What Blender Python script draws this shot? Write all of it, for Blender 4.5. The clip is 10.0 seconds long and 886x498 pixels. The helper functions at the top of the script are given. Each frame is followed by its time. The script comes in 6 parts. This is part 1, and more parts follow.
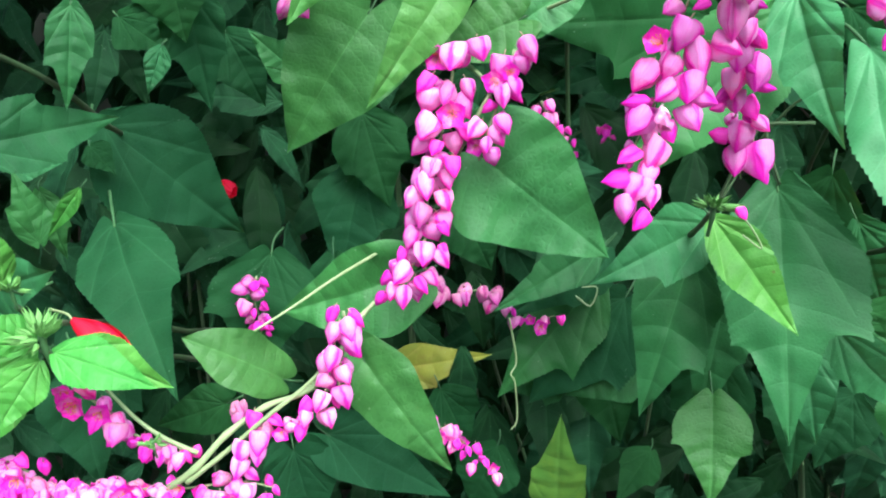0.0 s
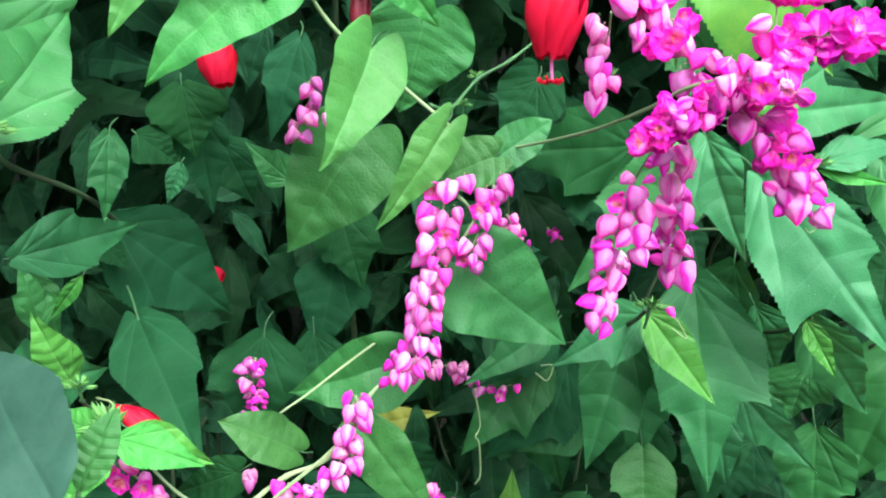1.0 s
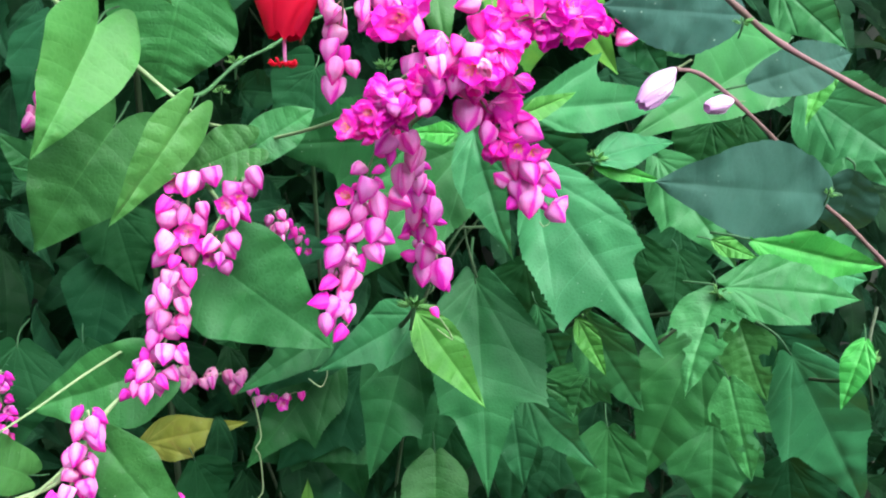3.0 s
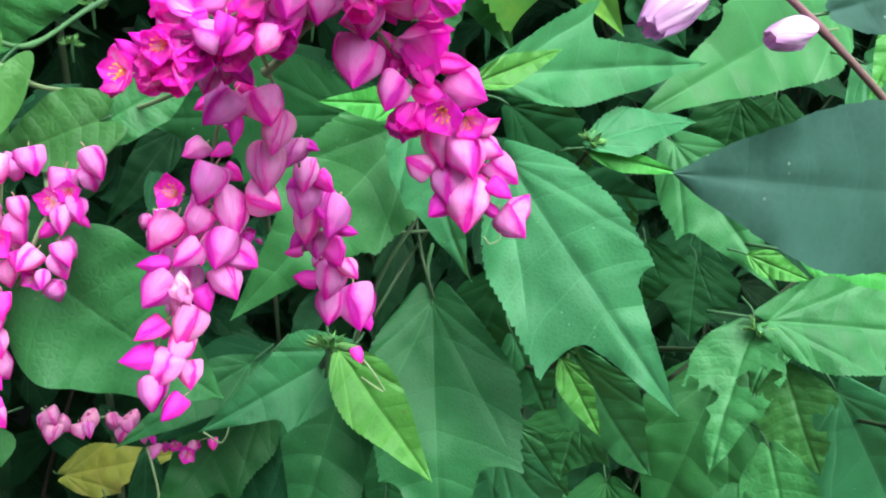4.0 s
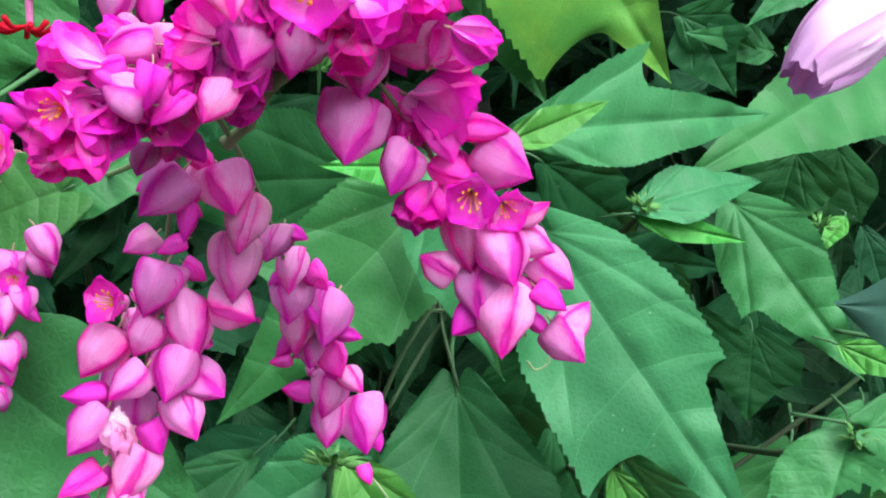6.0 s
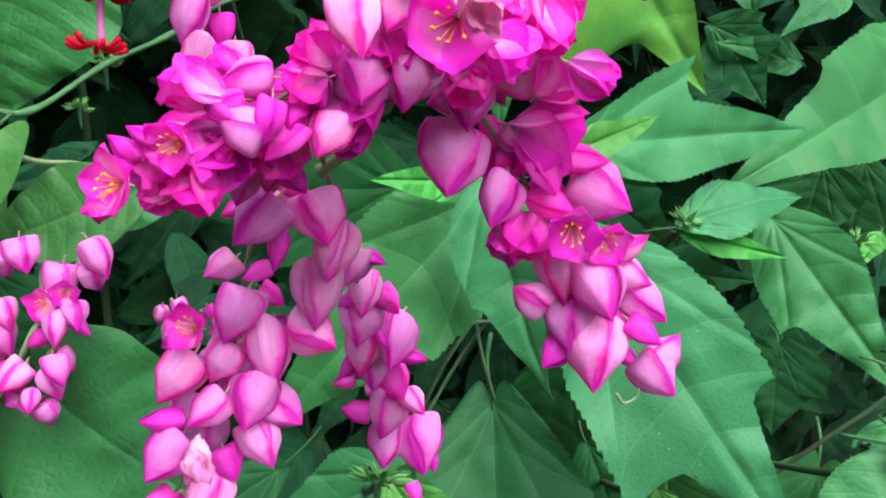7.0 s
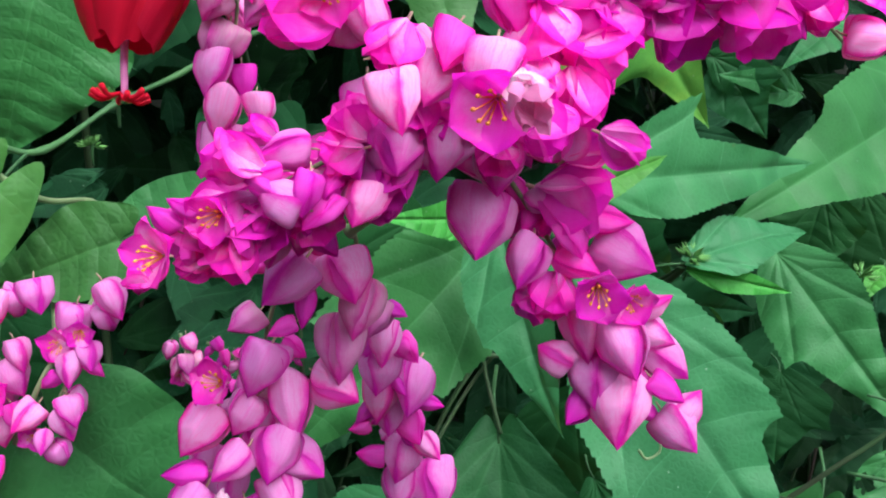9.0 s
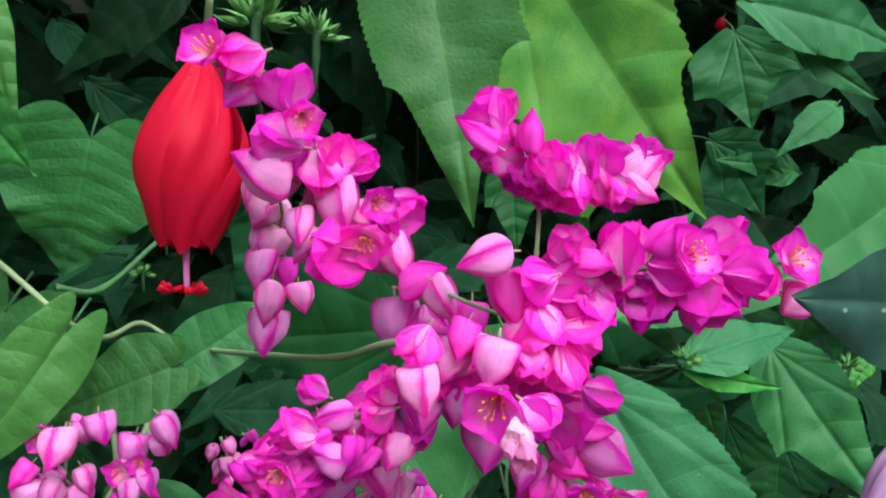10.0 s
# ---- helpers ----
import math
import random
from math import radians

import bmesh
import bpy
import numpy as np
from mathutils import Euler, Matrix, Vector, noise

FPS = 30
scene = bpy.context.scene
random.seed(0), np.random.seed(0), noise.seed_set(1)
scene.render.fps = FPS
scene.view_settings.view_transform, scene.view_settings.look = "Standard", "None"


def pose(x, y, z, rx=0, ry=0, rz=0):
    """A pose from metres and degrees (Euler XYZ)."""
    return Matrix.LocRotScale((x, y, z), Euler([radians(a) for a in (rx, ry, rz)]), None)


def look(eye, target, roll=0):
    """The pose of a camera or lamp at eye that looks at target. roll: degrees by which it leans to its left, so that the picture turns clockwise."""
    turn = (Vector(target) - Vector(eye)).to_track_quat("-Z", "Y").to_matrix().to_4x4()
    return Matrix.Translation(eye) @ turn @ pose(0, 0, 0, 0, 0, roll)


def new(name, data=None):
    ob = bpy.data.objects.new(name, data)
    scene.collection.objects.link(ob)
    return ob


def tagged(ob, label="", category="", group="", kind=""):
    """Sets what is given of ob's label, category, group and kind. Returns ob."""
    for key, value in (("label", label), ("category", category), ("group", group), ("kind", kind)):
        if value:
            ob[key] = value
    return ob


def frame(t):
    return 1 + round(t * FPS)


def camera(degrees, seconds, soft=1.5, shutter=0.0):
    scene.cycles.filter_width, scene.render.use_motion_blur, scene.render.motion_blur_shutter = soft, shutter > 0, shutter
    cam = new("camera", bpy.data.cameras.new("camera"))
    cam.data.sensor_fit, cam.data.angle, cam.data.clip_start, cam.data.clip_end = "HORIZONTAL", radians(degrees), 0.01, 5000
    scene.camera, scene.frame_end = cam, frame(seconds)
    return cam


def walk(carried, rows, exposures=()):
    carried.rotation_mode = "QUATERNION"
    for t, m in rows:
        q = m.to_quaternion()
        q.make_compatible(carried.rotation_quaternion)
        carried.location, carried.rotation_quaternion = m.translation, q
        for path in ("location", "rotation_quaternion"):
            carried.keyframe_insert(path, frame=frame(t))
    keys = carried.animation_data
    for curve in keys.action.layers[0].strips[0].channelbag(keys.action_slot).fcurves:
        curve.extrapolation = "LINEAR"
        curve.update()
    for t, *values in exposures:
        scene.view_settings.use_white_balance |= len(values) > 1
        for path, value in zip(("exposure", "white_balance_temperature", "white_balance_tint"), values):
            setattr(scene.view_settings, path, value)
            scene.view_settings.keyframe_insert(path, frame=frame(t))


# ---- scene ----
cam = camera(54.9, 10.0, 2.0)
PATH = [
    (0, (0.00000, 0.00000, 1.30000), (-0.0000, 1.9021, 0.6820), 0.00),
    (0.5, (-0.00595, -0.02379, 1.31614), (0.0892, 1.8804, 0.7121), 0.43),
    (1, (-0.04972, -0.07801, 1.35892), (0.1684, 1.8385, 0.8303), 1.32),
    (1.5, (-0.08549, -0.12469, 1.37536), (0.0585, 1.8099, 0.8890), 1.49),
    (2, (-0.07961, -0.15867, 1.35630), (0.0510, 1.7816, 0.8889), 1.77),
    (2.5, (-0.03257, -0.11996, 1.36329), (0.2903, 1.7896, 0.8640), 3.23),
    (3, (0.01745, -0.06127, 1.34983), (0.5333, 1.8034, 0.8430), 3.36),
    (3.2, (0.03279, -0.03187, 1.33685), (0.5673, 1.8216, 0.8086), 3.47),
    (4.3, (0.09418, 0.08489, 1.32610), (0.5409, 1.9608, 0.7956), 3.26),
    (4.5, (0.09634, 0.09787, 1.32442), (0.5172, 1.9888, 0.8273), 2.69),
    (5, (0.10040, 0.10773, 1.32283), (0.5181, 2.0151, 0.8897), 2.36),
    (6.3, (0.09579, 0.12275, 1.32799), (0.5316, 2.0264, 0.8963), 3.20),
    (6.5, (0.09210, 0.12446, 1.32736), (0.5231, 2.0293, 0.8962), 3.31),
    (7, (0.08209, 0.12688, 1.33156), (0.5215, 2.0284, 0.8942), 3.79),
    (7.5, (0.07635, 0.12870, 1.32760), (0.5119, 2.0298, 0.8848), 4.04),
    (8, (0.07542, 0.12897, 1.32744), (0.5111, 2.0317, 0.8919), 4.11),
    (8.5, (0.07709, 0.12966, 1.32820), (0.5265, 2.0328, 0.9086), 4.20),
    (9, (0.07608, 0.12824, 1.33886), (0.5277, 2.0354, 0.9405), 4.04),
    (9.5, (0.07398, 0.12360, 1.35841), (0.5113, 2.0371, 0.9746), 3.83),
    (10, (0.06807, 0.10524, 1.38616), (0.4835, 2.0255, 1.0121), 3.40),
]
# seconds, stops, kelvin, tint
EXPOSURES = [(0, 1.93, 5800, 13), (1, 1.94, 5800, 13), (2, 1.80, 5800, 13), (3, 1.70, 5800, 13), (4.5, 1.58, 5800, 13), (7, 1.43, 5800, 13), (8.5, 1.36, 5800, 13), (9.2, 1, 5800, 13), (10, 0.85, 5800, 13)]
walk(cam, [(t, look(eye, target, roll)) for t, eye, target, roll in PATH], EXPOSURES)
SKY, SUN = 0.13, 1.6

# ---- light ----
world = bpy.data.worlds.new("overcast_sky")
scene.world = world
world.use_nodes = True
wn, wl = world.node_tree.nodes, world.node_tree.links
sky = wn.new("ShaderNodeTexSky")
sky.sky_type, sky.sun_disc = "NISHITA", False
sky.sun_elevation, sky.sun_rotation = radians(53), radians(162)
sky.air_density, sky.dust_density, sky.ozone_density = 0.5, 7.0, 0.6
wn["Background"].inputs["Strength"].default_value = SKY
wl.new(sky.outputs["Color"], wn["Background"].inputs["Color"])
sun = new("sun", bpy.data.lights.new("sun", "SUN"))
sun.data.energy, sun.data.angle, sun.data.color = SUN, radians(60), (0.98, 0.99, 1.0)
sun.matrix_world = look((0.45, -1.2, 3.4), (0, 0.4, 1.2))


# ---- materials ----
class Graph:
    """A small helper to write node materials in one line a node."""

    def __init__(self, name):
        self.material = bpy.data.materials.new(name)
        self.material.use_nodes = True
        self.tree = self.material.node_tree
        self.nodes = self.tree.nodes
        self.bsdf = self.nodes["Principled BSDF"]
        self.output = self.nodes["Material Output"]

    def put(self, target, value):
        if hasattr(value, "is_output"):
            self.tree.links.new(value, target)
        else:
            target.default_value = value

    def node(self, kind, *values, **named):
        n = self.nodes.new(kind)
        for i, v in enumerate(values):
            if v is not None:
                self.put(n.inputs[i], v)
        for k, v in named.items():
            self.put(n.inputs[k.replace("_", " ")], v)
        return n

    def math(self, op, a, b=0.0, clamp=False):
        n = self.nodes.new("ShaderNodeMath")
        n.operation, n.use_clamp = op, clamp
        self.put(n.inputs[0], a)
        self.put(n.inputs[1], b)
        return n.outputs[0]

    def mix(self, factor, a, b, blend="MIX"):
        n = self.nodes.new("ShaderNodeMix")
        n.data_type, n.blend_type = "RGBA", blend
        self.put(n.inputs[0], factor)
        self.put(n.inputs[6], a)
        self.put(n.inputs[7], b)
        return n.outputs[2]

    def ramp(self, x, low, high):
        n = self.node("ShaderNodeMapRange", x, low, high, 0.0, 1.0)
        n.interpolation_type = "SMOOTHSTEP"
        return n.outputs[0]

    def noise(self, vector, scale, detail=3.0, rough=0.55):
        return self.node("ShaderNodeTexNoise", Vector=vector, Scale=scale, Detail=detail, Roughness=rough).outputs[0]


def rgb(r, g, b):
    return (r, g, b, 1.0)


def leaf_material(name, colour, deep, vein, rough=0.46, veins=6.5, slant=0.55, palmate=True, vein_mix=0.60, thin=0.25, island=False, blotch=None, gloss=0.24, net_depth=0.05, net_scale=420.0, emboss=0.8, vary=0.24):
    g = Graph(name)
    uv = g.node("ShaderNodeUVMap").outputs[0]
    xyz = g.node("ShaderNodeSeparateXYZ", uv)
    x = g.math("ABSOLUTE", g.math("MULTIPLY", g.math("SUBTRACT", xyz.outputs[0], 0.5), 2.0))
    v = xyz.outputs[1]
    obj = g.node("ShaderNodeTexCoord").outputs["Object"]
    if island:
        rand = g.node("ShaderNodeNewGeometry").outputs["Random Per Island"]
    else:
        rand = g.node("ShaderNodeObjectInfo").outputs["Random"]
    shift = g.node("ShaderNodeVectorMath", obj, g.node("ShaderNodeCombineXYZ", rand, rand, rand).outputs[0])
    # distance to the midrib, the side veins and the long veins from the foot; all grow thinner towards the point
    bend = g.math("MULTIPLY", g.math("SUBTRACT", g.noise(shift.outputs[0], 24.0, 1.0), 0.5), 0.10)
    arc = g.math("MULTIPLY", g.math("POWER", x, 1.35), slant * 1.25)
    wave = g.math("FRACT", g.math("MULTIPLY", g.math("ADD", g.math("SUBTRACT", v, arc), bend), veins))
    side = g.math("SUBTRACT", 1.0, g.math("MULTIPLY", g.math("ABSOLUTE", g.math("SUBTRACT", wave, 0.5)), 2.0))
    main = x
    if palmate:
        wob = g.math("MULTIPLY", bend, 0.25)
        ray = g.math("ADD", g.math("ABSOLUTE", g.math("ADD", wob, g.math("SUBTRACT", g.math("MULTIPLY", x, 0.90), g.math("MULTIPLY", v, 0.42)))), g.math("MULTIPLY", g.ramp(v, 0.42, 0.75), 0.1))
        outer = g.math("ADD", g.math("ABSOLUTE", g.math("ADD", wob, g.math("SUBTRACT", g.math("MULTIPLY", x, 0.68), g.math("MULTIPLY", v, 0.73)))), g.math("MULTIPLY", g.ramp(v, 0.16, 0.42), 0.1))
        main = g.math("MINIMUM", x, g.math("MINIMUM", ray, outer))
    thick = g.math("SUBTRACT", 0.0075, g.math("MULTIPLY", v, 0.0055))
    mid = g.math("SUBTRACT", 1.0, g.ramp(g.math("DIVIDE", main, thick), 0.3, 1.0))
    fine_side = g.math("SUBTRACT", 1.0, g.ramp(side, 0.012, 0.055))
    mask = g.math("MAXIMUM", mid, g.math("MULTIPLY", fine_side, 0.45))
    broad = g.noise(shift.outputs[0], 28.0, 3.0)
    fine = g.noise(obj, 420.0, 2.0)
    net = g.node("ShaderNodeTexVoronoi", Vector=obj, Scale=net_scale)
    net.feature = "DISTANCE_TO_EDGE"
    cell = g.ramp(net.outputs["Distance"], 0.0, 0.30)
    base = g.mix(g.ramp(broad, 0.36, 0.64), rgb(*colour), rgb(*deep))
    base = g.mix(g.math("MULTIPLY", fine, 0.4), base, rgb(*[c * 0.62 for c in deep]))
    base = g.mix(g.math("MULTIPLY", g.math("SUBTRACT", 1.0, cell), 0.12), base, rgb(*vein))
    if blotch:
        base = g.mix(g.math("MULTIPLY", g.ramp(g.noise(shift.outputs[0], 55.0, 4.0, 0.65), 0.5, 0.66), 0.55), base, rgb(*blotch))
    base = g.mix(g.math("MULTIPLY", mask, vein_mix), base, rgb(*vein))
    # a little paler along the large veins; pale specks of dust and brown insect marks
    base = g.mix(g.math("MULTIPLY", g.math("SUBTRACT", 1.0, g.ramp(main, 0.0, 0.035)), 0.14), base, rgb(*vein))
    speck = g.node("ShaderNodeTexVoronoi", Vector=obj, Scale=260.0)
    dots = g.math("MULTIPLY", g.math("SUBTRACT", 1.0, g.ramp(speck.outputs["Distance"], 0.05, 0.12)), g.ramp(g.noise(shift.outputs[0], 60.0), 0.56, 0.66))
    base = g.mix(g.math("MULTIPLY", dots, 0.6), base, rgb(0.35, 0.45, 0.30))
    scar = g.node("ShaderNodeTexVoronoi", Vector=shift.outputs[0], Scale=70.0)
    mark = g.math("MULTIPLY", g.math("SUBTRACT", 1.0, g.ramp(scar.outputs["Distance"], 0.03, 0.08)), g.ramp(g.noise(shift.outputs[0], 17.0), 0.60, 0.68))
    base = g.mix(g.math("MULTIPLY", mark, 0.7), base, rgb(0.10, 0.085, 0.03))
    tone = g.node("ShaderNodeHueSaturation", Color=base)
    g.put(tone.inputs["Hue"], g.math("ADD", 0.486, g.math("MULTIPLY", rand, 0.028)))
    g.put(tone.inputs["Value"], g.math("ADD", 1.0 - vary / 2, g.math("MULTIPLY", rand, vary)))
    g.put(g.bsdf.inputs["Base Color"], tone.outputs[0])
    g.put(g.bsdf.inputs["Roughness"], g.math("ADD", rough - 0.06, g.math("MULTIPLY", broad, 0.16)))
    g.put(g.bsdf.inputs["Specular IOR Level"], gloss)
    # relief: the blade swells between sunken veins, with a fine net of cells
    swell = g.math("MULTIPLY", g.math("POWER", side, 0.6), 0.55)
    crease = g.math("MULTIPLY", g.math("POWER", g.ramp(main, 0.0, 0.030), 0.7), 0.6)
    relief = g.math("ADD", g.math("ADD", swell, crease), g.math("MULTIPLY", cell, net_depth))
    bump = g.node("ShaderNodeBump", Strength=emboss, Distance=0.0013, Height=relief)
    g.put(g.bsdf.inputs["Normal"], bump.outputs[0])
    through_light = g.node("ShaderNodeBsdfTranslucent", Color=g.mix(0.5, tone.outputs[0], rgb(0.16, 0.34, 0.05)))
    mixed = g.node("ShaderNodeMixShader", thin, g.bsdf.outputs[0], through_light.outputs[0])
    g.put(g.output.inputs["Surface"], mixed.outputs[0])
    return g.material


def petal_material(name, edge, pale, rough=0.42, pale_amount=0.8, line=0.25, thin=0.25, spread=0.10, grain=9.0, crease=0.00035, stale=None):
    g = Graph(name)
    xyz = g.node("ShaderNodeSeparateXYZ", g.node("ShaderNodeUVMap").outputs[0])
    u = g.math("MULTIPLY", g.math("ABSOLUTE", g.math("SUBTRACT", xyz.outputs[0], 0.5)), 2.0)
    v = xyz.outputs[1]
    rand = g.node("ShaderNodeObjectInfo").outputs["Random"]
    obj = g.node("ShaderNodeTexCoord").outputs["Object"]
    place = g.node("ShaderNodeVectorMath", obj, g.node("ShaderNodeCombineXYZ", rand, rand, rand).outputs[0])
    net = g.noise(place.outputs[0], grain * 0.5, 4.0, 0.65)
    # pale in the belly of the tepal, deep towards its rim and point
    edge_shift = g.math("MULTIPLY", g.math("SUBTRACT", net, 0.5), 0.5)
    belly = g.math("MULTIPLY", g.math("SUBTRACT", 1.0, g.ramp(g.math("ADD", u, edge_shift), 0.50, 1.08)), g.math("SUBTRACT", 1.0, g.ramp(g.math("ADD", v, edge_shift), 0.50, 1.0)))
    amount = g.math("MULTIPLY", belly, g.math("ADD", pale_amount - 0.25, g.math("MULTIPLY", rand, 0.5)), True)
    base = g.mix(amount, rgb(*edge), rgb(*pale))
    if stale:
        base = g.mix(g.math("MULTIPLY", g.math("SUBTRACT", 1.0, g.ramp(g.math("ADD", v, edge_shift), 0.12, 0.55)), 0.5), base, rgb(*stale))
    # thin branching veins along the tepal
    across = g.math("ADD", g.math("MULTIPLY", xyz.outputs[0], 30.0), g.math("MULTIPLY", net, 5.0))
    streak = g.noise(g.node("ShaderNodeCombineXYZ", across, g.math("MULTIPLY", v, 4.0), g.math("MULTIPLY", rand, 40.0)).outputs[0], 1.0, 3.0)
    base = g.mix(g.math("MULTIPLY", g.ramp(streak, 0.50, 0.60), line), base, rgb(*edge))
    cells = g.node("ShaderNodeTexVoronoi", Vector=obj, Scale=grain * 2.4)
    cells.feature = "DISTANCE_TO_EDGE"
    lace = g.math("SUBTRACT", 1.0, g.ramp(cells.outputs["Distance"], 0.0, 0.06))
    base = g.mix(g.math("MULTIPLY", lace, 0.26), base, rgb(*[0.8 * a + 0.2 * b for a, b in zip(edge, pale)]))
    rim = g.ramp(u, 0.82, 1.0)
    base = g.mix(g.math("MULTIPLY", rim, 0.55), base, rgb(edge[0] * 0.9, edge[1] * 0.6, edge[2] * 0.82))
    fleck = g.node("ShaderNodeTexVoronoi", Vector=obj, Scale=grain * 1.1)
    dirt = g.math("MULTIPLY", g.math("SUBTRACT", 1.0, g.ramp(fleck.outputs["Distance"], 0.02, 0.07)), g.ramp(g.noise(obj, grain * 0.4), 0.60, 0.68))
    base = g.mix(g.math("MULTIPLY", dirt, 0.45), base, rgb(edge[0] * 0.55, 0.06, edge[2] * 0.45))
    keel = g.math("SUBTRACT", 1.0, g.ramp(u, 0.0, 0.07))
    base = g.mix(g.math("MULTIPLY", keel, line, True), base, rgb(*edge))
    tone = g.node("ShaderNodeHueSaturation", Color=base)
    g.put(tone.inputs["Hue"], g.math("ADD", 0.5 - spread * 0.12, g.math("MULTIPLY", rand, spread * 0.24)))
    g.put(tone.inputs["Value"], g.math("ADD", 0.90, g.math("MULTIPLY", rand, 0.16)))
    g.put(g.bsdf.inputs["Base Color"], tone.outputs[0])
    g.put(g.bsdf.inputs["Roughness"], rough)
    g.put(g.bsdf.inputs["Specular IOR Level"], 0.28)
    bump = g.node("ShaderNodeBump", Strength=0.45, Distance=crease, Height=g.math("SUBTRACT", g.math("ADD", g.math("MULTIPLY", net, 0.8), g.math("MULTIPLY", streak, 0.7)), g.math("MULTIPLY", lace, 0.06)))
    g.put(g.bsdf.inputs["Normal"], bump.outputs[0])
    glow = g.node("ShaderNodeBsdfTranslucent", Color=tone.outputs[0])
    mixed = g.node("ShaderNodeMixShader", thin, g.bsdf.outputs[0], glow.outputs[0])
    g.put(g.output.inputs["Surface"], mixed.outputs[0])
    return g.material


def plain_material(name, colour, other, rough=0.6, scale=120.0, gloss=0.3):
    g = Graph(name)
    obj = g.node("ShaderNodeTexCoord").outputs["Object"]
    big, small = g.noise(obj, scale * 0.2, 4.0), g.noise(obj, scale * 2.0, 3.0)
    base = g.mix(g.ramp(big, 0.35, 0.65), rgb(*colour), rgb(*other))
    base = g.mix(g.math("MULTIPLY", small, 0.3), base, rgb(*[c * 0.5 for c in other]))
    g.put(g.bsdf.inputs["Base Color"], base)
    g.put(g.bsdf.inputs["Roughness"], rough)
    g.put(g.bsdf.inputs["Specular IOR Level"], gloss)
    bump = g.node("ShaderNodeBump", Strength=0.3, Distance=0.0008, Height=small)
    g.put(g.bsdf.inputs["Normal"], bump.outputs[0])
    return g.material


LEAF = {
    "mid": leaf_material("shrub_leaf", (0.045, 0.212, 0.060), (0.031, 0.158, 0.044), (0.076, 0.265, 0.092), gloss=0.18, rough=0.46),
    # half-shaded copy of the shrub leaf: lower green in place of weaker light
    "deep": leaf_material("half_shaded_shrub_leaf", (0.031, 0.160, 0.047), (0.021, 0.120, 0.035), (0.056, 0.205, 0.070), gloss=0.15),
    # shaded copy of the shrub leaf, with the shade of inner leaves in its green
    "dark": leaf_material("shaded_shrub_leaf", (0.013, 0.074, 0.023), (0.009, 0.054, 0.017), (0.024, 0.098, 0.034), gloss=0.05, rough=0.6),
    "young": leaf_material("young_shrub_leaf", (0.074, 0.350, 0.046), (0.052, 0.285, 0.038), (0.15, 0.48, 0.10), thin=0.35),
    "vine": leaf_material("vine_leaf", (0.043, 0.196, 0.040), (0.032, 0.156, 0.032), (0.075, 0.27, 0.07), palmate=False, veins=8.0, slant=0.35, thin=0.3, vein_mix=0.5, net_depth=0.16, net_scale=300.0, emboss=0.55),
    "vine_light": leaf_material("light_vine_leaf", (0.066, 0.285, 0.052), (0.048, 0.235, 0.042), (0.12, 0.39, 0.10), palmate=False, veins=8.0, slant=0.35, thin=0.35, vein_mix=0.5, net_depth=0.16, net_scale=300.0, emboss=0.55),
    "blue": leaf_material("near_branch_leaf", (0.029, 0.092, 0.060), (0.023, 0.075, 0.049), (0.045, 0.115, 0.078), palmate=False, veins=6.0, slant=0.6, vein_mix=0.15, gloss=0.15, rough=0.65, thin=0.15, emboss=0.25),
    "yellow": leaf_material("yellowing_leaf", (0.150, 0.38, 0.048), (0.085, 0.29, 0.042), (0.12, 0.34, 0.06), blotch=(0.18, 0.37, 0.045), thin=0.32),
    "old": leaf_material("yellow_old_leaf", (0.24, 0.26, 0.03), (0.18, 0.22, 0.03), (0.30, 0.30, 0.06), blotch=(0.16, 0.10, 0.03)),
}
# leaf green darkened here: the shade inside the hedge is in the colour
SHADED_BACK_LEAF = leaf_material("shaded_hedge_leaf", (0.008, 0.042, 0.013), (0.005, 0.026, 0.009), (0.016, 0.060, 0.021), island=True, thin=0.10, gloss=0.06, rough=0.6, vary=1.2)
PETIOLE = plain_material("leaf_stalk_skin", (0.06, 0.17, 0.05), (0.04, 0.12, 0.04), 0.6)
STALK = plain_material("vine_stem_skin", (0.25, 0.36, 0.16), (0.19, 0.29, 0.12), 0.55)
PEDICEL = plain_material("flower_stalk_skin", (0.42, 0.34, 0.20), (0.40, 0.22, 0.20), 0.55)
WOOD = plain_material("shrub_stem_bark", (0.045, 0.105, 0.036), (0.050, 0.075, 0.036), 0.75)
TWIG = plain_material("dry_twig_bark", (0.085, 0.068, 0.05), (0.06, 0.048, 0.036), 0.85)
PINK_STEM = plain_material("reddish_stem_skin", (0.21, 0.115, 0.115), (0.17, 0.11, 0.09), 0.6)
BUD_PINK = petal_material("pink_tepal", (0.92, 0.036, 0.60), (0.97, 0.53, 0.89), line=0.22, pale_amount=0.95, rough=0.45, thin=0.5, crease=0.0005)
BUD_DULL = petal_material("faded_tepal", (0.80, 0.08, 0.52), (0.90, 0.46, 0.76), pale_amount=0.85, line=0.30, thin=0.45, crease=0.0005, stale=(0.62, 0.42, 0.40))
BUD_DEEP = petal_material("magenta_tepal", (0.94, 0.014, 0.64), (0.97, 0.16, 0.80), pale_amount=0.75, line=0.30, thin=0.55, crease=0.0005)
RED = petal_material("red_petal", (0.68, 0.003, 0.034), (0.78, 0.010, 0.055), pale_amount=0.4, line=0.03, spread=0.03, grain=60.0, rough=0.6, crease=0.0006, thin=0.45)
DARK_RED = petal_material("dark_red_petal", (0.16, 0.008, 0.02), (0.22, 0.02, 0.03), pale_amount=0.3, spread=0.03)
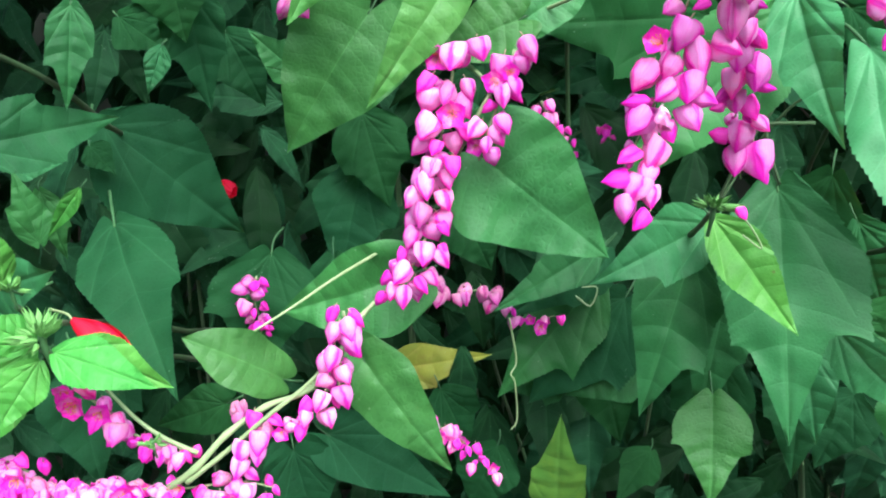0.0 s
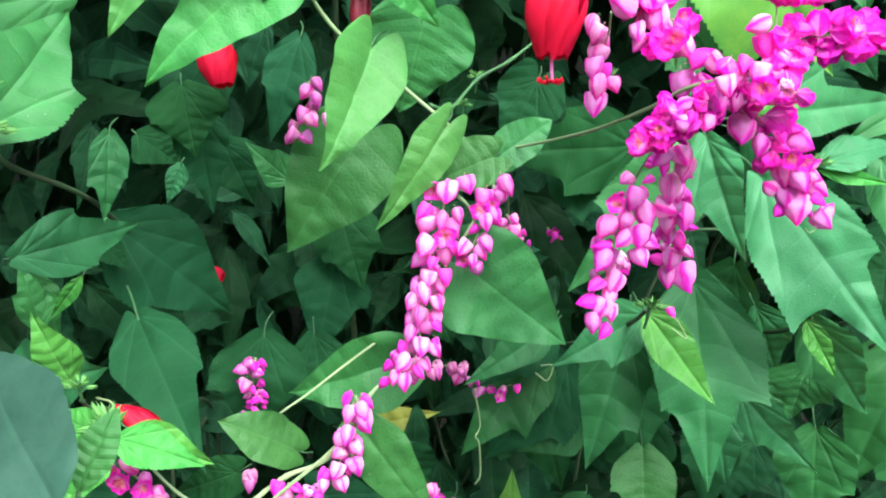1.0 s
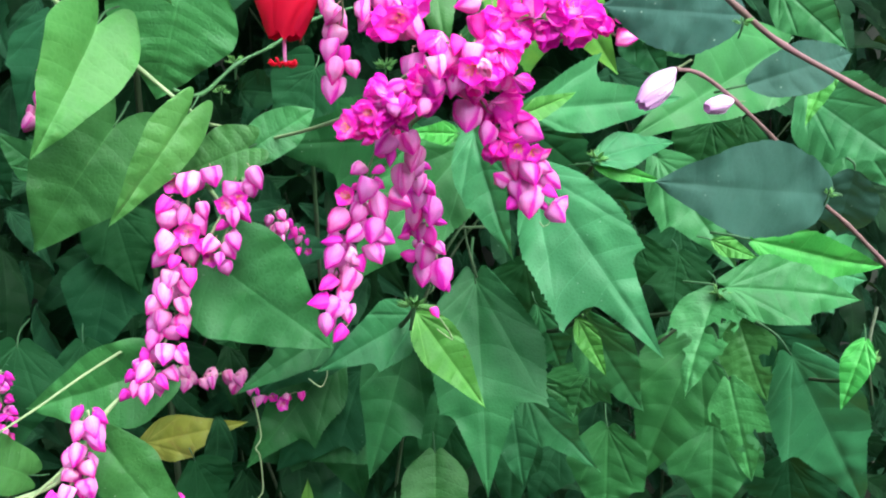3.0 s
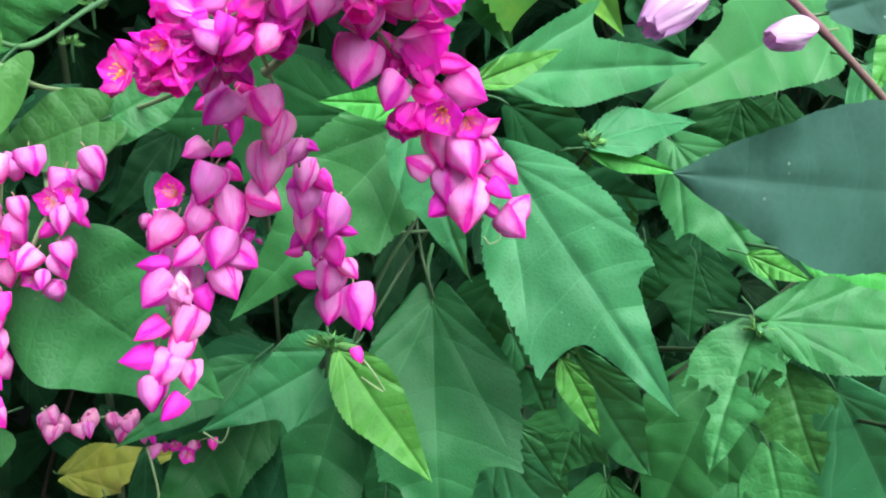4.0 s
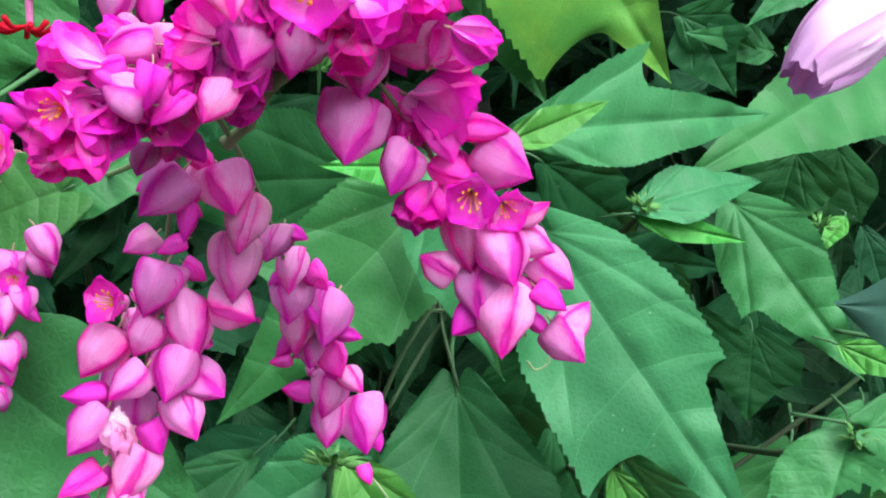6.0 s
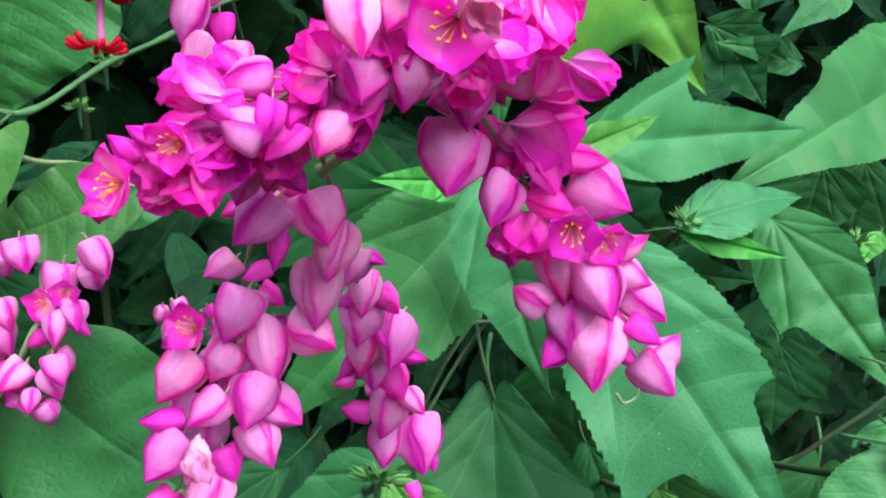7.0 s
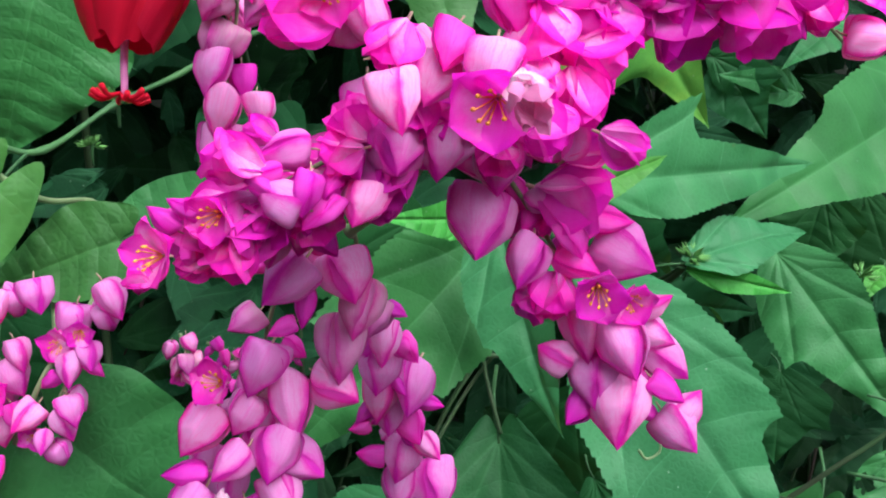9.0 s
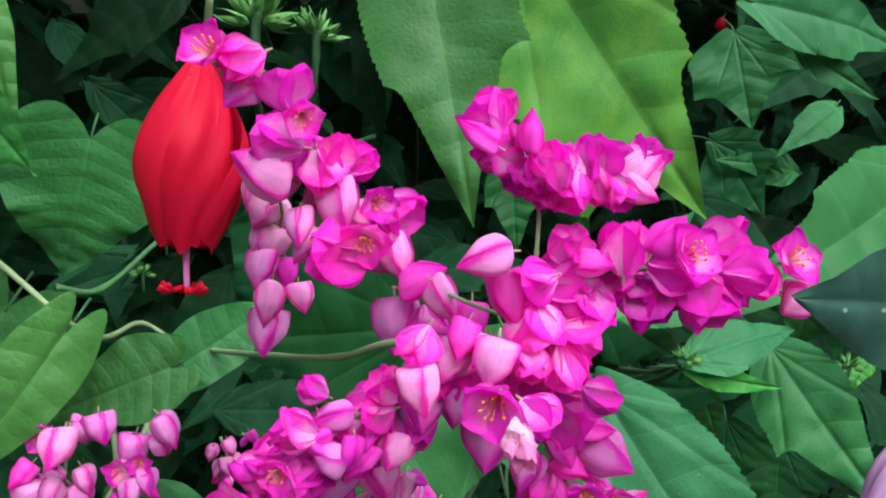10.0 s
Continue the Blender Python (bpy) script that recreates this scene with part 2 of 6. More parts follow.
PALE = petal_material("pale_pink_petal", (0.62, 0.36, 0.62), (0.84, 0.70, 0.82), pale_amount=0.7, line=0.15)
STAMEN = plain_material("yellow_stamen", (0.85, 0.42, 0.05), (0.75, 0.30, 0.04), 0.5)
GREEN_BUD = plain_material("green_bract", (0.12, 0.34, 0.07), (0.11, 0.28, 0.07), 0.5)


def soil_material():
    g = Graph("garden_soil")
    obj = g.node("ShaderNodeTexCoord").outputs["Object"]
    a, b = g.noise(obj, 1.4, 5.0), g.noise(obj, 38.0, 5.0, 0.7)
    base = g.mix(g.ramp(a, 0.35, 0.65), rgb(0.05, 0.038, 0.026), rgb(0.035, 0.055, 0.022))
    base = g.mix(g.ramp(b, 0.45, 0.7), base, rgb(0.08, 0.06, 0.04))
    g.put(g.bsdf.inputs["Base Color"], base)
    g.put(g.bsdf.inputs["Roughness"], 0.95)
    g.put(g.bsdf.inputs["Normal"], g.node("ShaderNodeBump", Strength=0.8, Distance=0.02, Height=b).outputs[0])
    return g.material


# ---- meshes ----
WORLD = {}


def mesh_from(name, verts, faces, materials, uvs=None, slots=None):
    me = bpy.data.meshes.new(name)
    me.from_pydata([tuple(p) for p in verts], [], faces)
    for m in materials:
        me.materials.append(m)
    me.polygons.foreach_set("use_smooth", [True] * len(me.polygons))
    if slots is not None:
        me.polygons.foreach_set("material_index", slots)
    if uvs is not None:
        layer = me.uv_layers.new(name="UVMap")
        index = np.empty(len(me.loops), dtype=np.int32)
        me.loops.foreach_get("vertex_index", index)
        layer.data.foreach_set("uv", np.asarray(uvs, float)[index].ravel())
    me.update()
    return me


def part(name, me, parent, m=None, label=""):
    """Hangs a mesh as a part under a thing (or under a part), at the world pose m."""
    ob = new(name, me)
    m = m or Matrix.Identity(4)
    WORLD[ob.name] = m
    ob.parent = parent
    ob.matrix_basis = WORLD[parent.name].inverted() @ m
    return tagged(ob, label)


def thing(name, place, label, category, group="", kind=""):
    """An empty at the foot of a thing, which carries its parts."""
    ob = new(name)
    ob.empty_display_size = 0.02
    ob.location = place
    WORLD[ob.name] = Matrix.Translation(place)
    return tagged(ob, label, category, group, kind)


def grid_faces(rows, cols, start=0):
    return [(start + i * cols + j, start + i * cols + j + 1, start + (i + 1) * cols + j + 1, start + (i + 1) * cols + j) for i in range(rows - 1) for j in range(cols - 1)]


def smooth_path(points, steps):
    """A smooth line through a few points."""
    p = [Vector(q) for q in points]
    p = [2 * p[0] - p[1]] + p + [2 * p[-1] - p[-2]]
    out = []
    for i in range(1, len(p) - 2):
        a, b, c, d = p[i - 1 : i + 3]
        for k in range(steps):
            t = k / steps
            out.append(0.5 * (2 * b + (c - a) * t + (2 * a - 5 * b + 4 * c - d) * t * t + (3 * b - a - 3 * c + d) * t * t * t))
    return out + [p[-2]]


def tube_data(points, r0, r1, steps=8, sides=7, knots=0.0):
    """Vertices and faces of a tapered tube along a smooth line, with slight swellings."""
    line = smooth_path(points, steps)
    n, up = len(line), Vector((0.31, 0.2, 0.93))
    verts, faces = [], []
    for i, p in enumerate(line):
        d = (line[min(i + 1, n - 1)] - line[max(i - 1, 0)]).normalized()
        a = d.cross(up).normalized()
        b = d.cross(a)
        t = i / (n - 1)
        r = (r0 + (r1 - r0) * t) * (1 + knots * (0.5 + 0.5 * math.cos(2 * math.pi * i / steps)) ** 6)
        verts += [p + r * (math.cos(2 * math.pi * k / sides) * a + math.sin(2 * math.pi * k / sides) * b) for k in range(sides)]
    for i in range(n - 1):
        faces += [(i * sides + k, i * sides + (k + 1) % sides, (i + 1) * sides + (k + 1) % sides, (i + 1) * sides + k) for k in range(sides)]
    faces += [tuple(range(sides))[::-1], tuple(range((n - 1) * sides, n * sides))]
    return verts, faces


def tube(name, points, r0, r1, material, parent, steps=8, sides=7, knots=0.0, label=""):
    verts, faces = tube_data(points, r0, r1, steps, sides, knots)
    return part(name, mesh_from(name, verts, faces, [material]), parent, None, label)


# outline of a blade: width at the foot, place of the broadest part, bulge of the sides, drawn-out point, teeth, depth of teeth, lobes behind the stalk
BLADE = {
    "shrub": (0.30, 0.30, 1.45, 0.34, 42, 0.045, 0.07),
    "vine": (0.80, 0.22, 1.60, 0.26, 0, 0.0, 0.20),
    "near": (0.25, 0.46, 1.90, 0.10, 15, 0.035, 0.02),
    "lance": (0.22, 0.34, 1.50, 0.28, 21, 0.06, 0.03),
    "round": (0.60, 0.42, 2.20, 0.0, 0, 0.0, 0.10),
}


def blade(length, width, shape, fold=0.12, arch=0.05, wave=0.03, lobes=(), holes=(), seed=0, rows=161, half=8, curl=0.0):
    """One leaf blade in its own axes: x across, y from stalk to point, z the upper side."""
    foot, peak, bulge, drawn, teeth, cut, heart = BLADE[shape]
    rng = random.Random(seed)
    ph, ph2 = rng.uniform(0, 6.28), rng.uniform(0, 6.28)
    twist, sag = rng.uniform(-0.22, 0.22), rng.uniform(0.0, 0.07)
    pleat = rng.uniform(0.008, 0.013)
    pitch = [rng.uniform(0.88, 1.12) * teeth for _ in range(2)]
    deep = [rng.uniform(0.5, 1.3) for _ in range(40)]
    cols = 2 * half + 1
    verts, uvs = [], []
    for i in range(rows):
        v = i / (rows - 1)
        u = max(0.0, (v - peak) / (1 - peak))
        if v < peak:
            p = foot + (1 - foot) * math.sin(math.pi / 2 * (v / peak) ** 0.8)
        else:
            p = (1 - u**bulge) * (1 - drawn * u)
        p = max(p, 0.012)
        for j in range(cols):
            s = (j - half) / half
            side = 1 if s < 0 else -1
            w, ahead = p, 0.0
            for lobe_side, v0, size, *reach in lobes:
                if lobe_side == side:
                    run = reach[0] if reach else 0.26
                    k = 1 - (v0 - v) / run if v < v0 else 1 - (v - v0) / 0.06
                    w += size * max(k, 0.0) ** (1.7 if v > v0 or not reach else 1.3)
                    ahead += 0.075 * length * min(1.0, size * 1.6) * max(k, 0.0) ** 3 * abs(s) ** 3
            w *= 1 + 0.025 * math.sin(15 * v + ph2 * side) * abs(s)
            if teeth and abs(s) > 0.8:
                x0 = v * pitch[0 if side > 0 else 1] + (0.4 if side > 0 else 0)
                w *= 1 - cut * (1 - x0 % 1.0) * deep[int(x0) % 40] * min(1, 8 * v) * min(1, 5 * (1 - v) + 0.2)
            x = s * w * width / 2
            y = v * length + ahead
            y -= heart * length * (1 - v) ** 4 * math.sin(math.pi * min(1.0, abs(s) * 0.96)) ** 0.8
            a = abs(x) / length
            z = fold * abs(x) + arch * length * 4 * v * (1 - v) - (curl + sag) * length * max(0, v - 0.5) ** 2 * 4 + twist * x * v
            z += 0.035 * length * noise.noise(Vector((x / length * 4 + ph, v * 4, ph2))) + 0.010 * length * noise.noise(Vector((x / length * 11 + ph, v * 11, ph2)))
            z += wave * width * abs(s) ** 2 * math.sin(2 * math.pi * (1.9 * v) + ph + side) + 0.4 * wave * width * abs(s) ** 3 * math.sin(2 * math.pi * 5.2 * v + ph2 * side)
            rib = (v - 0.69 * a**1.35) * 6.5
            z += pleat * 0.45 * length * abs(math.sin(math.pi * rib)) ** 0.7 * min(1, 4 * abs(s)) * (1 - 0.5 * s * s)
            if shape in ("shrub", "lance"):
                near = min(a, abs(0.90 * a - 0.42 * v), abs(0.68 * a - 0.73 * v)) / 0.06
                z += pleat * 0.35 * length * min(1.0, near) * max(0.15, 1 - v)
            verts.append((x, y, z))
            uvs.append((0.5 + x / length * 0.5, y / length))
    faces = grid_faces(rows, cols)
    if holes:
        kept = []
        for f in faces:
            cx = sum(verts[k][0] for k in f) / 4 / width
            cy = sum(verts[k][1] for k in f) / 4 / length
            if all(((cx - hx) / rx) ** 2 + ((cy - hy) / ry) ** 2 > 1 + 0.45 * math.sin(5 * math.atan2(cy - hy, cx - hx) + hx * 40) + 0.2 * math.sin(11 * math.atan2(cy - hy, cx - hx)) for hx, hy, rx, ry in holes):
                kept.append(f)
        faces = kept
    return verts, faces, uvs


SEED = [100]


def leaf(plant, shape, tone, base, tip, face, width, fold=0.12, arch=0.05, wave=0.03, lobes=(), holes=(), stalk=0.25, curl=0.0, label="", name="leaf"):
    """One leaf of a plant: blade and short stalk in one mesh, from the foot of the blade to its point, its upper side towards face."""
    SEED[0] += 1
    rng = random.Random(SEED[0])
    base, tip, n = Vector(base), Vector(tip), Vector(face)
    length = (tip - base).length
    e1 = (tip - base) / length
    n = (n - n.dot(e1) * e1).normalized()
    e2 = e1.cross(n)
    m = Matrix((e2, e1, n)).transposed().to_4x4()
    m.translation = base
    if shape == "shrub" and not lobes:
        lobes = tuple((k, rng.uniform(0.42, 0.58), rng.uniform(0.10, 0.34)) for k in (-1, 1) if rng.random() < 0.7)
    verts, faces, uvs = blade(length, width, shape, fold, arch, wave, lobes, holes, SEED[0], half=26 if holes else 8, curl=curl)
    slots = [0] * len(faces)
    if stalk:
        inv = m.inverted()
        back = stalk * length
        tail = base - e1 * back * 0.75 + Vector((rng.uniform(-0.2, 0.2) * back, 0.65 * back, -0.1 * back))
        pts = [inv @ base + Vector((0, 0.02 * length, -0.001)), inv @ (base - e1 * back * 0.4 + Vector((0, 0.2 * back, 0))), inv @ tail]
        r = min(0.0009, max(0.0005, 0.007 * length))
        tv, tf = tube_data(pts, r, r * 1.2, 4, 6)
        k = len(verts)
        verts = [Vector(p) for p in verts] + tv
        faces = faces + [tuple(i + k for i in f) for f in tf]
        uvs = list(uvs) + [(0.5, 0.1)] * len(tv)
        slots += [1] * len(tf)
    me = mesh_from(name, verts, faces, [LEAF[tone], PETIOLE], uvs, slots)
    return part(name, me, plant, m, label)


def tepal_data(radius, length, spread, open_angle, rows=11, cols=7, twist=0.0, point=1.0, shoulder=0.12, offset=1.0):
    """A pointed, cupped tepal wrapped about the z axis; at open_angle it leans out from it."""
    verts, uvs = [], []
    for i in range(rows):
        v = i / (rows - 1)
        belly = math.sin(math.pi * min(1.0, v**0.70)) ** 0.62 * (1 - 0.30 * v**1.5) + 0.03 * (1 - v)
        half = spread * (1 - v**2.6 * point) * (0.55 + 0.45 * min(1, v * 4))
        for j in range(cols):
            s = -1 + 2 * j / (cols - 1)
            a = twist + s * half
            r = radius * belly * offset * (1 + 0.05 * (1 - s * s) + 0.05 * abs(s) ** 4 * v)
            z = length * (v - shoulder * math.sin(math.pi * min(1, 2.4 * v)) * (1 - 0.5 * abs(s)))
            p = Vector((r * math.cos(a), r * math.sin(a), z))
            if open_angle:
                axis = Vector((-math.sin(twist), math.cos(twist), 0))
                p = Matrix.Rotation(open_angle * min(1, 0.35 + v), 3, axis) @ p
            verts.append(p)
            uvs.append((0.5 + 0.5 * s, v))
    return verts, uvs, grid_faces(rows, cols)


def join_data(pieces):
    verts, uvs, faces, slots = [], [], [], []
    for v, u, f, slot in pieces:
        k = len(verts)
        verts += list(v)
        uvs += list(u)
        faces += [tuple(i + k for i in q) for q in f]
        slots += [slot] * len(f)
    return verts, uvs, faces, slots


def belly_at(v):
    """Half-width of a bud along its length: broad shoulders, drawn to a point."""
    return (math.sin(math.pi * min(1.0, (0.005 + 0.995 * v) ** 0.62)) ** 0.62) * (1 - 0.16 * v) * (1 - 0.30 * max(0, v - 0.55) / 0.45) + 0.004


def bud_mesh(name, materials, seed, width=0.37, gape=0.0):
    """A heart-shaped bud, one long: a closed body of inner tepals, clasped by three keeled outer ones, on a short stalk."""
    rng = random.Random(seed)
    pieces = []
    rows, cols = 13, 17
    verts, uvs = [], []
    bent = rng.uniform(-0.10, 0.10)
    flat = rng.uniform(0.64, 0.88)

    def spot(v, a, grow):
        lobe = 1 + 0.05 * math.cos(3 * a) * (1 - v)
        r = width * belly_at(v) * lobe * grow
        z = v - 0.19 * (math.sin(math.pi * min(1, 1.9 * v)) if v < 0.53 else 0) * abs(math.cos(a)) ** 1.5
        return Vector((r * math.cos(a) + bent * v * v, r * math.sin(a) * flat, z))

    for i in range(rows):
        for j in range(cols):
            verts.append(spot(i / (rows - 1), 2 * math.pi * j / (cols - 1), 0.97))
            uvs.append((0.5 + 0.5 * math.cos(math.pi * 3 * j / (cols - 1)), i / (rows - 1)))
    pieces.append((verts, uvs, grid_faces(rows, cols), 1))
    for k in range(3):
        tw = k * 2.094 + rng.uniform(-0.2, 0.2)
        verts, uvs = [], []
        rows, cols = 17, 15
        lift = (gape + 0.02) * rng.uniform(0.2, 1.6)
        for i in range(rows):
            v = i / (rows - 1)
            half = (1.22 - 0.05 * k) * (1 - 0.60 * v**2.6) * (1 + 0.16 * noise.noise(Vector((4 * v, seed, 3 * k))))
            for j in range(cols):
                q = -1 + 2 * j / (cols - 1)
                keel = 0.13 * max(0.0, 1 - abs(q) * 1.6) ** 1.5 * math.sin(math.pi * min(1, v * 1.1)) - 0.03 * math.exp(-((abs(q) - 0.5) / 0.2) ** 2) * math.sin(math.pi * v)
                keel += 0.07 * noise.noise(Vector((1.7 * q + seed, 2.6 * v, seed + 3 * k))) + 0.025 * noise.noise(Vector((5.5 * q + seed, 5.0 * v, seed + 5 * k)))
                grow = 1.04 + 0.055 * k + keel + lift * v * v * 2.2 + 0.15 * abs(q) ** 5 * math.sin(math.pi * v) ** 0.7
                verts.append(spot(v * (1.0 + 0.03 * (1 - abs(q))), tw + q * half, grow))
                uvs.append((0.5 + 0.5 * q, v))
        pieces.append((verts, uvs, grid_faces(rows, cols), 0))
    tv, tf = tube_data([(0, 0, 0.06), (0.02, 0, -0.08), (0.05, 0.03, -0.2)], 0.028, 0.020, 3, 5)
    pieces.append((tv, [(0.5, 0.1)] * len(tv), tf, 2))
    verts, uvs, faces, slots = join_data(pieces)
    return mesh_from(name, verts, faces, materials, uvs, slots)


def petal_patch(angle, turn, length, wide, cup=0.12, rows=10, cols=7):
    """A pointed petal that rises from the z axis and bends out to angle, turned about the axis."""
    verts, uvs = [], []
    out, across = Vector((math.cos(turn), math.sin(turn), 0)), Vector((-math.sin(turn), math.cos(turn), 0))
    r, z = 0.03, 0.0
    for i in range(rows):
        l = i / (rows - 1)
        w = wide * (math.sin(math.pi * (0.10 + 0.90 * l)) ** 0.62) * (1 - 0.22 * l)
        tilt = angle * (0.45 + 0.75 * l)
        for j in range(cols):
            q = -1 + 2 * j / (cols - 1)
            lift = cup * wide * 2 * q * q + 0.03 * noise.noise(Vector((2.2 * q + 9 * turn, 2.8 * l, length + 31 * angle))) + 0.012 * noise.noise(Vector((6 * q + 9 * turn, 6 * l, 3.0)))
            p = out * (r - lift * math.sin(tilt) * 0.6) + across * (q * w) + Vector((0, 0, z + lift))
            verts.append(p)
            uvs.append((0.5 + 0.5 * q, 0.35 + 0.65 * l))
        r += length / (rows - 1) * math.sin(tilt)
        z += length / (rows - 1) * math.cos(tilt)
    return verts, uvs, grid_faces(rows, cols)


def flower_mesh(name, seed, opening=0.9, mostly=1, broad=1.0):
    """An open flower about one across: five pointed petals in a loose star."""
    rng = random.Random(seed)
    pieces = []
    for k in range(5):
        v, u, f = petal_patch(opening * rng.uniform(0.85, 1.12), k * 1.2566 + rng.uniform(-0.12, 0.12), 0.68, (0.40 if k < 3 else 0.32) * broad)
        pieces.append((v, u, f, 1 - mostly if k in (1, 3) else mostly))
    tv, tf = tube_data([(0, 0, 0.08), (0.01, 0, -0.03), (0.02, 0.01, -0.12)], 0.030, 0.020, 3, 5)
    pieces.append((tv, [(0.5, 0.1)] * len(tv), tf, 2))
    verts, uvs, faces, slots = join_data(pieces)
    return mesh_from(name, verts, faces, [BUD_PINK, BUD_DEEP, PEDICEL], uvs, slots)


def stamen_mesh():
    verts, faces = [], []
    rng = random.Random(5)
    for k in range(8):
        a = k * 0.785 + rng.uniform(-0.2, 0.2)
        top = Vector((0.17 * math.cos(a), 0.17 * math.sin(a), 0.40 + rng.uniform(-0.06, 0.06)))
        for pts, r0, r1 in (([(0.03 * math.cos(a), 0.03 * math.sin(a), 0.1), top * 0.7 + Vector((0, 0, 0.02)), top], 0.011, 0.009), ([top - Vector((0, 0, 0.02)), top + Vector((0.015, 0, 0.005)), top + Vector((0.015, 0, 0.03))], 0.026, 0.020)):
            v, f = tube_data(pts, r0, r1, 2, 5)
            n = len(verts)
            verts += v
            faces += [tuple(i + n for i in q) for q in f]
    return mesh_from("stamen_tuft", verts, faces, [STAMEN])


BUDS = {
    "pink": [bud_mesh("bud", [BUD_PINK, BUD_DEEP, PEDICEL], k, 0.385 + 0.025 * (k % 3), 0.012 * k) for k in range(7)],
    "dull": [bud_mesh("bud", [BUD_DULL, BUD_PINK, PEDICEL], 20 + k, 0.41, 0.01) for k in range(3)],
    "half": [flower_mesh("bud", 50 + k, 0.32 + 0.10 * k, (0, 1, 0, 0, 1, 0)[k], 1.12) for k in range(6)],
    "deep": [bud_mesh("bud", [BUD_DEEP, BUD_DEEP, PEDICEL], 30 + k, 0.35, 0.05 + 0.05 * k) for k in range(3)],
}
FLOWERS = [flower_mesh("flower", k, 0.95 + 0.16 * k) for k in range(3)]
STAMENS = stamen_mesh()
WITHERED = petal_material("withered_petal", (0.86, 0.30, 0.60), (0.95, 0.74, 0.84), pale_amount=1.0, line=0.35, thin=0.45, crease=0.001)


def withered_mesh():
    """A spent flower, its petals crumpled together."""
    pieces = []
    for k in range(7):
        v, u, f = petal_patch(0.25 + 0.16 * (k % 3), k * 0.95, 0.62, 0.24, 0.3, 12, 11)
        v = [p + 0.13 * noise.noise_vector(p * 3.1 + Vector((k, 0, 2))) + 0.05 * noise.noise_vector(p * 8.0 + Vector((0, k, 5))) for p in v]
        pieces.append((v, u, f, 0))
    verts, uvs, faces, slots = join_data(pieces)
    return mesh_from("withered_flower", verts, faces, [WITHERED], uvs, slots)


SPENT = withered_mesh()
OUT = Vector((0, -1, 0.25)).normalized()


def bud(spray, kind, centre, way, size, number=0):
    """A bud or an open flower of a spray, about its centre, its point along way."""
    rng = random.Random(round(centre[0] * 1e5) * 7919 + round(centre[2] * 1e5) * 31 + number)
    size *= 1.26 if kind == "half" else 0.93
    z = Vector(way).normalized()
    x = z.cross(Vector((rng.uniform(-1, 1), rng.uniform(-1, 1), rng.uniform(-1, 1)))).normalized()
    m = Matrix((x, z.cross(x), z)).transposed().to_4x4() @ Matrix.Diagonal((size * rng.uniform(0.94, 1.06), size * rng.uniform(0.94, 1.06), size, 1))
    m.translation = Vector(centre) - z * size * (0.2 if kind == "open" else 0.45)
    if kind == "spent":
        return part("withered_flower", SPENT, spray, m, "crumpled pale withered flower")
    if kind == "open":
        ob = part("flower", FLOWERS[rng.randrange(3)], spray, m, "open magenta flower with yellow stamens")
        part("stamen_tuft", STAMENS, ob, m, "orange-yellow stamens")
    else:
        ob = part("bud", BUDS[kind][rng.randrange(len(BUDS[kind]))], spray, m)
    return ob


def flower_spray(path, label, thick=0.0005, group="flower sprays"):
    """A hanging stalk that carries buds and flowers."""
    s = thing("flower_spray", (path[0][0], path[0][1] + 0.006, path[0][2]), label, "flower", group)
    path = [(x, y + 0.006, z) for x, y, z in path]
    tube("stalk", path, thick, thick * 0.6, STALK, s, 6, 6, 0.15)
    return s


def fill_spray(spray, path, count, size, around, seed, opens=0.1, hang=0.7, dull=0.1, deep=0.25, taper=0.3, half=0.0):
    """Buds set round a stalk in a loose spiral, smaller towards its end."""
    rng = random.Random(seed)
    line = smooth_path(path, 10)
    for k in range(count):
        t = (k + rng.uniform(0.1, 0.9)) / count
        p = line[min(int(t * (len(line) - 1)), len(line) - 2)].lerp(line[min(int(t * (len(line) - 1)) + 1, len(line) - 1)], rng.random())
        a = k * 2.4 + rng.uniform(-0.5, 0.5)
        off = Vector((math.cos(a), 0.8 * math.sin(a), rng.uniform(-0.3, 0.3)))
        way = off * (1.1 - hang) + Vector((0, -0.15, -hang)) + Vector((rng.uniform(-0.25, 0.25), rng.uniform(-0.25, 0.25), rng.uniform(-0.2, 0.2)))
        r = rng.random()
        kind = "open" if r < opens else "dull" if r < opens + dull else "deep" if r < opens + dull + deep else "pink"
        if kind == "deep" and rng.random() < half:
            kind = "half"
        if kind == "open":
            way = way * 0.4 + OUT
        grow = size * (1 - taper * t) * rng.uniform(0.80, 1.12) * (0.78 if kind == "deep" else 1.0)
        bud(spray, kind, p + off * around * rng.uniform(0.6, 1.1), way, grow, k)


def bract_mesh():
    pieces = []
    for q in range(3):
        v, u, f = tepal_data(0.16, 1.0, 1.2, 0.10, 7, 4, q * 2.1, 1.0, 0.0)
        pieces.append((v, u, f, 0))
    verts, uvs, faces, _ = join_data(pieces)
    return mesh_from("bract", verts, faces, [GREEN_BUD], uvs)


BRACT = bract_mesh()


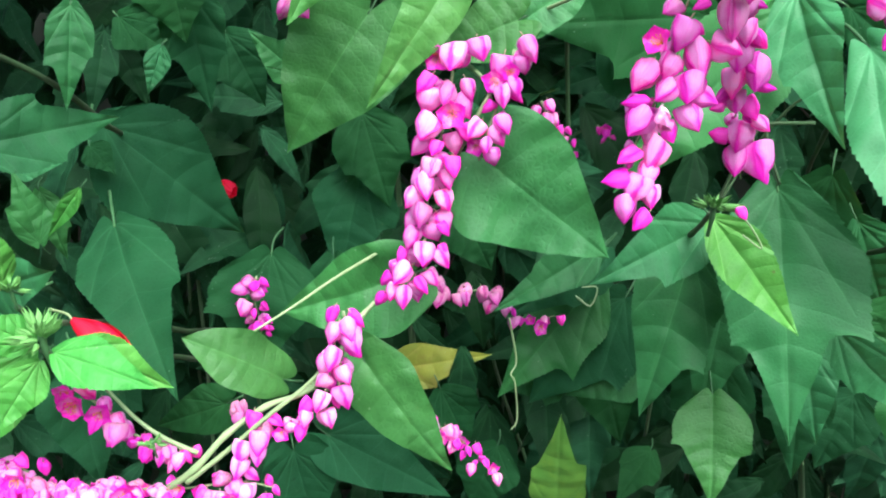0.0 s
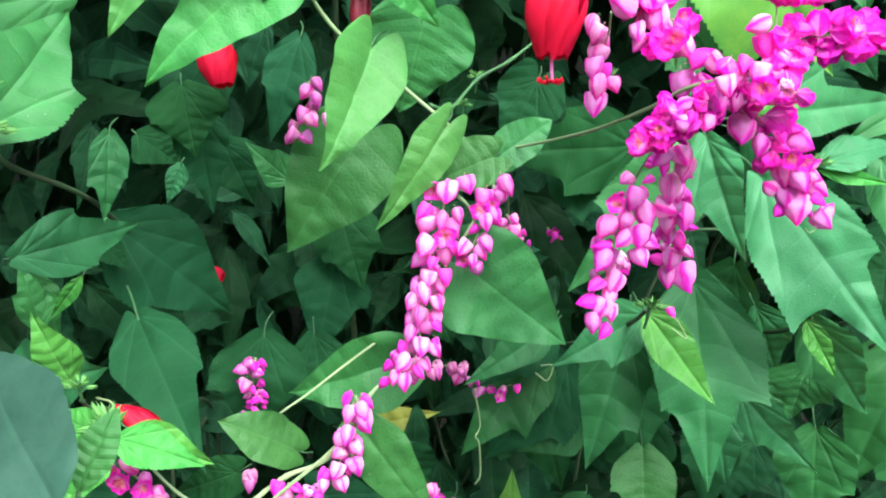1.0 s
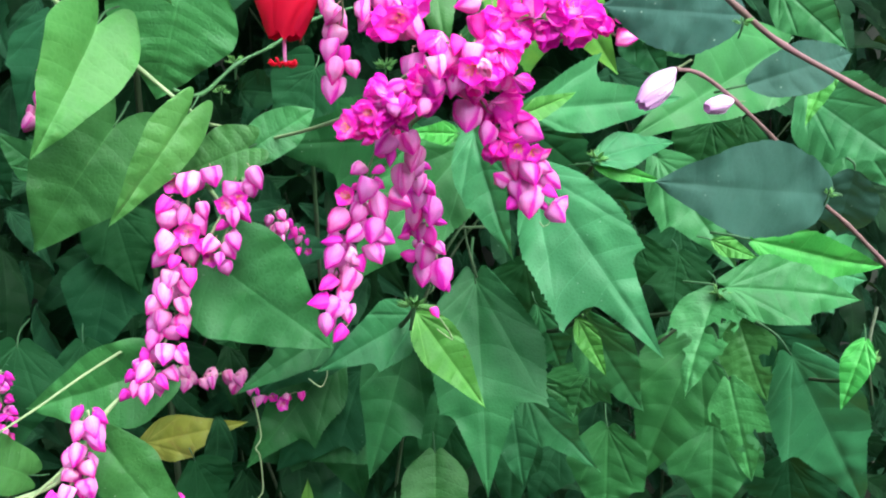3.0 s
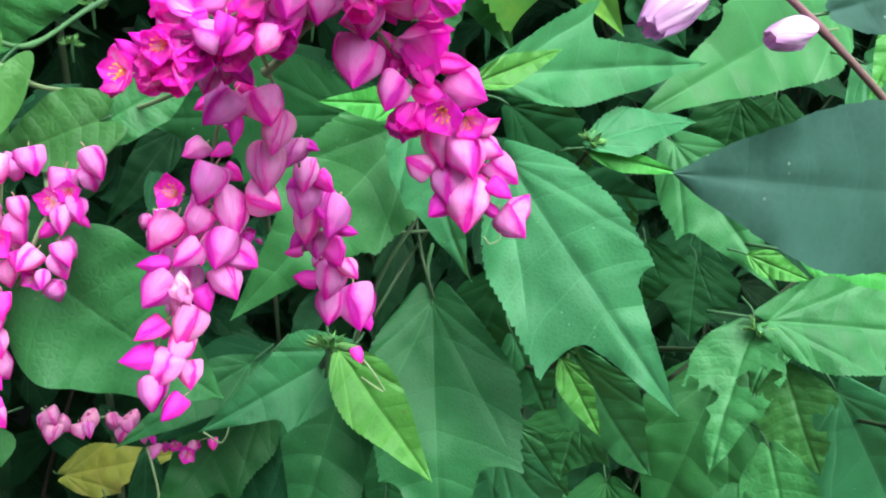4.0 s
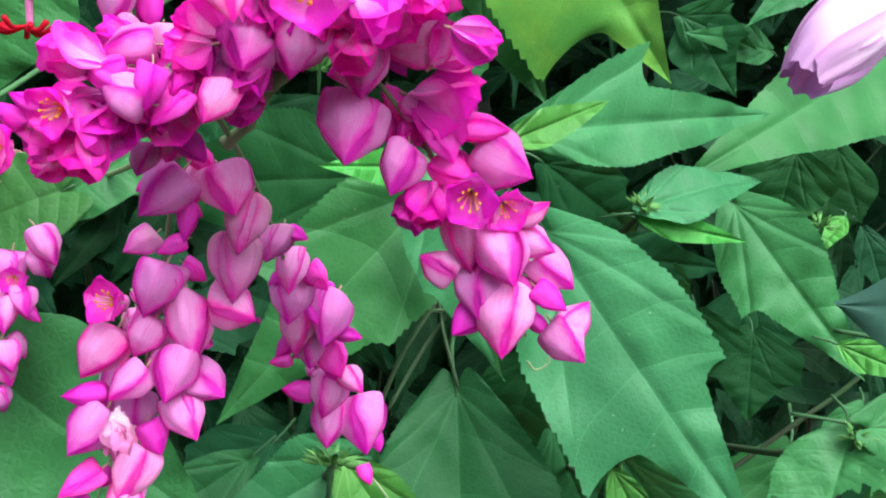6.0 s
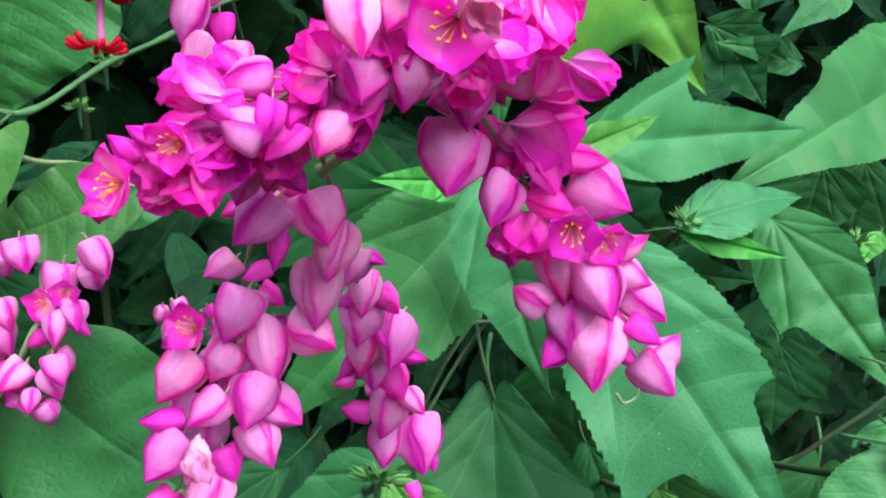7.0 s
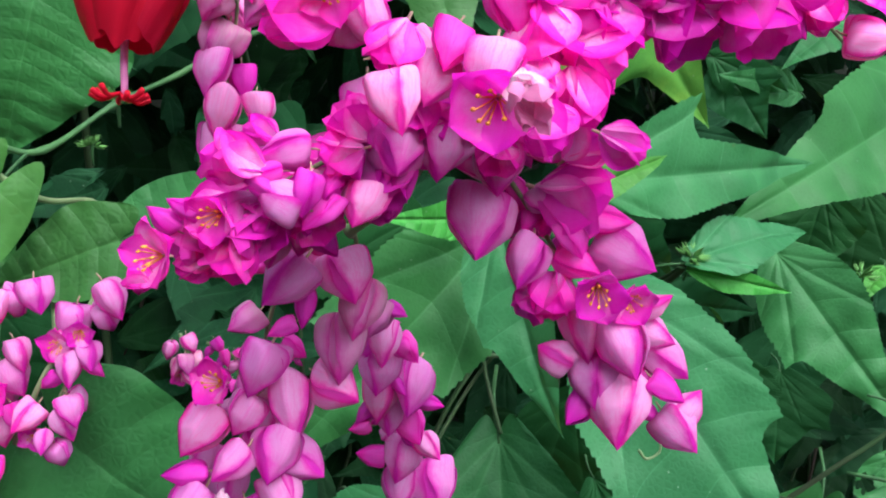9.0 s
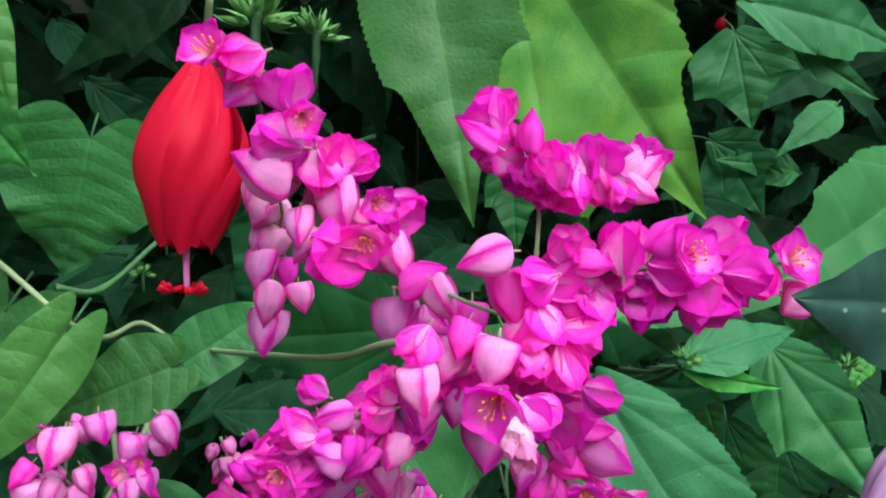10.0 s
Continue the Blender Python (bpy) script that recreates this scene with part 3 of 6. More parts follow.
def shoot_tip(plant, place, size, seed, count=14):
    """The end of a shoot: a short stub with a tuft of small green bracts and buds."""
    rng = random.Random(seed)
    place = Vector(place)
    tv, tf = tube_data([(0, size * 0.3, -size * 0.9), (0, 0.05 * size, -size * 0.3), (0, 0, size * 0.25)], size * 0.05, size * 0.09, 4, 7, 0.2)
    tip = part("shoot_tip", mesh_from("shoot_tip", tv, tf, [PETIOLE]), plant, Matrix.Translation(place), "green shoot tip with a tuft of bracts")
    for k in range(count):
        a = k * 2.4
        d = Vector((math.cos(a), math.sin(a) * 0.8 - 0.3, rng.uniform(-0.1, 1.5))).normalized()
        x = d.cross(Vector((0.2, 0.5, 0.8))).normalized()
        m = (Matrix((x, d.cross(x), d)).transposed() * (size * rng.uniform(0.34, 0.62))).to_4x4()
        m.translation = place + d * size * rng.uniform(0.08, 0.3)
        part("bract", BRACT, tip, m)


def hanging_flower(top, bottom, width, seed, label, material=RED, column=True, name="hibiscus_flower", category="flower", group="red flowers"):
    """A closed flower of five rolled petals under a green calyx, with the stamen column out of its mouth."""
    rng = random.Random(seed)
    top, bottom = Vector(top), Vector(bottom)
    z = (bottom - top).normalized()
    size = (bottom - top).length
    x = z.cross(Vector((0.3, 1, 0.1))).normalized()
    m = Matrix((x, z.cross(x), z)).transposed().to_4x4()
    m.translation = top
    f_thing = thing(name, top, label, category, group)
    for k in range(5):
        tw = k * 1.2566
        rows, cols = 25, 19
        verts, uvs = [], []
        for i in range(rows):
            v = i / (rows - 1)
            r = width / 2 * (0.13 + 0.87 * math.sin(math.pi * (0.02 + v * 0.82)) ** 0.9)
            for j in range(cols):
                s = -1 + 2 * j / (cols - 1)
                a = tw + s * (1.05 - 0.10 * v) + 1.2 * v
                rr = r * (0.96 + 0.13 * s + 0.07 * math.exp(-(((s - 0.75) / 0.18) ** 2)) * v + 0.20 * noise.noise(Vector((1.2 * s + 7 * k, 1.9 * v + 0.8 * s, seed))) + 0.06 * noise.noise(Vector((4.2 * s + 7 * k, 2.2 * v - 1.0 * s, seed + 5))) + 0.025 * noise.noise(Vector((8 * s + 7 * k, 7 * v, seed + 9))))
                end = 1 - 0.07 * s * s + 0.05 * noise.noise(Vector((2.5 * s + 7 * k, seed, 4.0)))
                verts.append(Vector((rr * math.cos(a), rr * math.sin(a), size * v * (end if v > 0.6 else 1 - 0.10 * s * s * v / 0.6))))
                uvs.append((0.5 + 0.5 * s, v))
        part("petal", mesh_from("petal", verts, grid_faces(rows, cols), [material], uvs), f_thing, m)
    pieces = []
    for k in range(7):
        v, u, f = tepal_data(width * 0.13, size * 0.13, 0.5, 0.0, 7, 5, k * 0.9, 0.9, 0.0)
        pieces.append((v, u, f, 0))
    verts, uvs, faces, _ = join_data(pieces)
    part("calyx", mesh_from("calyx", verts, faces, [GREEN_BUD], uvs), f_thing, m, "green calyx")
    tv, tf = tube_data([(0, 0, 0), (0.001, 0, -0.12 * size), (0.08 * size, 0.15 * size, -0.3 * size)], min(0.0011, 0.05 * width), min(0.001, 0.045 * width), 5, 6)
    part("flower_stalk", mesh_from("flower_stalk", tv, tf, [STALK]), f_thing, m, "thin green stalk")
    if column:
        tv, tf = tube_data([(0, 0, size * 0.7), (0, 0, size), (0.001, 0, size * 1.22)], 0.0010, 0.0008, 4, 7)
        col = part("stamen_column", mesh_from("stamen_column", tv, tf, [BUD_DULL], [(0.5, 0.3)] * len(tv)), f_thing, m, "pink stamen column")
        verts, faces = [], []
        for k in range(11):
            a = k * 2.4
            d = Vector((math.cos(a), math.sin(a), 0.15 * math.sin(3 * k))) * width * 0.25
            v, f = tube_data([(0, 0, size * 1.2), d * 0.6 + Vector((0, 0, size * 1.23)), d + Vector((0, 0, size * 1.20))], 0.0004, 0.0007, 3, 5)
            n = len(verts)
            verts += v
            faces += [tuple(i + n for i in q) for q in f]
        part("stigma", mesh_from("stigma", verts, faces, [RED], [(0.5, 0.3)] * len(verts)), col, m, "dark red branched stigma")
    return f_thing


# ---- ground and the depth of the hedge ----
def ground():
    rng = random.Random(3)
    n, reach = 61, 60.0
    verts = []
    for i in range(n):
        for j in range(n):
            x, y = reach * (2 * j / (n - 1) - 1) ** 3, reach * (2 * i / (n - 1) - 1) ** 3
            verts.append((x, y, 0.03 * noise.noise(Vector((x * 1.7, y * 1.7, 0)))))
    ob = new("ground", mesh_from("ground", verts, grid_faces(n, n), [soil_material()]))
    return tagged(ob, "dark garden soil under the hedge", "ground", kind="structure")


ground()


def added_wall(name, y, high, label, coat):
    """A plain plastered wall, added to block low light and sky round the hedge."""
    bm = bmesh.new()
    bmesh.ops.create_cube(bm, size=1.0)
    bmesh.ops.scale(bm, vec=(9.0, 0.2, high), verts=bm.verts)
    bmesh.ops.bevel(bm, geom=bm.edges[:], offset=0.02, segments=2, affect="EDGES")
    me = bpy.data.meshes.new(name)
    bm.to_mesh(me)
    bm.free()
    me.materials.append(coat)
    ob = new(name, me)
    ob.location = (0, y, high / 2 - 0.04)
    return tagged(ob, label, "wall", kind="structure")


PLASTER = plain_material("plain_plaster", (0.22, 0.22, 0.20), (0.17, 0.18, 0.16), 0.9, 14.0)
# near-black coat that gives gaps in the hedge their shade
GAP_SHADE_COAT = plain_material("gap_shade_plaster", (0.035, 0.045, 0.03), (0.025, 0.035, 0.022), 0.95, 14.0)
# stands out of view, only to cut low light from the front
added_wall("wall_south", -2.8, 2.4, "plain grey plastered wall, unseen, added to block low light", PLASTER)
# added backing that stops sky and light from behind the hedge
added_wall("wall_north", 2.7, 2.6, "dark wall added behind the hedge, coloured for deep shade", GAP_SHADE_COAT)


def hedge_foliage(name, count, low, high, seed, size, label, rows=13, half=2):
    """Leaves of the hedge that lie too deep to be told apart, in one mesh."""
    rng = random.Random(seed)
    pieces_v, pieces_f, pieces_u = [], [], []
    done = 0
    while done < count:
        x, y, z = (rng.uniform(a, b) for a, b in zip(low, high))
        done += 1
        length = size * rng.uniform(0.65, 1.35)
        verts, faces, uvs = blade(length, length * rng.uniform(0.28, 0.44), rng.choice(("shrub", "lance")), rng.uniform(0.05, 0.35), rng.uniform(0.02, 0.1), 0.04, lobes=((-1, rng.uniform(0.4, 0.6), rng.uniform(0, 0.4)), (1, rng.uniform(0.4, 0.6), rng.uniform(0, 0.4))), seed=rng.random(), rows=rows, half=half)
        way = Vector((rng.uniform(-1.1, 1.1), rng.uniform(-0.8, 0.2), rng.uniform(-1.5, 0.1))).normalized()
        face = Vector((rng.uniform(-0.7, 0.7), -1, rng.uniform(0.1, 1.2)))
        face = (face - face.dot(way) * way).normalized()
        m = Matrix((way.cross(face), way, face)).transposed()
        k = len(pieces_v)
        pieces_v += [m @ Vector(p) + Vector((x, y, z)) for p in verts]
        pieces_u += uvs
        pieces_f += [tuple(i + k for i in f) for f in faces]
    ob = new(name, mesh_from(name, pieces_v, pieces_f, [SHADED_BACK_LEAF], pieces_u))
    return tagged(ob, label, "foliage", kind="stuff")


hedge_foliage("hedge_foliage", 1500, (-0.8, 0.70, 0.65), (1.15, 1.12, 1.75), 7, 0.095, "hedge leaves, their green darkened for the shade they hang in", 67, 3)
hedge_foliage("hedge_foliage", 5200, (-2.0, 1.0, 0.02), (2.4, 1.8, 2.35), 8, 0.12, "leaves at the back of the hedge, coloured dark for shade")
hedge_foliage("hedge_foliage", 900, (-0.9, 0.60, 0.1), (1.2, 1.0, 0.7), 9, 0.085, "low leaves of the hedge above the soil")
# two leaf masses above the view, added to keep sky light off the hedge
hedge_foliage("hedge_foliage", 1600, (-1.3, 0.34, 1.64), (0.0, 1.4, 2.25), 10, 0.095, "unseen overhanging leaves added to shade the hedge")
hedge_foliage("hedge_foliage", 1500, (0.0, 0.58, 1.70), (1.6, 1.4, 2.25), 14, 0.095, "unseen leaves added above the hedge to shade it")
hedge_foliage("hedge_foliage", 1500, (-1.4, 1.1, 1.0), (1.9, 1.7, 2.1), 13, 0.12, "leaves high in the hedge, coloured dark for shade")
hedge_foliage("hedge_foliage", 1800, (-2.2, 1.8, 0.02), (2.6, 2.3, 2.5), 11, 0.17, "large leaves behind the hedge, coloured dark for shade")


def deep_stems():
    rng = random.Random(12)
    t = thing("hedge_stems", (0.1, 0.9, 0), "thin brown stems inside the hedge, standing in the soil", "stem", kind="stuff")
    for k in range(34):
        x, y = rng.uniform(-0.9, 1.2), rng.uniform(1.0, 1.4)
        top = Vector((x + rng.uniform(-0.3, 0.3), y + rng.uniform(-0.15, 0.1), rng.uniform(1.2, 1.8)))
        tube("stem", [(x, y, -0.01), (x + rng.uniform(-0.1, 0.1), y, 0.5), (x + rng.uniform(-0.15, 0.15), y + rng.uniform(-0.06, 0.06), 1.0), top], 0.0035, 0.0012, rng.choice((TWIG, WOOD, WOOD)), t, 6, 6, 0.2)


deep_stems()

# ---- the plants ----
shrub_a = thing("hibiscus_shrub", (-0.28, 0.66, 0), "leafy green shrub with pointed toothed leaves, standing in the hedge", "shrub", "hedge shrubs")
shrub_b = thing("hibiscus_shrub", (0.2, 0.64, 0), "green shrub with large lobed toothed leaves, standing in the hedge", "shrub", "hedge shrubs")
shrub_c = thing("hibiscus_shrub", (0.48, 0.66, 0), "green shrub with some insect-eaten leaves, standing in the hedge", "shrub", "hedge shrubs")
vine = thing("coral_vine", (0.0, 0.62, 0), "climbing vine with smooth heart-shaped leaves, grown over the shrubs", "vine")
branch = thing("hanging_branch", (-0.75, 0.2, 0), "thin reddish branch with dull blue-green leaves in front of the hedge", "branch")
branch_b = thing("hanging_branch", (0.85, 0.3, 0), "reddish branch with a pale pink flower in front of the hedge", "branch")

# leaves of the middle shrub
leaf(shrub_b, "shrub", "mid", (0.2085, 0.4250, 1.2643), (0.2688, 0.3530, 1.1697), (-0.4742, -0.8196, 0.3217), 0.0570, lobes=((-1, 0.60, 0.78, 0.5), (1, 0.53, 0.28, 0.3)), fold=0.10, arch=0.06)
leaf(shrub_b, "shrub", "mid", (0.1605, 0.4050, 1.2918), (0.1788, 0.3750, 1.2238), (-0.6308, -0.7583, 0.1649), 0.0348, fold=0.3)
leaf(shrub_b, "shrub", "deep", (0.1856, 0.4600, 1.1865), (0.1830, 0.3950, 1.0619), (-0.2862, -0.8472, 0.4476), 0.0700, lobes=((1, 0.55, 0.55, 0.45), (-1, 0.60, 0.22, 0.35)), fold=0.08)
leaf(shrub_b, "lance", "young", (0.1307, 0.3980, 1.1863), (0.1685, 0.3720, 1.1356), (-0.2074, -0.9246, 0.3194), 0.0292, fold=0.25, arch=0.03)
leaf(shrub_b, "shrub", "deep", (0.1368, 0.4200, 1.1769), (0.0733, 0.3950, 1.1535), (0.1537, -0.8538, 0.4974), 0.0369, fold=0.2)
leaf(shrub_b, "shrub", "deep", (0.1469, 0.4750, 1.1478), (0.1168, 0.4520, 1.0464), (-0.2258, -0.9335, 0.2786), 0.0545, lobes=((1, 0.60, 0.35),), fold=0.08)
leaf(shrub_b, "shrub", "deep", (0.1887, 0.5300, 1.1087), (0.1733, 0.5150, 1.0056), (-0.2823, -0.9424, 0.1791), 0.0457)
leaf(shrub_b, "shrub", "mid", (0.1673, 0.4300, 1.2825), (0.0855, 0.4150, 1.1949), (-0.0893, -0.9645, 0.2486), 0.0572, fold=0.08)
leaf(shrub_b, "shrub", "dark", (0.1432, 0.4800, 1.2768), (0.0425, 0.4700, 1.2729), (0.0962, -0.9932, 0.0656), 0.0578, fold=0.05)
leaf(shrub_b, "shrub", "mid", (0.1998, 0.4300, 1.3022), (0.3359, 0.4800, 1.3108), (0.3318, -0.9300, 0.1579), 0.0330, lobes=((1, 0.34, 1.0, 0.36),), fold=0.12)
leaf(shrub_b, "lance", "young", (0.1844, 0.4050, 1.3003), (0.2249, 0.4120, 1.3164), (0.0772, -0.9708, 0.2270), 0.0137, fold=0.3)
leaf(shrub_b, "lance", "young", (0.1546, 0.4200, 1.2890), (0.1200, 0.4000, 1.2914), (0.5028, -0.8561, 0.1196), 0.0144, fold=0.2)
leaf(shrub_b, "shrub", "dark", (0.2427, 0.5200, 1.1792), (0.2355, 0.5500, 1.0893), (-0.4415, -0.8611, -0.2521), 0.0546)
leaf(shrub_b, "shrub", "deep", (0.2281, 0.4500, 1.1691), (0.2593, 0.4700, 1.1125), (-0.0595, -0.9306, -0.3612), 0.0374)
leaf(shrub_b, "lance", "young", (0.2276, 0.3860, 1.1839), (0.2455, 0.3750, 1.1499), (-0.3138, -0.9393, 0.1386), 0.0153, fold=0.3)
leaf(shrub_b, "shrub", "mid", (0.2450, 0.4100, 1.1749), (0.2909, 0.4050, 1.1096), (-0.3781, -0.9047, -0.1966), 0.0411, fold=0.2)
leaf(shrub_b, "shrub", "mid", (0.2238, 0.4500, 1.1069), (0.2751, 0.4260, 1.0558), (-0.4722, -0.8794, -0.0604), 0.0328, fold=0.25)
leaf(shrub_b, "shrub", "deep", (0.3872, 0.5000, 1.1250), (0.3430, 0.4900, 1.0003), (-0.5476, -0.7960, 0.2579), 0.0753)
leaf(shrub_b, "shrub", "deep", (0.3169, 0.5000, 1.0483), (0.3196, 0.4900, 0.9644), (-0.4415, -0.8925, 0.0921), 0.0648)
leaf(shrub_b, "shrub", "mid", (0.2672, 0.4400, 1.1287), (0.2524, 0.4300, 1.0963), (-0.8304, -0.2969, 0.4715), 0.0526)
leaf(shrub_b, "shrub", "deep", (0.2483, 0.5400, 1.0599), (0.2589, 0.5200, 0.9870), (-0.2980, -0.9308, 0.2118), 0.0439)
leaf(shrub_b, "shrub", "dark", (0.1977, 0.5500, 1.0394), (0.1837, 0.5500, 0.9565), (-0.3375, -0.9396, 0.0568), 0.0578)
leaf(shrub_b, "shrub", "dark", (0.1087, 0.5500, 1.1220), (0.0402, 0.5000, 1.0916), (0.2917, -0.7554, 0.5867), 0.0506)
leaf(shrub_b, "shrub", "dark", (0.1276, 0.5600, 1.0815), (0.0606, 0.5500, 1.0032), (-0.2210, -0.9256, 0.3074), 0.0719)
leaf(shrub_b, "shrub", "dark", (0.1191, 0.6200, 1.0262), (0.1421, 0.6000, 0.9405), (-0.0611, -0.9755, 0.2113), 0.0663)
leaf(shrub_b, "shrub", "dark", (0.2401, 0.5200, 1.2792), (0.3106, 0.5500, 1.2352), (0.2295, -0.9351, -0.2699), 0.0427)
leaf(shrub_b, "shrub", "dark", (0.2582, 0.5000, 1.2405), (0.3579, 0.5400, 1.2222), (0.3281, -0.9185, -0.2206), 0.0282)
leaf(shrub_b, "shrub", "mid", (0.3100, 0.5200, 1.2305), (0.3362, 0.5400, 1.1898), (-0.1993, -0.8229, -0.5321), 0.0183)

# leaves of the far shrub
leaf(shrub_c, "shrub", "mid", (0.4691, 0.5600, 1.3490), (0.2961, 0.4800, 1.2799), (0.1996, -0.8512, 0.4853), 0.0755, fold=0.05)
leaf(shrub_c, "shrub", "yellow", (0.1896, 0.5500, 1.4740), (0.3083, 0.5280, 1.3202), (-0.3193, -0.9411, -0.1116), 0.0940, fold=0.08, lobes=((-1, 0.72, 0.75, 0.6), (1, 0.55, 0.15)))
leaf(shrub_c, "shrub", "vine", (0.1331, 0.5000, 1.4625), (0.1552, 0.4500, 1.3287), (-0.2674, -0.9163, 0.2982), 0.0685, fold=0.05)
leaf(shrub_c, "lance", "mid", (0.2529, 0.4400, 1.2704), (0.3177, 0.4520, 1.2848), (-0.0241, -0.7114, 0.7023), 0.0275, fold=0.15)
leaf(shrub_c, "lance", "young", (0.2546, 0.4400, 1.2674), (0.3060, 0.4400, 1.2577), (0.0155, -0.9965, 0.0825), 0.0118, fold=0.25)
leaf(shrub_c, "shrub", "mid", (0.3155, 0.4700, 1.2688), (0.3534, 0.4150, 1.2028), (-0.6347, -0.7325, 0.2461), 0.0459, fold=0.12, wave=0.05)
leaf(shrub_c, "shrub", "mid", (0.3018, 0.3500, 1.2133), (0.3897, 0.3400, 1.2068), (-0.0724, -0.9067, 0.4154), 0.0408, fold=0.12, holes=((0.3, 0.85, 0.1, 0.05),))
leaf(shrub_c, "lance", "young", (0.3218, 0.3600, 1.2382), (0.4225, 0.3600, 1.2189), (-0.0126, -0.9978, -0.0655), 0.0292, fold=0.2)
leaf(shrub_c, "lance", "young", (0.3014, 0.3700, 1.2359), (0.3247, 0.3550, 1.2280), (-0.4856, -0.8544, 0.1850), 0.0124)
leaf(shrub_c, "shrub", "vine", (0.2988, 0.3550, 1.2086), (0.2714, 0.3300, 1.1550), (-0.6266, -0.5326, 0.5689), 0.0375, fold=0.15, holes=((-0.28, 0.35, 0.22, 0.10), (0.35, 0.62, 0.25, 0.16)))
leaf(shrub_c, "shrub", "vine", (0.3145, 0.3500, 1.1903), (0.3300, 0.3350, 1.1456), (-0.6436, -0.7646, 0.0327), 0.0347, fold=0.1, holes=((-0.4, 0.5, 0.25, 0.14),))
leaf(shrub_c, "shrub", "vine", (0.3099, 0.3450, 1.1558), (0.3270, 0.3320, 1.0945), (-0.4928, -0.8689, 0.0469), 0.0331, fold=0.1, holes=((-0.25, 0.55, 0.16, 0.09), (0.42, 0.5, 0.18, 0.22), (0.05, 0.62, 0.06, 0.04)))
leaf(shrub_c, "shrub", "deep", (0.4764, 0.5000, 1.1025), (0.5802, 0.5000, 0.9529), (-0.3273, -0.9173, -0.2270), 0.0796)
leaf(shrub_c, "shrub", "deep", (0.4250, 0.5200, 1.0427), (0.4246, 0.5000, 0.9510), (-0.5468, -0.8175, 0.1810), 0.0785)
leaf(shrub_c, "lance", "young", (0.4715, 0.4200, 1.1473), (0.4518, 0.4100, 1.0974), (-0.6332, -0.6717, 0.3846), 0.0233)
leaf(shrub_c, "shrub", "mid", (0.4804, 0.5000, 1.3051), (0.5262, 0.4800, 1.2468), (-0.5249, -0.8421, -0.1241), 0.0705)
leaf(shrub_c, "lance", "young", (0.4270, 0.4500, 1.3401), (0.4064, 0.4400, 1.2971), (-0.5000, -0.7597, 0.4158), 0.0182, fold=0.3)
leaf(shrub_c, "shrub", "mid", (0.4382, 0.4600, 1.1930), (0.4991, 0.4600, 1.1793), (0.0227, -0.9947, 0.1003), 0.0608)
leaf(shrub_c, "shrub", "dark", (0.4616, 0.5200, 1.1194), (0.5123, 0.5200, 1.0522), (-0.2862, -0.9336, -0.2155), 0.0695)
leaf(shrub_c, "shrub", "dark", (0.4074, 0.5800, 1.1697), (0.3983, 0.5600, 1.1172), (-0.4891, -0.7837, 0.3829), 0.0610)
leaf(shrub_c, "shrub", "dark", (0.5325, 0.5500, 0.9761), (0.5536, 0.5500, 0.8983), (-0.5354, -0.8320, -0.1451), 0.0828)
leaf(shrub_c, "shrub", "deep", (0.4482, 0.6200, 1.2796), (0.4386, 0.6200, 1.2185), (-0.5991, -0.7950, 0.0948), 0.0636)
leaf(shrub_c, "shrub", "dark", (0.4170, 0.6000, 1.1927), (0.4215, 0.5800, 1.1384), (-0.5720, -0.7839, 0.2414), 0.0728)
leaf(shrub_c, "shrub", "dark", (0.3660, 0.5800, 1.1837), (0.3639, 0.5700, 1.1360), (-0.5256, -0.8277, 0.1967), 0.0590)
leaf(shrub_c, "shrub", "deep", (0.3616, 0.6200, 1.3592), (0.3875, 0.6000, 1.3141), (-0.5621, -0.8260, 0.0433), 0.0448)
leaf(shrub_c, "shrub", "mid", (0.3299, 0.5500, 1.4429), (0.4430, 0.5600, 1.4232), (0.1045, -0.9898, 0.0972), 0.0448)
leaf(shrub_c, "lance", "mid", (0.3681, 0.5600, 1.4199), (0.4212, 0.5500, 1.3924), (-0.2875, -0.9331, -0.2161), 0.0181)
leaf(shrub_c, "shrub", "mid", (0.4284, 0.6000, 1.3878), (0.3758, 0.5800, 1.3547), (-0.0079, -0.8498, 0.5271), 0.0249)
leaf(shrub_c, "shrub", "deep", (0.3551, 0.6200, 1.3613), (0.3985, 0.6000, 1.3428), (-0.4144, -0.9100, 0.0110), 0.0331)
leaf(shrub_c, "shrub", "deep", (0.3850, 0.6600, 1.4336), (0.3948, 0.6400, 1.3693), (-0.5490, -0.8182, 0.1707), 0.0700)
leaf(shrub_c, "shrub", "mid", (0.4023, 0.4700, 1.1652), (0.3804, 0.4600, 1.1216), (-0.5974, -0.6623, 0.4522), 0.0284, holes=((0.3, 0.4, 0.16, 0.1),))
leaf(shrub_c, "lance", "young", (0.3742, 0.4700, 1.2637), (0.3545, 0.4600, 1.2467), (-0.2570, -0.6736, 0.6930), 0.0106)
leaf(shrub_c, "shrub", "mid", (0.2130, 0.5700, 1.3710), (0.2490, 0.5500, 1.3070), (-0.25, -0.95, 0.15), 0.0420, fold=0.1)
leaf(shrub_c, "shrub", "mid", (0.4180, 0.6200, 1.3440), (0.3480, 0.6000, 1.3510), (-0.2, -0.95, 0.2), 0.0260, fold=0.1)
leaf(shrub_c, "shrub", "dark", (0.4790, 0.6200, 1.2810), (0.4600, 0.6000, 1.2070), (-0.5, -0.85, 0.15), 0.0560, fold=0.1)
leaf(shrub_c, "shrub", "deep", (0.2020, 0.5600, 1.3500), (0.2060, 0.5500, 1.2970), (-0.3, -0.9, 0.3), 0.0300, fold=0.1)

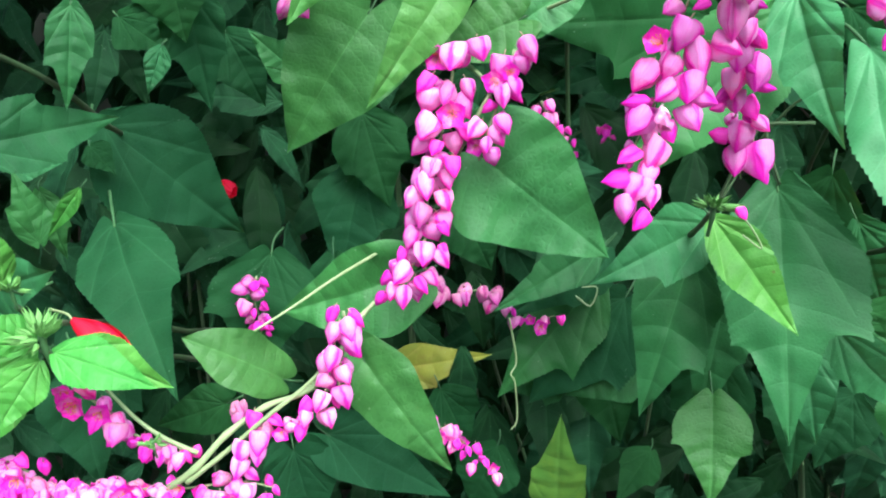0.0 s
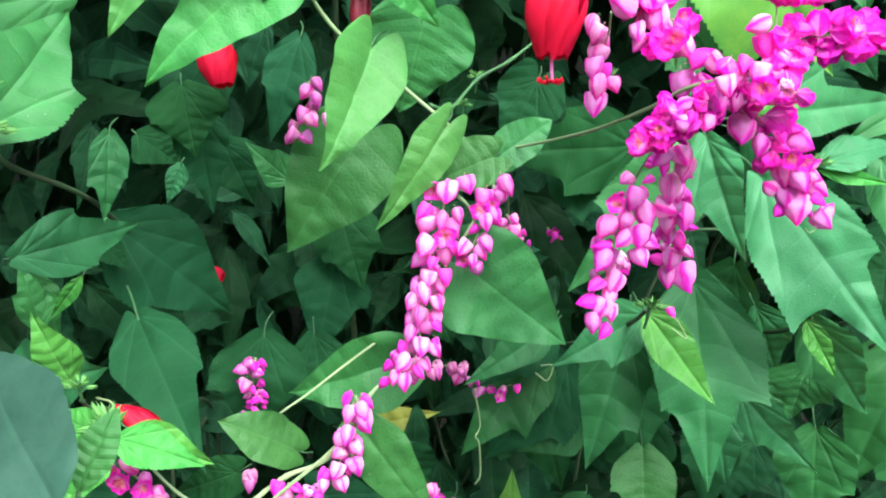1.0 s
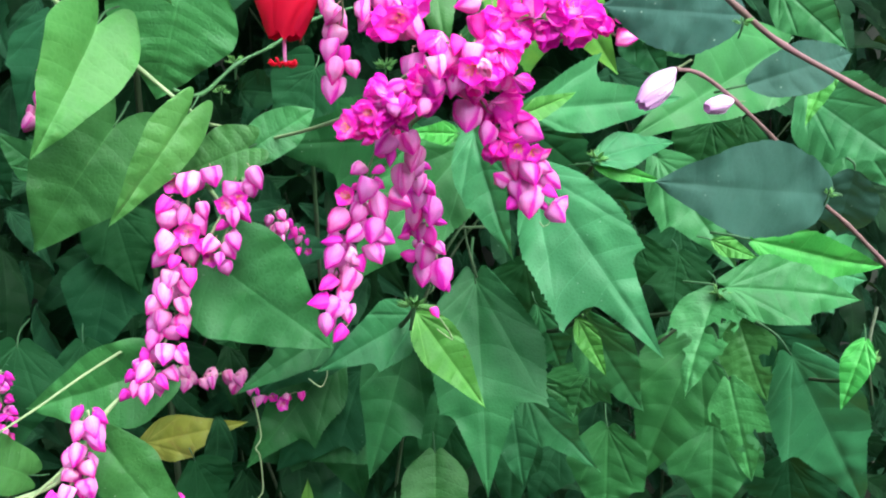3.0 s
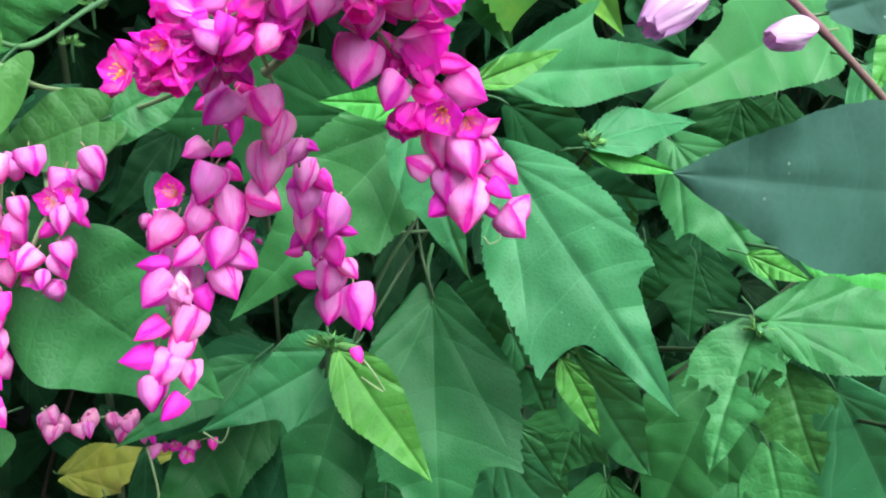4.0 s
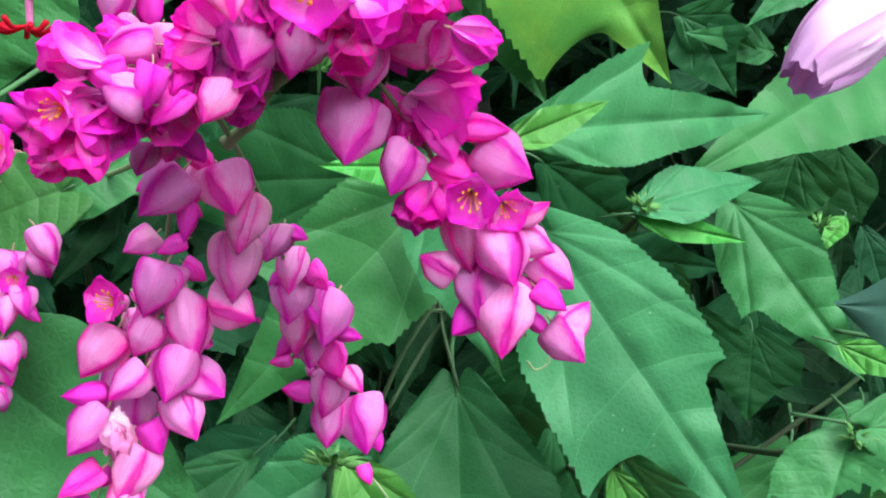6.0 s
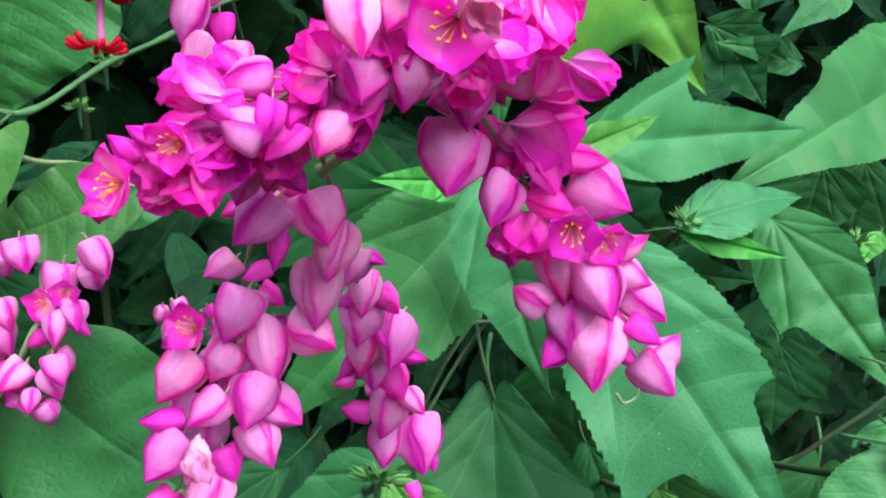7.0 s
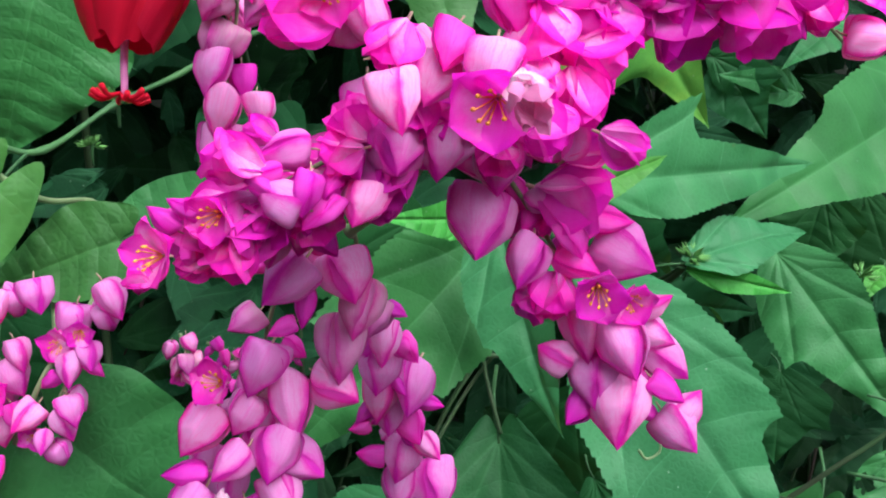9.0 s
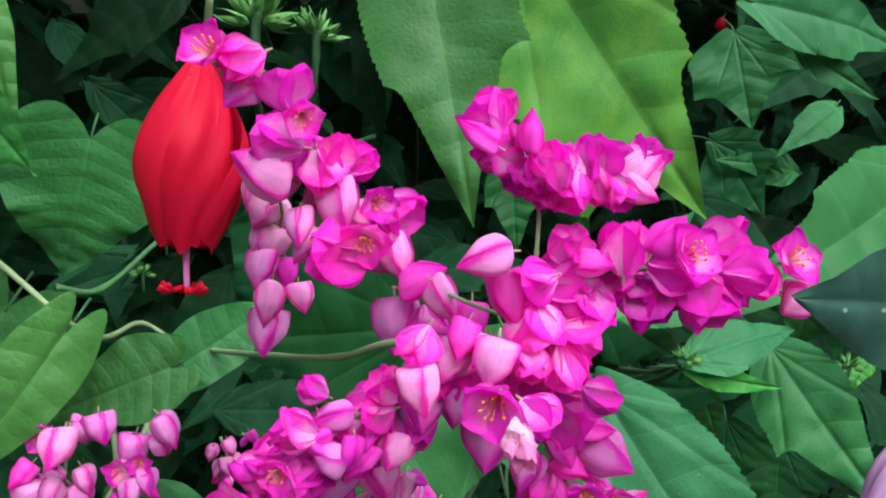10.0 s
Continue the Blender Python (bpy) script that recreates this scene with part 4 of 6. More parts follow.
# leaves of the shrub beside the vine
leaf(shrub_a, "shrub", "deep", (-0.1975, 0.4700, 1.2831), (-0.2005, 0.4550, 1.2297), (0.4058, -0.8857, 0.2256), 0.0252)
leaf(shrub_a, "shrub", "deep", (-0.2491, 0.4400, 1.2126), (-0.1895, 0.5020, 1.2188), (0.6965, -0.6900, 0.1969), 0.0393, fold=0.08)
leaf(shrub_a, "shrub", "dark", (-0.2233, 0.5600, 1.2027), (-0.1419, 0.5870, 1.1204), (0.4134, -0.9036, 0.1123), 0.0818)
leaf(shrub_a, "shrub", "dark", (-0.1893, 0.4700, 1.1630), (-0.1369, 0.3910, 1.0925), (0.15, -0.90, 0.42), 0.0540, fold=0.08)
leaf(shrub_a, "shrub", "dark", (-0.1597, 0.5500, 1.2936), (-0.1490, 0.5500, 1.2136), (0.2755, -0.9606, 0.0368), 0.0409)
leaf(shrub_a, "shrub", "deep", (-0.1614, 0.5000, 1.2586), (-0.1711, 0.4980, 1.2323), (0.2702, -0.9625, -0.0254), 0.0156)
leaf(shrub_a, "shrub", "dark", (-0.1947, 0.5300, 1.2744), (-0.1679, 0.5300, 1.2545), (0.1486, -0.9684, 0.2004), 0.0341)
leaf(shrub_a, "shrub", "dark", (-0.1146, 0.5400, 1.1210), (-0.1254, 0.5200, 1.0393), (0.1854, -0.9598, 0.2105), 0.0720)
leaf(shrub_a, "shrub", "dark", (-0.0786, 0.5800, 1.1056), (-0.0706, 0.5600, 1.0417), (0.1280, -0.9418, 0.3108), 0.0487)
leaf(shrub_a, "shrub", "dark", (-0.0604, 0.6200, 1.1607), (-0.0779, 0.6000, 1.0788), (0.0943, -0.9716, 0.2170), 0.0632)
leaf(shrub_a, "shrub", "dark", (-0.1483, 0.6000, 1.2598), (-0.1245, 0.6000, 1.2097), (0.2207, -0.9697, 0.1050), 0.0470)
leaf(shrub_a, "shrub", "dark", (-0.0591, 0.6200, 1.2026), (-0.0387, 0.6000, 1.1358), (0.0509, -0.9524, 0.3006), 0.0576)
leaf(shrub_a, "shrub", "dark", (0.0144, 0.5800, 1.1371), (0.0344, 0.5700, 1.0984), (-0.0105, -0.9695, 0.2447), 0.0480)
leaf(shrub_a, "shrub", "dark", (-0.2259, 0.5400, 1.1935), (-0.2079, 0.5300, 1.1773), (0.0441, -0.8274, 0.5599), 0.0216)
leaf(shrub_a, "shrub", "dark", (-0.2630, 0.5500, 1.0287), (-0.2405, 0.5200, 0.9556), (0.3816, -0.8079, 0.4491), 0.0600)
leaf(shrub_a, "shrub", "deep", (-0.2453, 0.4200, 1.1388), (-0.1839, 0.3800, 1.1656), (-0.5490, -0.8358, 0.0088), 0.0536)
leaf(shrub_a, "lance", "young", (-0.1724, 0.3450, 1.1395), (-0.1266, 0.3400, 1.1246), (0.1336, -0.7407, 0.6584), 0.0254, fold=0.15)
leaf(shrub_a, "lance", "young", (-0.1819, 0.3500, 1.1330), (-0.1965, 0.3300, 1.1072), (0.4258, -0.8155, 0.3920), 0.0213)
leaf(shrub_a, "lance", "young", (-0.1832, 0.3500, 1.1413), (-0.2052, 0.3400, 1.1591), (0.5716, -0.7747, 0.2703), 0.0198)
leaf(shrub_a, "shrub", "mid", (-0.2253, 0.3500, 1.3008), (-0.1977, 0.4200, 1.3589), (0.7159, -0.5907, 0.3723), 0.0540, fold=0.1)
leaf(shrub_a, "shrub", "mid", (-0.2270, 0.3500, 1.2975), (-0.2791, 0.3600, 1.3450), (0.0876, -0.9511, 0.2961), 0.0427, fold=0.1)
leaf(shrub_a, "lance", "young", (-0.2240, 0.3450, 1.2981), (-0.2580, 0.3350, 1.3281), (0.3307, -0.9417, 0.0614), 0.0192, fold=0.3)
leaf(shrub_a, "lance", "young", (-0.2258, 0.3450, 1.2938), (-0.2327, 0.3300, 1.2619), (0.3327, -0.8790, 0.3415), 0.0243, fold=0.25)
leaf(shrub_a, "shrub", "mid", (-0.2334, 0.3600, 1.2929), (-0.3080, 0.3600, 1.2417), (-0.1576, -0.9604, 0.2297), 0.0343)
leaf(shrub_a, "shrub", "mid", (-0.2339, 0.5200, 1.3663), (-0.3563, 0.5000, 1.3421), (0.1661, -0.9858, -0.0255), 0.0673)
leaf(shrub_a, "shrub", "mid", (-0.3326, 0.4700, 1.3847), (-0.3370, 0.4600, 1.3278), (0.3921, -0.9108, 0.1293), 0.0390)
leaf(shrub_a, "lance", "young", (-0.1983, 0.3600, 1.1668), (-0.2105, 0.3500, 1.2086), (0.3796, -0.9187, -0.1089), 0.0263)
leaf(shrub_a, "shrub", "young", (-0.1924, 0.3600, 1.1323), (-0.2355, 0.3500, 1.0707), (0.0216, -0.9891, 0.1455), 0.0327, fold=0.2)
leaf(shrub_a, "shrub", "dark", (-0.2302, 0.4200, 1.1320), (-0.3129, 0.4000, 1.0860), (-0.0080, -0.9117, 0.4107), 0.0663)
leaf(shrub_a, "shrub", "dark", (-0.3025, 0.5000, 1.0215), (-0.3516, 0.5000, 0.9701), (-0.0765, -0.9944, 0.0731), 0.0562)
leaf(shrub_a, "lance", "young", (-0.1690, 0.3600, 1.1363), (-0.1247, 0.3550, 1.1171), (0.0802, -0.9038, 0.4205), 0.0248)
leaf(shrub_a, "shrub", "dark", (-0.3357, 0.5000, 1.2421), (-0.3272, 0.5000, 1.1845), (0.3752, -0.9253, 0.0553), 0.0565)
leaf(shrub_a, "shrub", "dark", (-0.1651, 0.5400, 1.3076), (-0.1556, 0.5300, 1.2591), (0.0933, -0.9713, 0.2188), 0.0544)
leaf(shrub_a, "shrub", "mid", (-0.0953, 0.5800, 1.2337), (-0.1265, 0.5700, 1.2639), (0.2567, -0.9650, -0.0543), 0.0292)
leaf(shrub_a, "shrub", "dark", (-0.0843, 0.5600, 1.3405), (-0.1066, 0.5500, 1.2668), (0.0372, -0.9917, 0.1234), 0.0373)
leaf(shrub_a, "lance", "young", (-0.2632, 0.6000, 1.1506), (-0.2909, 0.6000, 1.1142), (0.1547, -0.9809, -0.1178), 0.0140)
leaf(shrub_a, "shrub", "mid", (-0.2977, 0.6000, 1.1099), (-0.3099, 0.6000, 1.1652), (0.4725, -0.8752, 0.1042), 0.0288)
leaf(shrub_a, "shrub", "mid", (-0.3203, 0.6200, 1.1607), (-0.2820, 0.6200, 1.1650), (-0.0181, -0.9865, 0.1628), 0.0209)
leaf(shrub_a, "shrub", "mid", (-0.3116, 0.6400, 1.1384), (-0.2973, 0.6400, 1.0831), (0.4564, -0.8819, 0.1181), 0.0265)
leaf(shrub_b, "shrub", "vine", (0.1760, 0.5000, 1.0370), (0.1720, 0.4700, 0.9740), (-0.15, -0.93, 0.35), 0.0500, fold=0.1)
leaf(shrub_b, "shrub", "mid", (0.2457, 0.4800, 1.1011), (0.2789, 0.4700, 1.0567), (-0.2224, -0.9735, 0.0533), 0.0379)
leaf(shrub_b, "shrub", "deep", (0.1410, 0.5600, 1.0328), (0.0877, 0.5500, 1.0108), (-0.0452, -0.8633, 0.5026), 0.0488)
leaf(shrub_b, "shrub", "dark", (0.0914, 0.5800, 1.0186), (0.0396, 0.5600, 1.0101), (0.2289, -0.8167, 0.5297), 0.0418)
leaf(shrub_b, "shrub", "dark", (0.0434, 0.6000, 0.9392), (0.0213, 0.6000, 0.8812), (-0.2531, -0.9626, 0.0962), 0.0549)
leaf(shrub_b, "shrub", "dark", (-0.0019, 0.6600, 0.9584), (0.0229, 0.6600, 0.9031), (0.1916, -0.9777, 0.0861), 0.0541)
leaf(shrub_b, "shrub", "deep", (0.1067, 0.5600, 1.0935), (0.0376, 0.5300, 1.0196), (-0.0858, -0.8928, 0.4422), 0.0590, lobes=((1, 0.55, 0.4),))
leaf(shrub_b, "shrub", "deep", (0.0961, 0.5000, 1.1379), (0.0295, 0.4700, 1.1081), (0.1655, -0.8551, 0.4914), 0.0291)
leaf(shrub_b, "shrub", "yellow", (0.0933, 0.6000, 0.8785), (0.0886, 0.5700, 0.9837), (-0.1469, -0.9495, -0.2772), 0.0466)
leaf(shrub_b, "shrub", "dark", (0.1769, 0.6400, 0.9096), (0.1416, 0.6000, 0.8866), (0.0932, -0.5576, 0.8248), 0.0360)
leaf(shrub_b, "shrub", "dark", (0.2777, 0.6000, 1.0137), (0.2682, 0.5700, 0.9275), (-0.3925, -0.8542, 0.3409), 0.0523)
leaf(shrub_b, "shrub", "dark", (0.3321, 0.6200, 0.9740), (0.2993, 0.6000, 0.9185), (-0.3820, -0.7742, 0.5047), 0.0594)

# leaves of the vine
leaf(vine, "vine", "vine_light", (-0.0803, 0.4000, 1.3857), (-0.1536, 0.3760, 1.3215), (-0.0275, -0.9255, 0.3778), 0.0540, fold=0.2, arch=0.08)
leaf(vine, "vine", "vine_light", (-0.0373, 0.4000, 1.3402), (-0.0639, 0.3650, 1.2795), (0.4649, -0.8396, 0.2809), 0.0454, fold=0.3, arch=0.06)
leaf(vine, "vine", "vine_light", (0.0038, 0.4000, 1.2973), (-0.0347, 0.3890, 1.2411), (0.1719, -0.9823, 0.0745), 0.0281, fold=0.16)
leaf(vine, "vine", "vine", (0.0354, 0.4200, 1.2780), (-0.0101, 0.4250, 1.2570), (-0.2478, -0.9149, 0.3186), 0.0330, fold=0.2, arch=0.04)
leaf(vine, "round", "vine", (0.0327, 0.4220, 1.2733), (0.0728, 0.4300, 1.2996), (-0.0485, -0.9330, 0.3567), 0.0251, fold=0.15, arch=0.04)
leaf(vine, "vine", "vine", (-0.0417, 0.5000, 1.2789), (-0.0930, 0.4970, 1.1979), (-0.0768, -0.9934, 0.0855), 0.0772, fold=0.08)
leaf(vine, "vine", "vine", (0.0181, 0.4100, 1.2146), (0.0827, 0.4030, 1.1644), (-0.0124, -0.9924, 0.1225), 0.0691, fold=0.06)
leaf(vine, "vine", "vine", (-0.0017, 0.4800, 1.3568), (-0.0162, 0.4900, 1.2959), (0.1259, -0.9738, -0.1896), 0.0763, fold=0.05)
leaf(vine, "vine", "vine_light", (-0.0365, 0.4000, 1.4041), (-0.0020, 0.3860, 1.3515), (-0.3525, -0.9357, 0.0180), 0.0431)
leaf(vine, "vine", "vine_light", (-0.1377, 0.3800, 1.3989), (-0.1655, 0.3610, 1.3454), (0.1067, -0.9531, 0.2832), 0.0306)
leaf(vine, "round", "vine", (-0.0810, 0.3900, 1.1040), (-0.1240, 0.3720, 1.1350), (0.20, -0.80, 0.55), 0.0300, fold=0.2, arch=0.08)
leaf(vine, "vine", "vine", (-0.0405, 0.4000, 1.1091), (0.0049, 0.4000, 1.0449), (0.0669, -0.9966, 0.0472), 0.0385)
leaf(vine, "vine", "vine", (-0.0192, 0.4250, 1.1465), (-0.0888, 0.4300, 1.1235), (-0.1099, -0.9869, 0.1179), 0.0508, fold=0.35, arch=0.05)
leaf(vine, "shrub", "old", (-0.0542, 0.7900, 0.9135), (0.0466, 0.7640, 0.9427), (-0.3297, -0.8720, 0.3617), 0.0475)
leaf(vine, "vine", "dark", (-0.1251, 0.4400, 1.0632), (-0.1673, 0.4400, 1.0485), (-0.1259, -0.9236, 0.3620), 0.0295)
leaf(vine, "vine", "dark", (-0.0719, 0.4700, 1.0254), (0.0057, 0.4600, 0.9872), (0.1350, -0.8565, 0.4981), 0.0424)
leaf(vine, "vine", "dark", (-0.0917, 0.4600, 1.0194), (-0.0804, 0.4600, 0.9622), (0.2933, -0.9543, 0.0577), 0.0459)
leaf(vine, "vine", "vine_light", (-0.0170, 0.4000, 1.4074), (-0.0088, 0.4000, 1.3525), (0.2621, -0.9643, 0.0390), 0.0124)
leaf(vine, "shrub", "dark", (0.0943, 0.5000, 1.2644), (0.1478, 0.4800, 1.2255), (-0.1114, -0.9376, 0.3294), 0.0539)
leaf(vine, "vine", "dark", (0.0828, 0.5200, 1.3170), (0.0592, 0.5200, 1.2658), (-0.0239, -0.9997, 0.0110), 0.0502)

# leaves of the near branches
leaf(branch, "near", "blue", (-0.1451, 0.0600, 1.2916), (-0.1532, 0.0850, 1.3140), (0.3387, -0.5647, 0.7526), 0.0172, fold=0.1)
leaf(branch, "near", "blue", (-0.1068, 0.0750, 1.2660), (-0.1302, 0.1050, 1.2864), (-0.2137, -0.6585, 0.7216), 0.0256, fold=0.08)
leaf(branch, "near", "blue", (-0.1259, 0.0600, 1.2768), (-0.1176, 0.0400, 1.2513), (0.1165, -0.7625, 0.6364), 0.0198, fold=0.08)
leaf(branch, "near", "blue", (-0.1805, 0.0700, 1.2949), (-0.1642, 0.0900, 1.2506), (0.5847, -0.7981, -0.1454), 0.0406, fold=0.05)
leaf(branch, "near", "blue", (-0.0684, 0.0700, 1.2404), (-0.0359, 0.0500, 1.2315), (-0.3233, -0.7687, 0.5519), 0.0241)
leaf(branch, "near", "blue", (-0.1947, 0.0900, 1.3177), (-0.1750, 0.1100, 1.3291), (0.6144, -0.7481, 0.2507), 0.0284)
leaf(branch, "near", "blue", (0.0210, 0.0300, 1.2399), (0.0385, 0.0300, 1.2525), (-0.3688, -0.7762, 0.5114), 0.0143)
leaf(branch, "near", "vine", (-0.1068, 0.0900, 1.2602), (-0.1007, 0.1000, 1.2743), (0.1698, -0.8382, 0.5183), 0.0088)
leaf(branch_b, "near", "blue", (0.2476, 0.2150, 1.2948), (0.1677, 0.2040, 1.3011), (0.1438, -0.9841, 0.1040), 0.0363, fold=0.05)
leaf(branch_b, "near", "blue", (0.2881, 0.2500, 1.2985), (0.2928, 0.2600, 1.2660), (-0.6687, -0.6774, -0.3065), 0.0278)
leaf(branch_b, "near", "blue", (0.1982, 0.2150, 1.3591), (0.1430, 0.2120, 1.3592), (0.0541, -0.9979, -0.0363), 0.0292, fold=0.05)
leaf(branch_b, "near", "blue", (0.2256, 0.2450, 1.3337), (0.2780, 0.2500, 1.3489), (0.0162, -0.9648, 0.2624), 0.0221, fold=0.08)
leaf(shrub_c, "shrub", "mid", (0.3563, 0.4200, 1.3852), (0.3968, 0.4000, 1.3505), (-0.5158, -0.8493, -0.1125), 0.0384)
leaf(shrub_c, "shrub", "mid", (0.4513, 0.5000, 1.3139), (0.4939, 0.4400, 1.2729), (-0.7470, -0.6436, 0.1670), 0.0706)

# tufts of bracts at the ends of shoots
shoot_tip(shrub_b, (0.1232, 0.3750, 1.1975), 0.016, 1)
shoot_tip(shrub_b, (0.2299, 0.3850, 1.1876), 0.01, 2)
shoot_tip(shrub_c, (0.2546, 0.4400, 1.2721), 0.011, 3)
shoot_tip(shrub_a, (-0.2205, 0.3400, 1.3195), 0.022, 4)
shoot_tip(shrub_a, (-0.1764, 0.3450, 1.1463), 0.02, 5)
shoot_tip(shrub_a, (-0.1921, 0.3550, 1.1649), 0.012, 6)
shoot_tip(shrub_c, (0.2972, 0.3500, 1.2096), 0.01, 7)
shoot_tip(shrub_c, (0.0647, 0.4000, 1.4022), 0.022, 8)
shoot_tip(shrub_c, (0.0846, 0.4000, 1.3991), 0.018, 9)
shoot_tip(shrub_c, (0.4783, 0.4200, 1.1281), 0.016, 10)
shoot_tip(shrub_a, (-0.1390, 0.3600, 1.0845), 0.01, 12)
shoot_tip(vine, (0.0300, 0.4600, 1.3209), 0.01, 13)
shoot_tip(vine, (0.0217, 0.4550, 1.3051), 0.008, 14)
shoot_tip(shrub_c, (0.3532, 0.4600, 1.2600), 0.012, 15)
shoot_tip(shrub_a, (-0.2161, 0.3400, 1.3020), 0.018, 16)
shoot_tip(shrub_b, (0.1262, 0.5000, 1.3207), 0.012, 17)

# stems
tube("vine_stem", [(-0.0500, 0.5600, 1.5200), (-0.1000, 0.4700, 1.4600), (-0.0804, 0.4100, 1.3931), (-0.0597, 0.4100, 1.3534), (-0.0196, 0.4100, 1.3200), (0.0111, 0.4050, 1.2952), (0.0209, 0.4550, 1.2852), (0.0394, 0.4450, 1.2787), (0.0734, 0.3700, 1.2989), (0.0874, 0.3100, 1.3183), (0.0954, 0.2800, 1.3312), (0.1106, 0.2580, 1.3389)], 0.0012, 0.0008, STALK, vine, 8, 8, 0.25)
tube("vine_stem", [(-0.2400, 0.5000, 0.9300), (-0.1569, 0.3800, 1.0348), (-0.1403, 0.3700, 1.0517), (-0.1218, 0.3650, 1.0679), (-0.1065, 0.3700, 1.0838), (-0.0873, 0.3750, 1.0966), (-0.0617, 0.3750, 1.1089), (-0.0396, 0.3850, 1.1405), (-0.0231, 0.3900, 1.1547)], 0.0022, 0.001, STALK, vine, 8, 8, 0.25)
tube("root_stem", [(0.0000, 0.9000, -0.0100), (-0.0200, 0.9500, 0.6000), (-0.0600, 0.9500, 1.2000), (-0.0600, 0.7500, 1.5500), (-0.0500, 0.5600, 1.5200)], 0.005, 0.0024, WOOD, vine, 8)
tube("root_stem", [(0.0000, 0.9000, -0.0100), (-0.1000, 0.8500, 0.5000), (-0.2200, 0.6500, 0.8200), (-0.2400, 0.5000, 0.9300)], 0.004, 0.0024, WOOD, vine, 8)
tube("vine_stem", [(-0.1267, 0.3650, 1.0599), (-0.1058, 0.3650, 1.0774), (-0.0853, 0.3650, 1.0960), (-0.0646, 0.3680, 1.1125), (-0.0487, 0.3650, 1.1316)], 0.0014, 0.0009, STALK, vine, 8)
tube("vine_stem", [(-0.1213, 0.3700, 1.0737), (-0.1372, 0.3700, 1.0822), (-0.1507, 0.3720, 1.0920), (-0.1652, 0.3750, 1.1074)], 0.0013, 0.0009, STALK, vine, 8)
tube("vine_stem", [(-0.0250, 0.4300, 1.1640), (-0.0520, 0.4000, 1.1560), (-0.0720, 0.3850, 1.1460), (-0.0900, 0.3750, 1.1370)], 0.0009, 0.0006, STALK, vine, 8)
tube("vine_stem", [(0.0376, 0.4500, 1.2749), (0.0305, 0.4250, 1.2633), (0.0269, 0.3950, 1.2565), (0.0184, 0.3880, 1.2427), (0.0068, 0.4000, 1.2165)], 0.0012, 0.0008, STALK, vine, 8)
tube("vine_stem", [(0.0111, 0.4400, 1.2566), (0.0197, 0.4000, 1.2515), (0.0220, 0.3900, 1.2438)], 0.0013, 0.001, STALK, vine, 8)
tube("vine_stem", [(-0.0031, 0.4200, 1.3084), (0.0107, 0.4300, 1.3057), (0.0301, 0.4550, 1.3211), (0.0508, 0.4600, 1.3324), (0.0757, 0.4700, 1.3488), (0.1181, 0.5000, 1.3619)], 0.0011, 0.0008, PETIOLE, vine, 8, 7, 0.4)
tube("tendril", [(0.0420, 0.5000, 1.0915), (0.0472, 0.5000, 1.0624), (0.0434, 0.4950, 1.0550), (0.0463, 0.4950, 1.0485), (0.0488, 0.5000, 1.0199), (0.0450, 0.5000, 1.0116)], 0.0007, 0.0005, STALK, vine, 8)
tube("tendril", [(0.1494, 0.2660, 1.2722), (0.1512, 0.2660, 1.2703), (0.1536, 0.2660, 1.2714), (0.1538, 0.2660, 1.2732)], 0.0003, 0.0002, STALK, vine, 5)
tube("tendril", [(0.1322, 0.3750, 1.1972), (0.1388, 0.3700, 1.1910), (0.1455, 0.3700, 1.1799), (0.1360, 0.3700, 1.1865)], 0.0005, 0.0004, STALK, vine, 5)
tube("tendril", [(0.0734, 0.4400, 1.1298), (0.0817, 0.4400, 1.1239), (0.0849, 0.4400, 1.1346), (0.0766, 0.4400, 1.1350)], 0.0005, 0.0004, STALK, vine, 5)
tube("stem", [(0.2000, 0.7500, -0.0100), (0.1851, 0.8500, 0.5000), (0.1553, 0.8000, 0.9425), (0.1405, 0.5450, 1.1125), (0.1255, 0.4150, 1.1725), (0.1255, 0.3850, 1.1925)], 0.0024, 0.0012, WOOD, shrub_b, 8, 7, 0.2)
tube("stem", [(0.2200, 0.7500, -0.0100), (0.2225, 0.8500, 0.5000), (0.2275, 0.8000, 0.9341), (0.2474, 0.5500, 1.1041), (0.2324, 0.4200, 1.1641), (0.2324, 0.3900, 1.1841)], 0.0024, 0.0012, WOOD, shrub_b, 8, 7, 0.2)
tube("stem", [(0.5000, 0.7500, -0.0100), (0.4515, 0.8500, 0.5000), (0.3546, 0.8000, 1.0196), (0.2727, 0.6050, 1.1896), (0.2577, 0.4750, 1.2496), (0.2577, 0.4450, 1.2696)], 0.0024, 0.0012, WOOD, shrub_c, 8, 7, 0.2)
tube("stem", [(-0.2800, 0.7500, -0.0100), (-0.2689, 0.8500, 0.5000), (-0.2466, 0.8000, 1.0492), (-0.2094, 0.5100, 1.2192), (-0.2244, 0.3800, 1.2792), (-0.2244, 0.3500, 1.2992)], 0.0024, 0.0012, WOOD, shrub_a, 8, 7, 0.2)
tube("stem", [(-0.2500, 0.7500, -0.0100), (-0.2360, 0.8500, 0.5000), (-0.2079, 0.8000, 0.8885), (-0.1648, 0.5100, 1.0585), (-0.1798, 0.3800, 1.1185), (-0.1798, 0.3500, 1.1385)], 0.0024, 0.0012, WOOD, shrub_a, 8, 7, 0.2)
tube("stem", [(-0.2000, 0.7500, -0.0100), (-0.1987, 0.8500, 0.5000), (-0.1961, 0.8000, 0.9054), (-0.1784, 0.5200, 1.0754), (-0.1934, 0.3900, 1.1354), (-0.1934, 0.3600, 1.1554)], 0.0024, 0.0012, WOOD, shrub_a, 8, 7, 0.2)
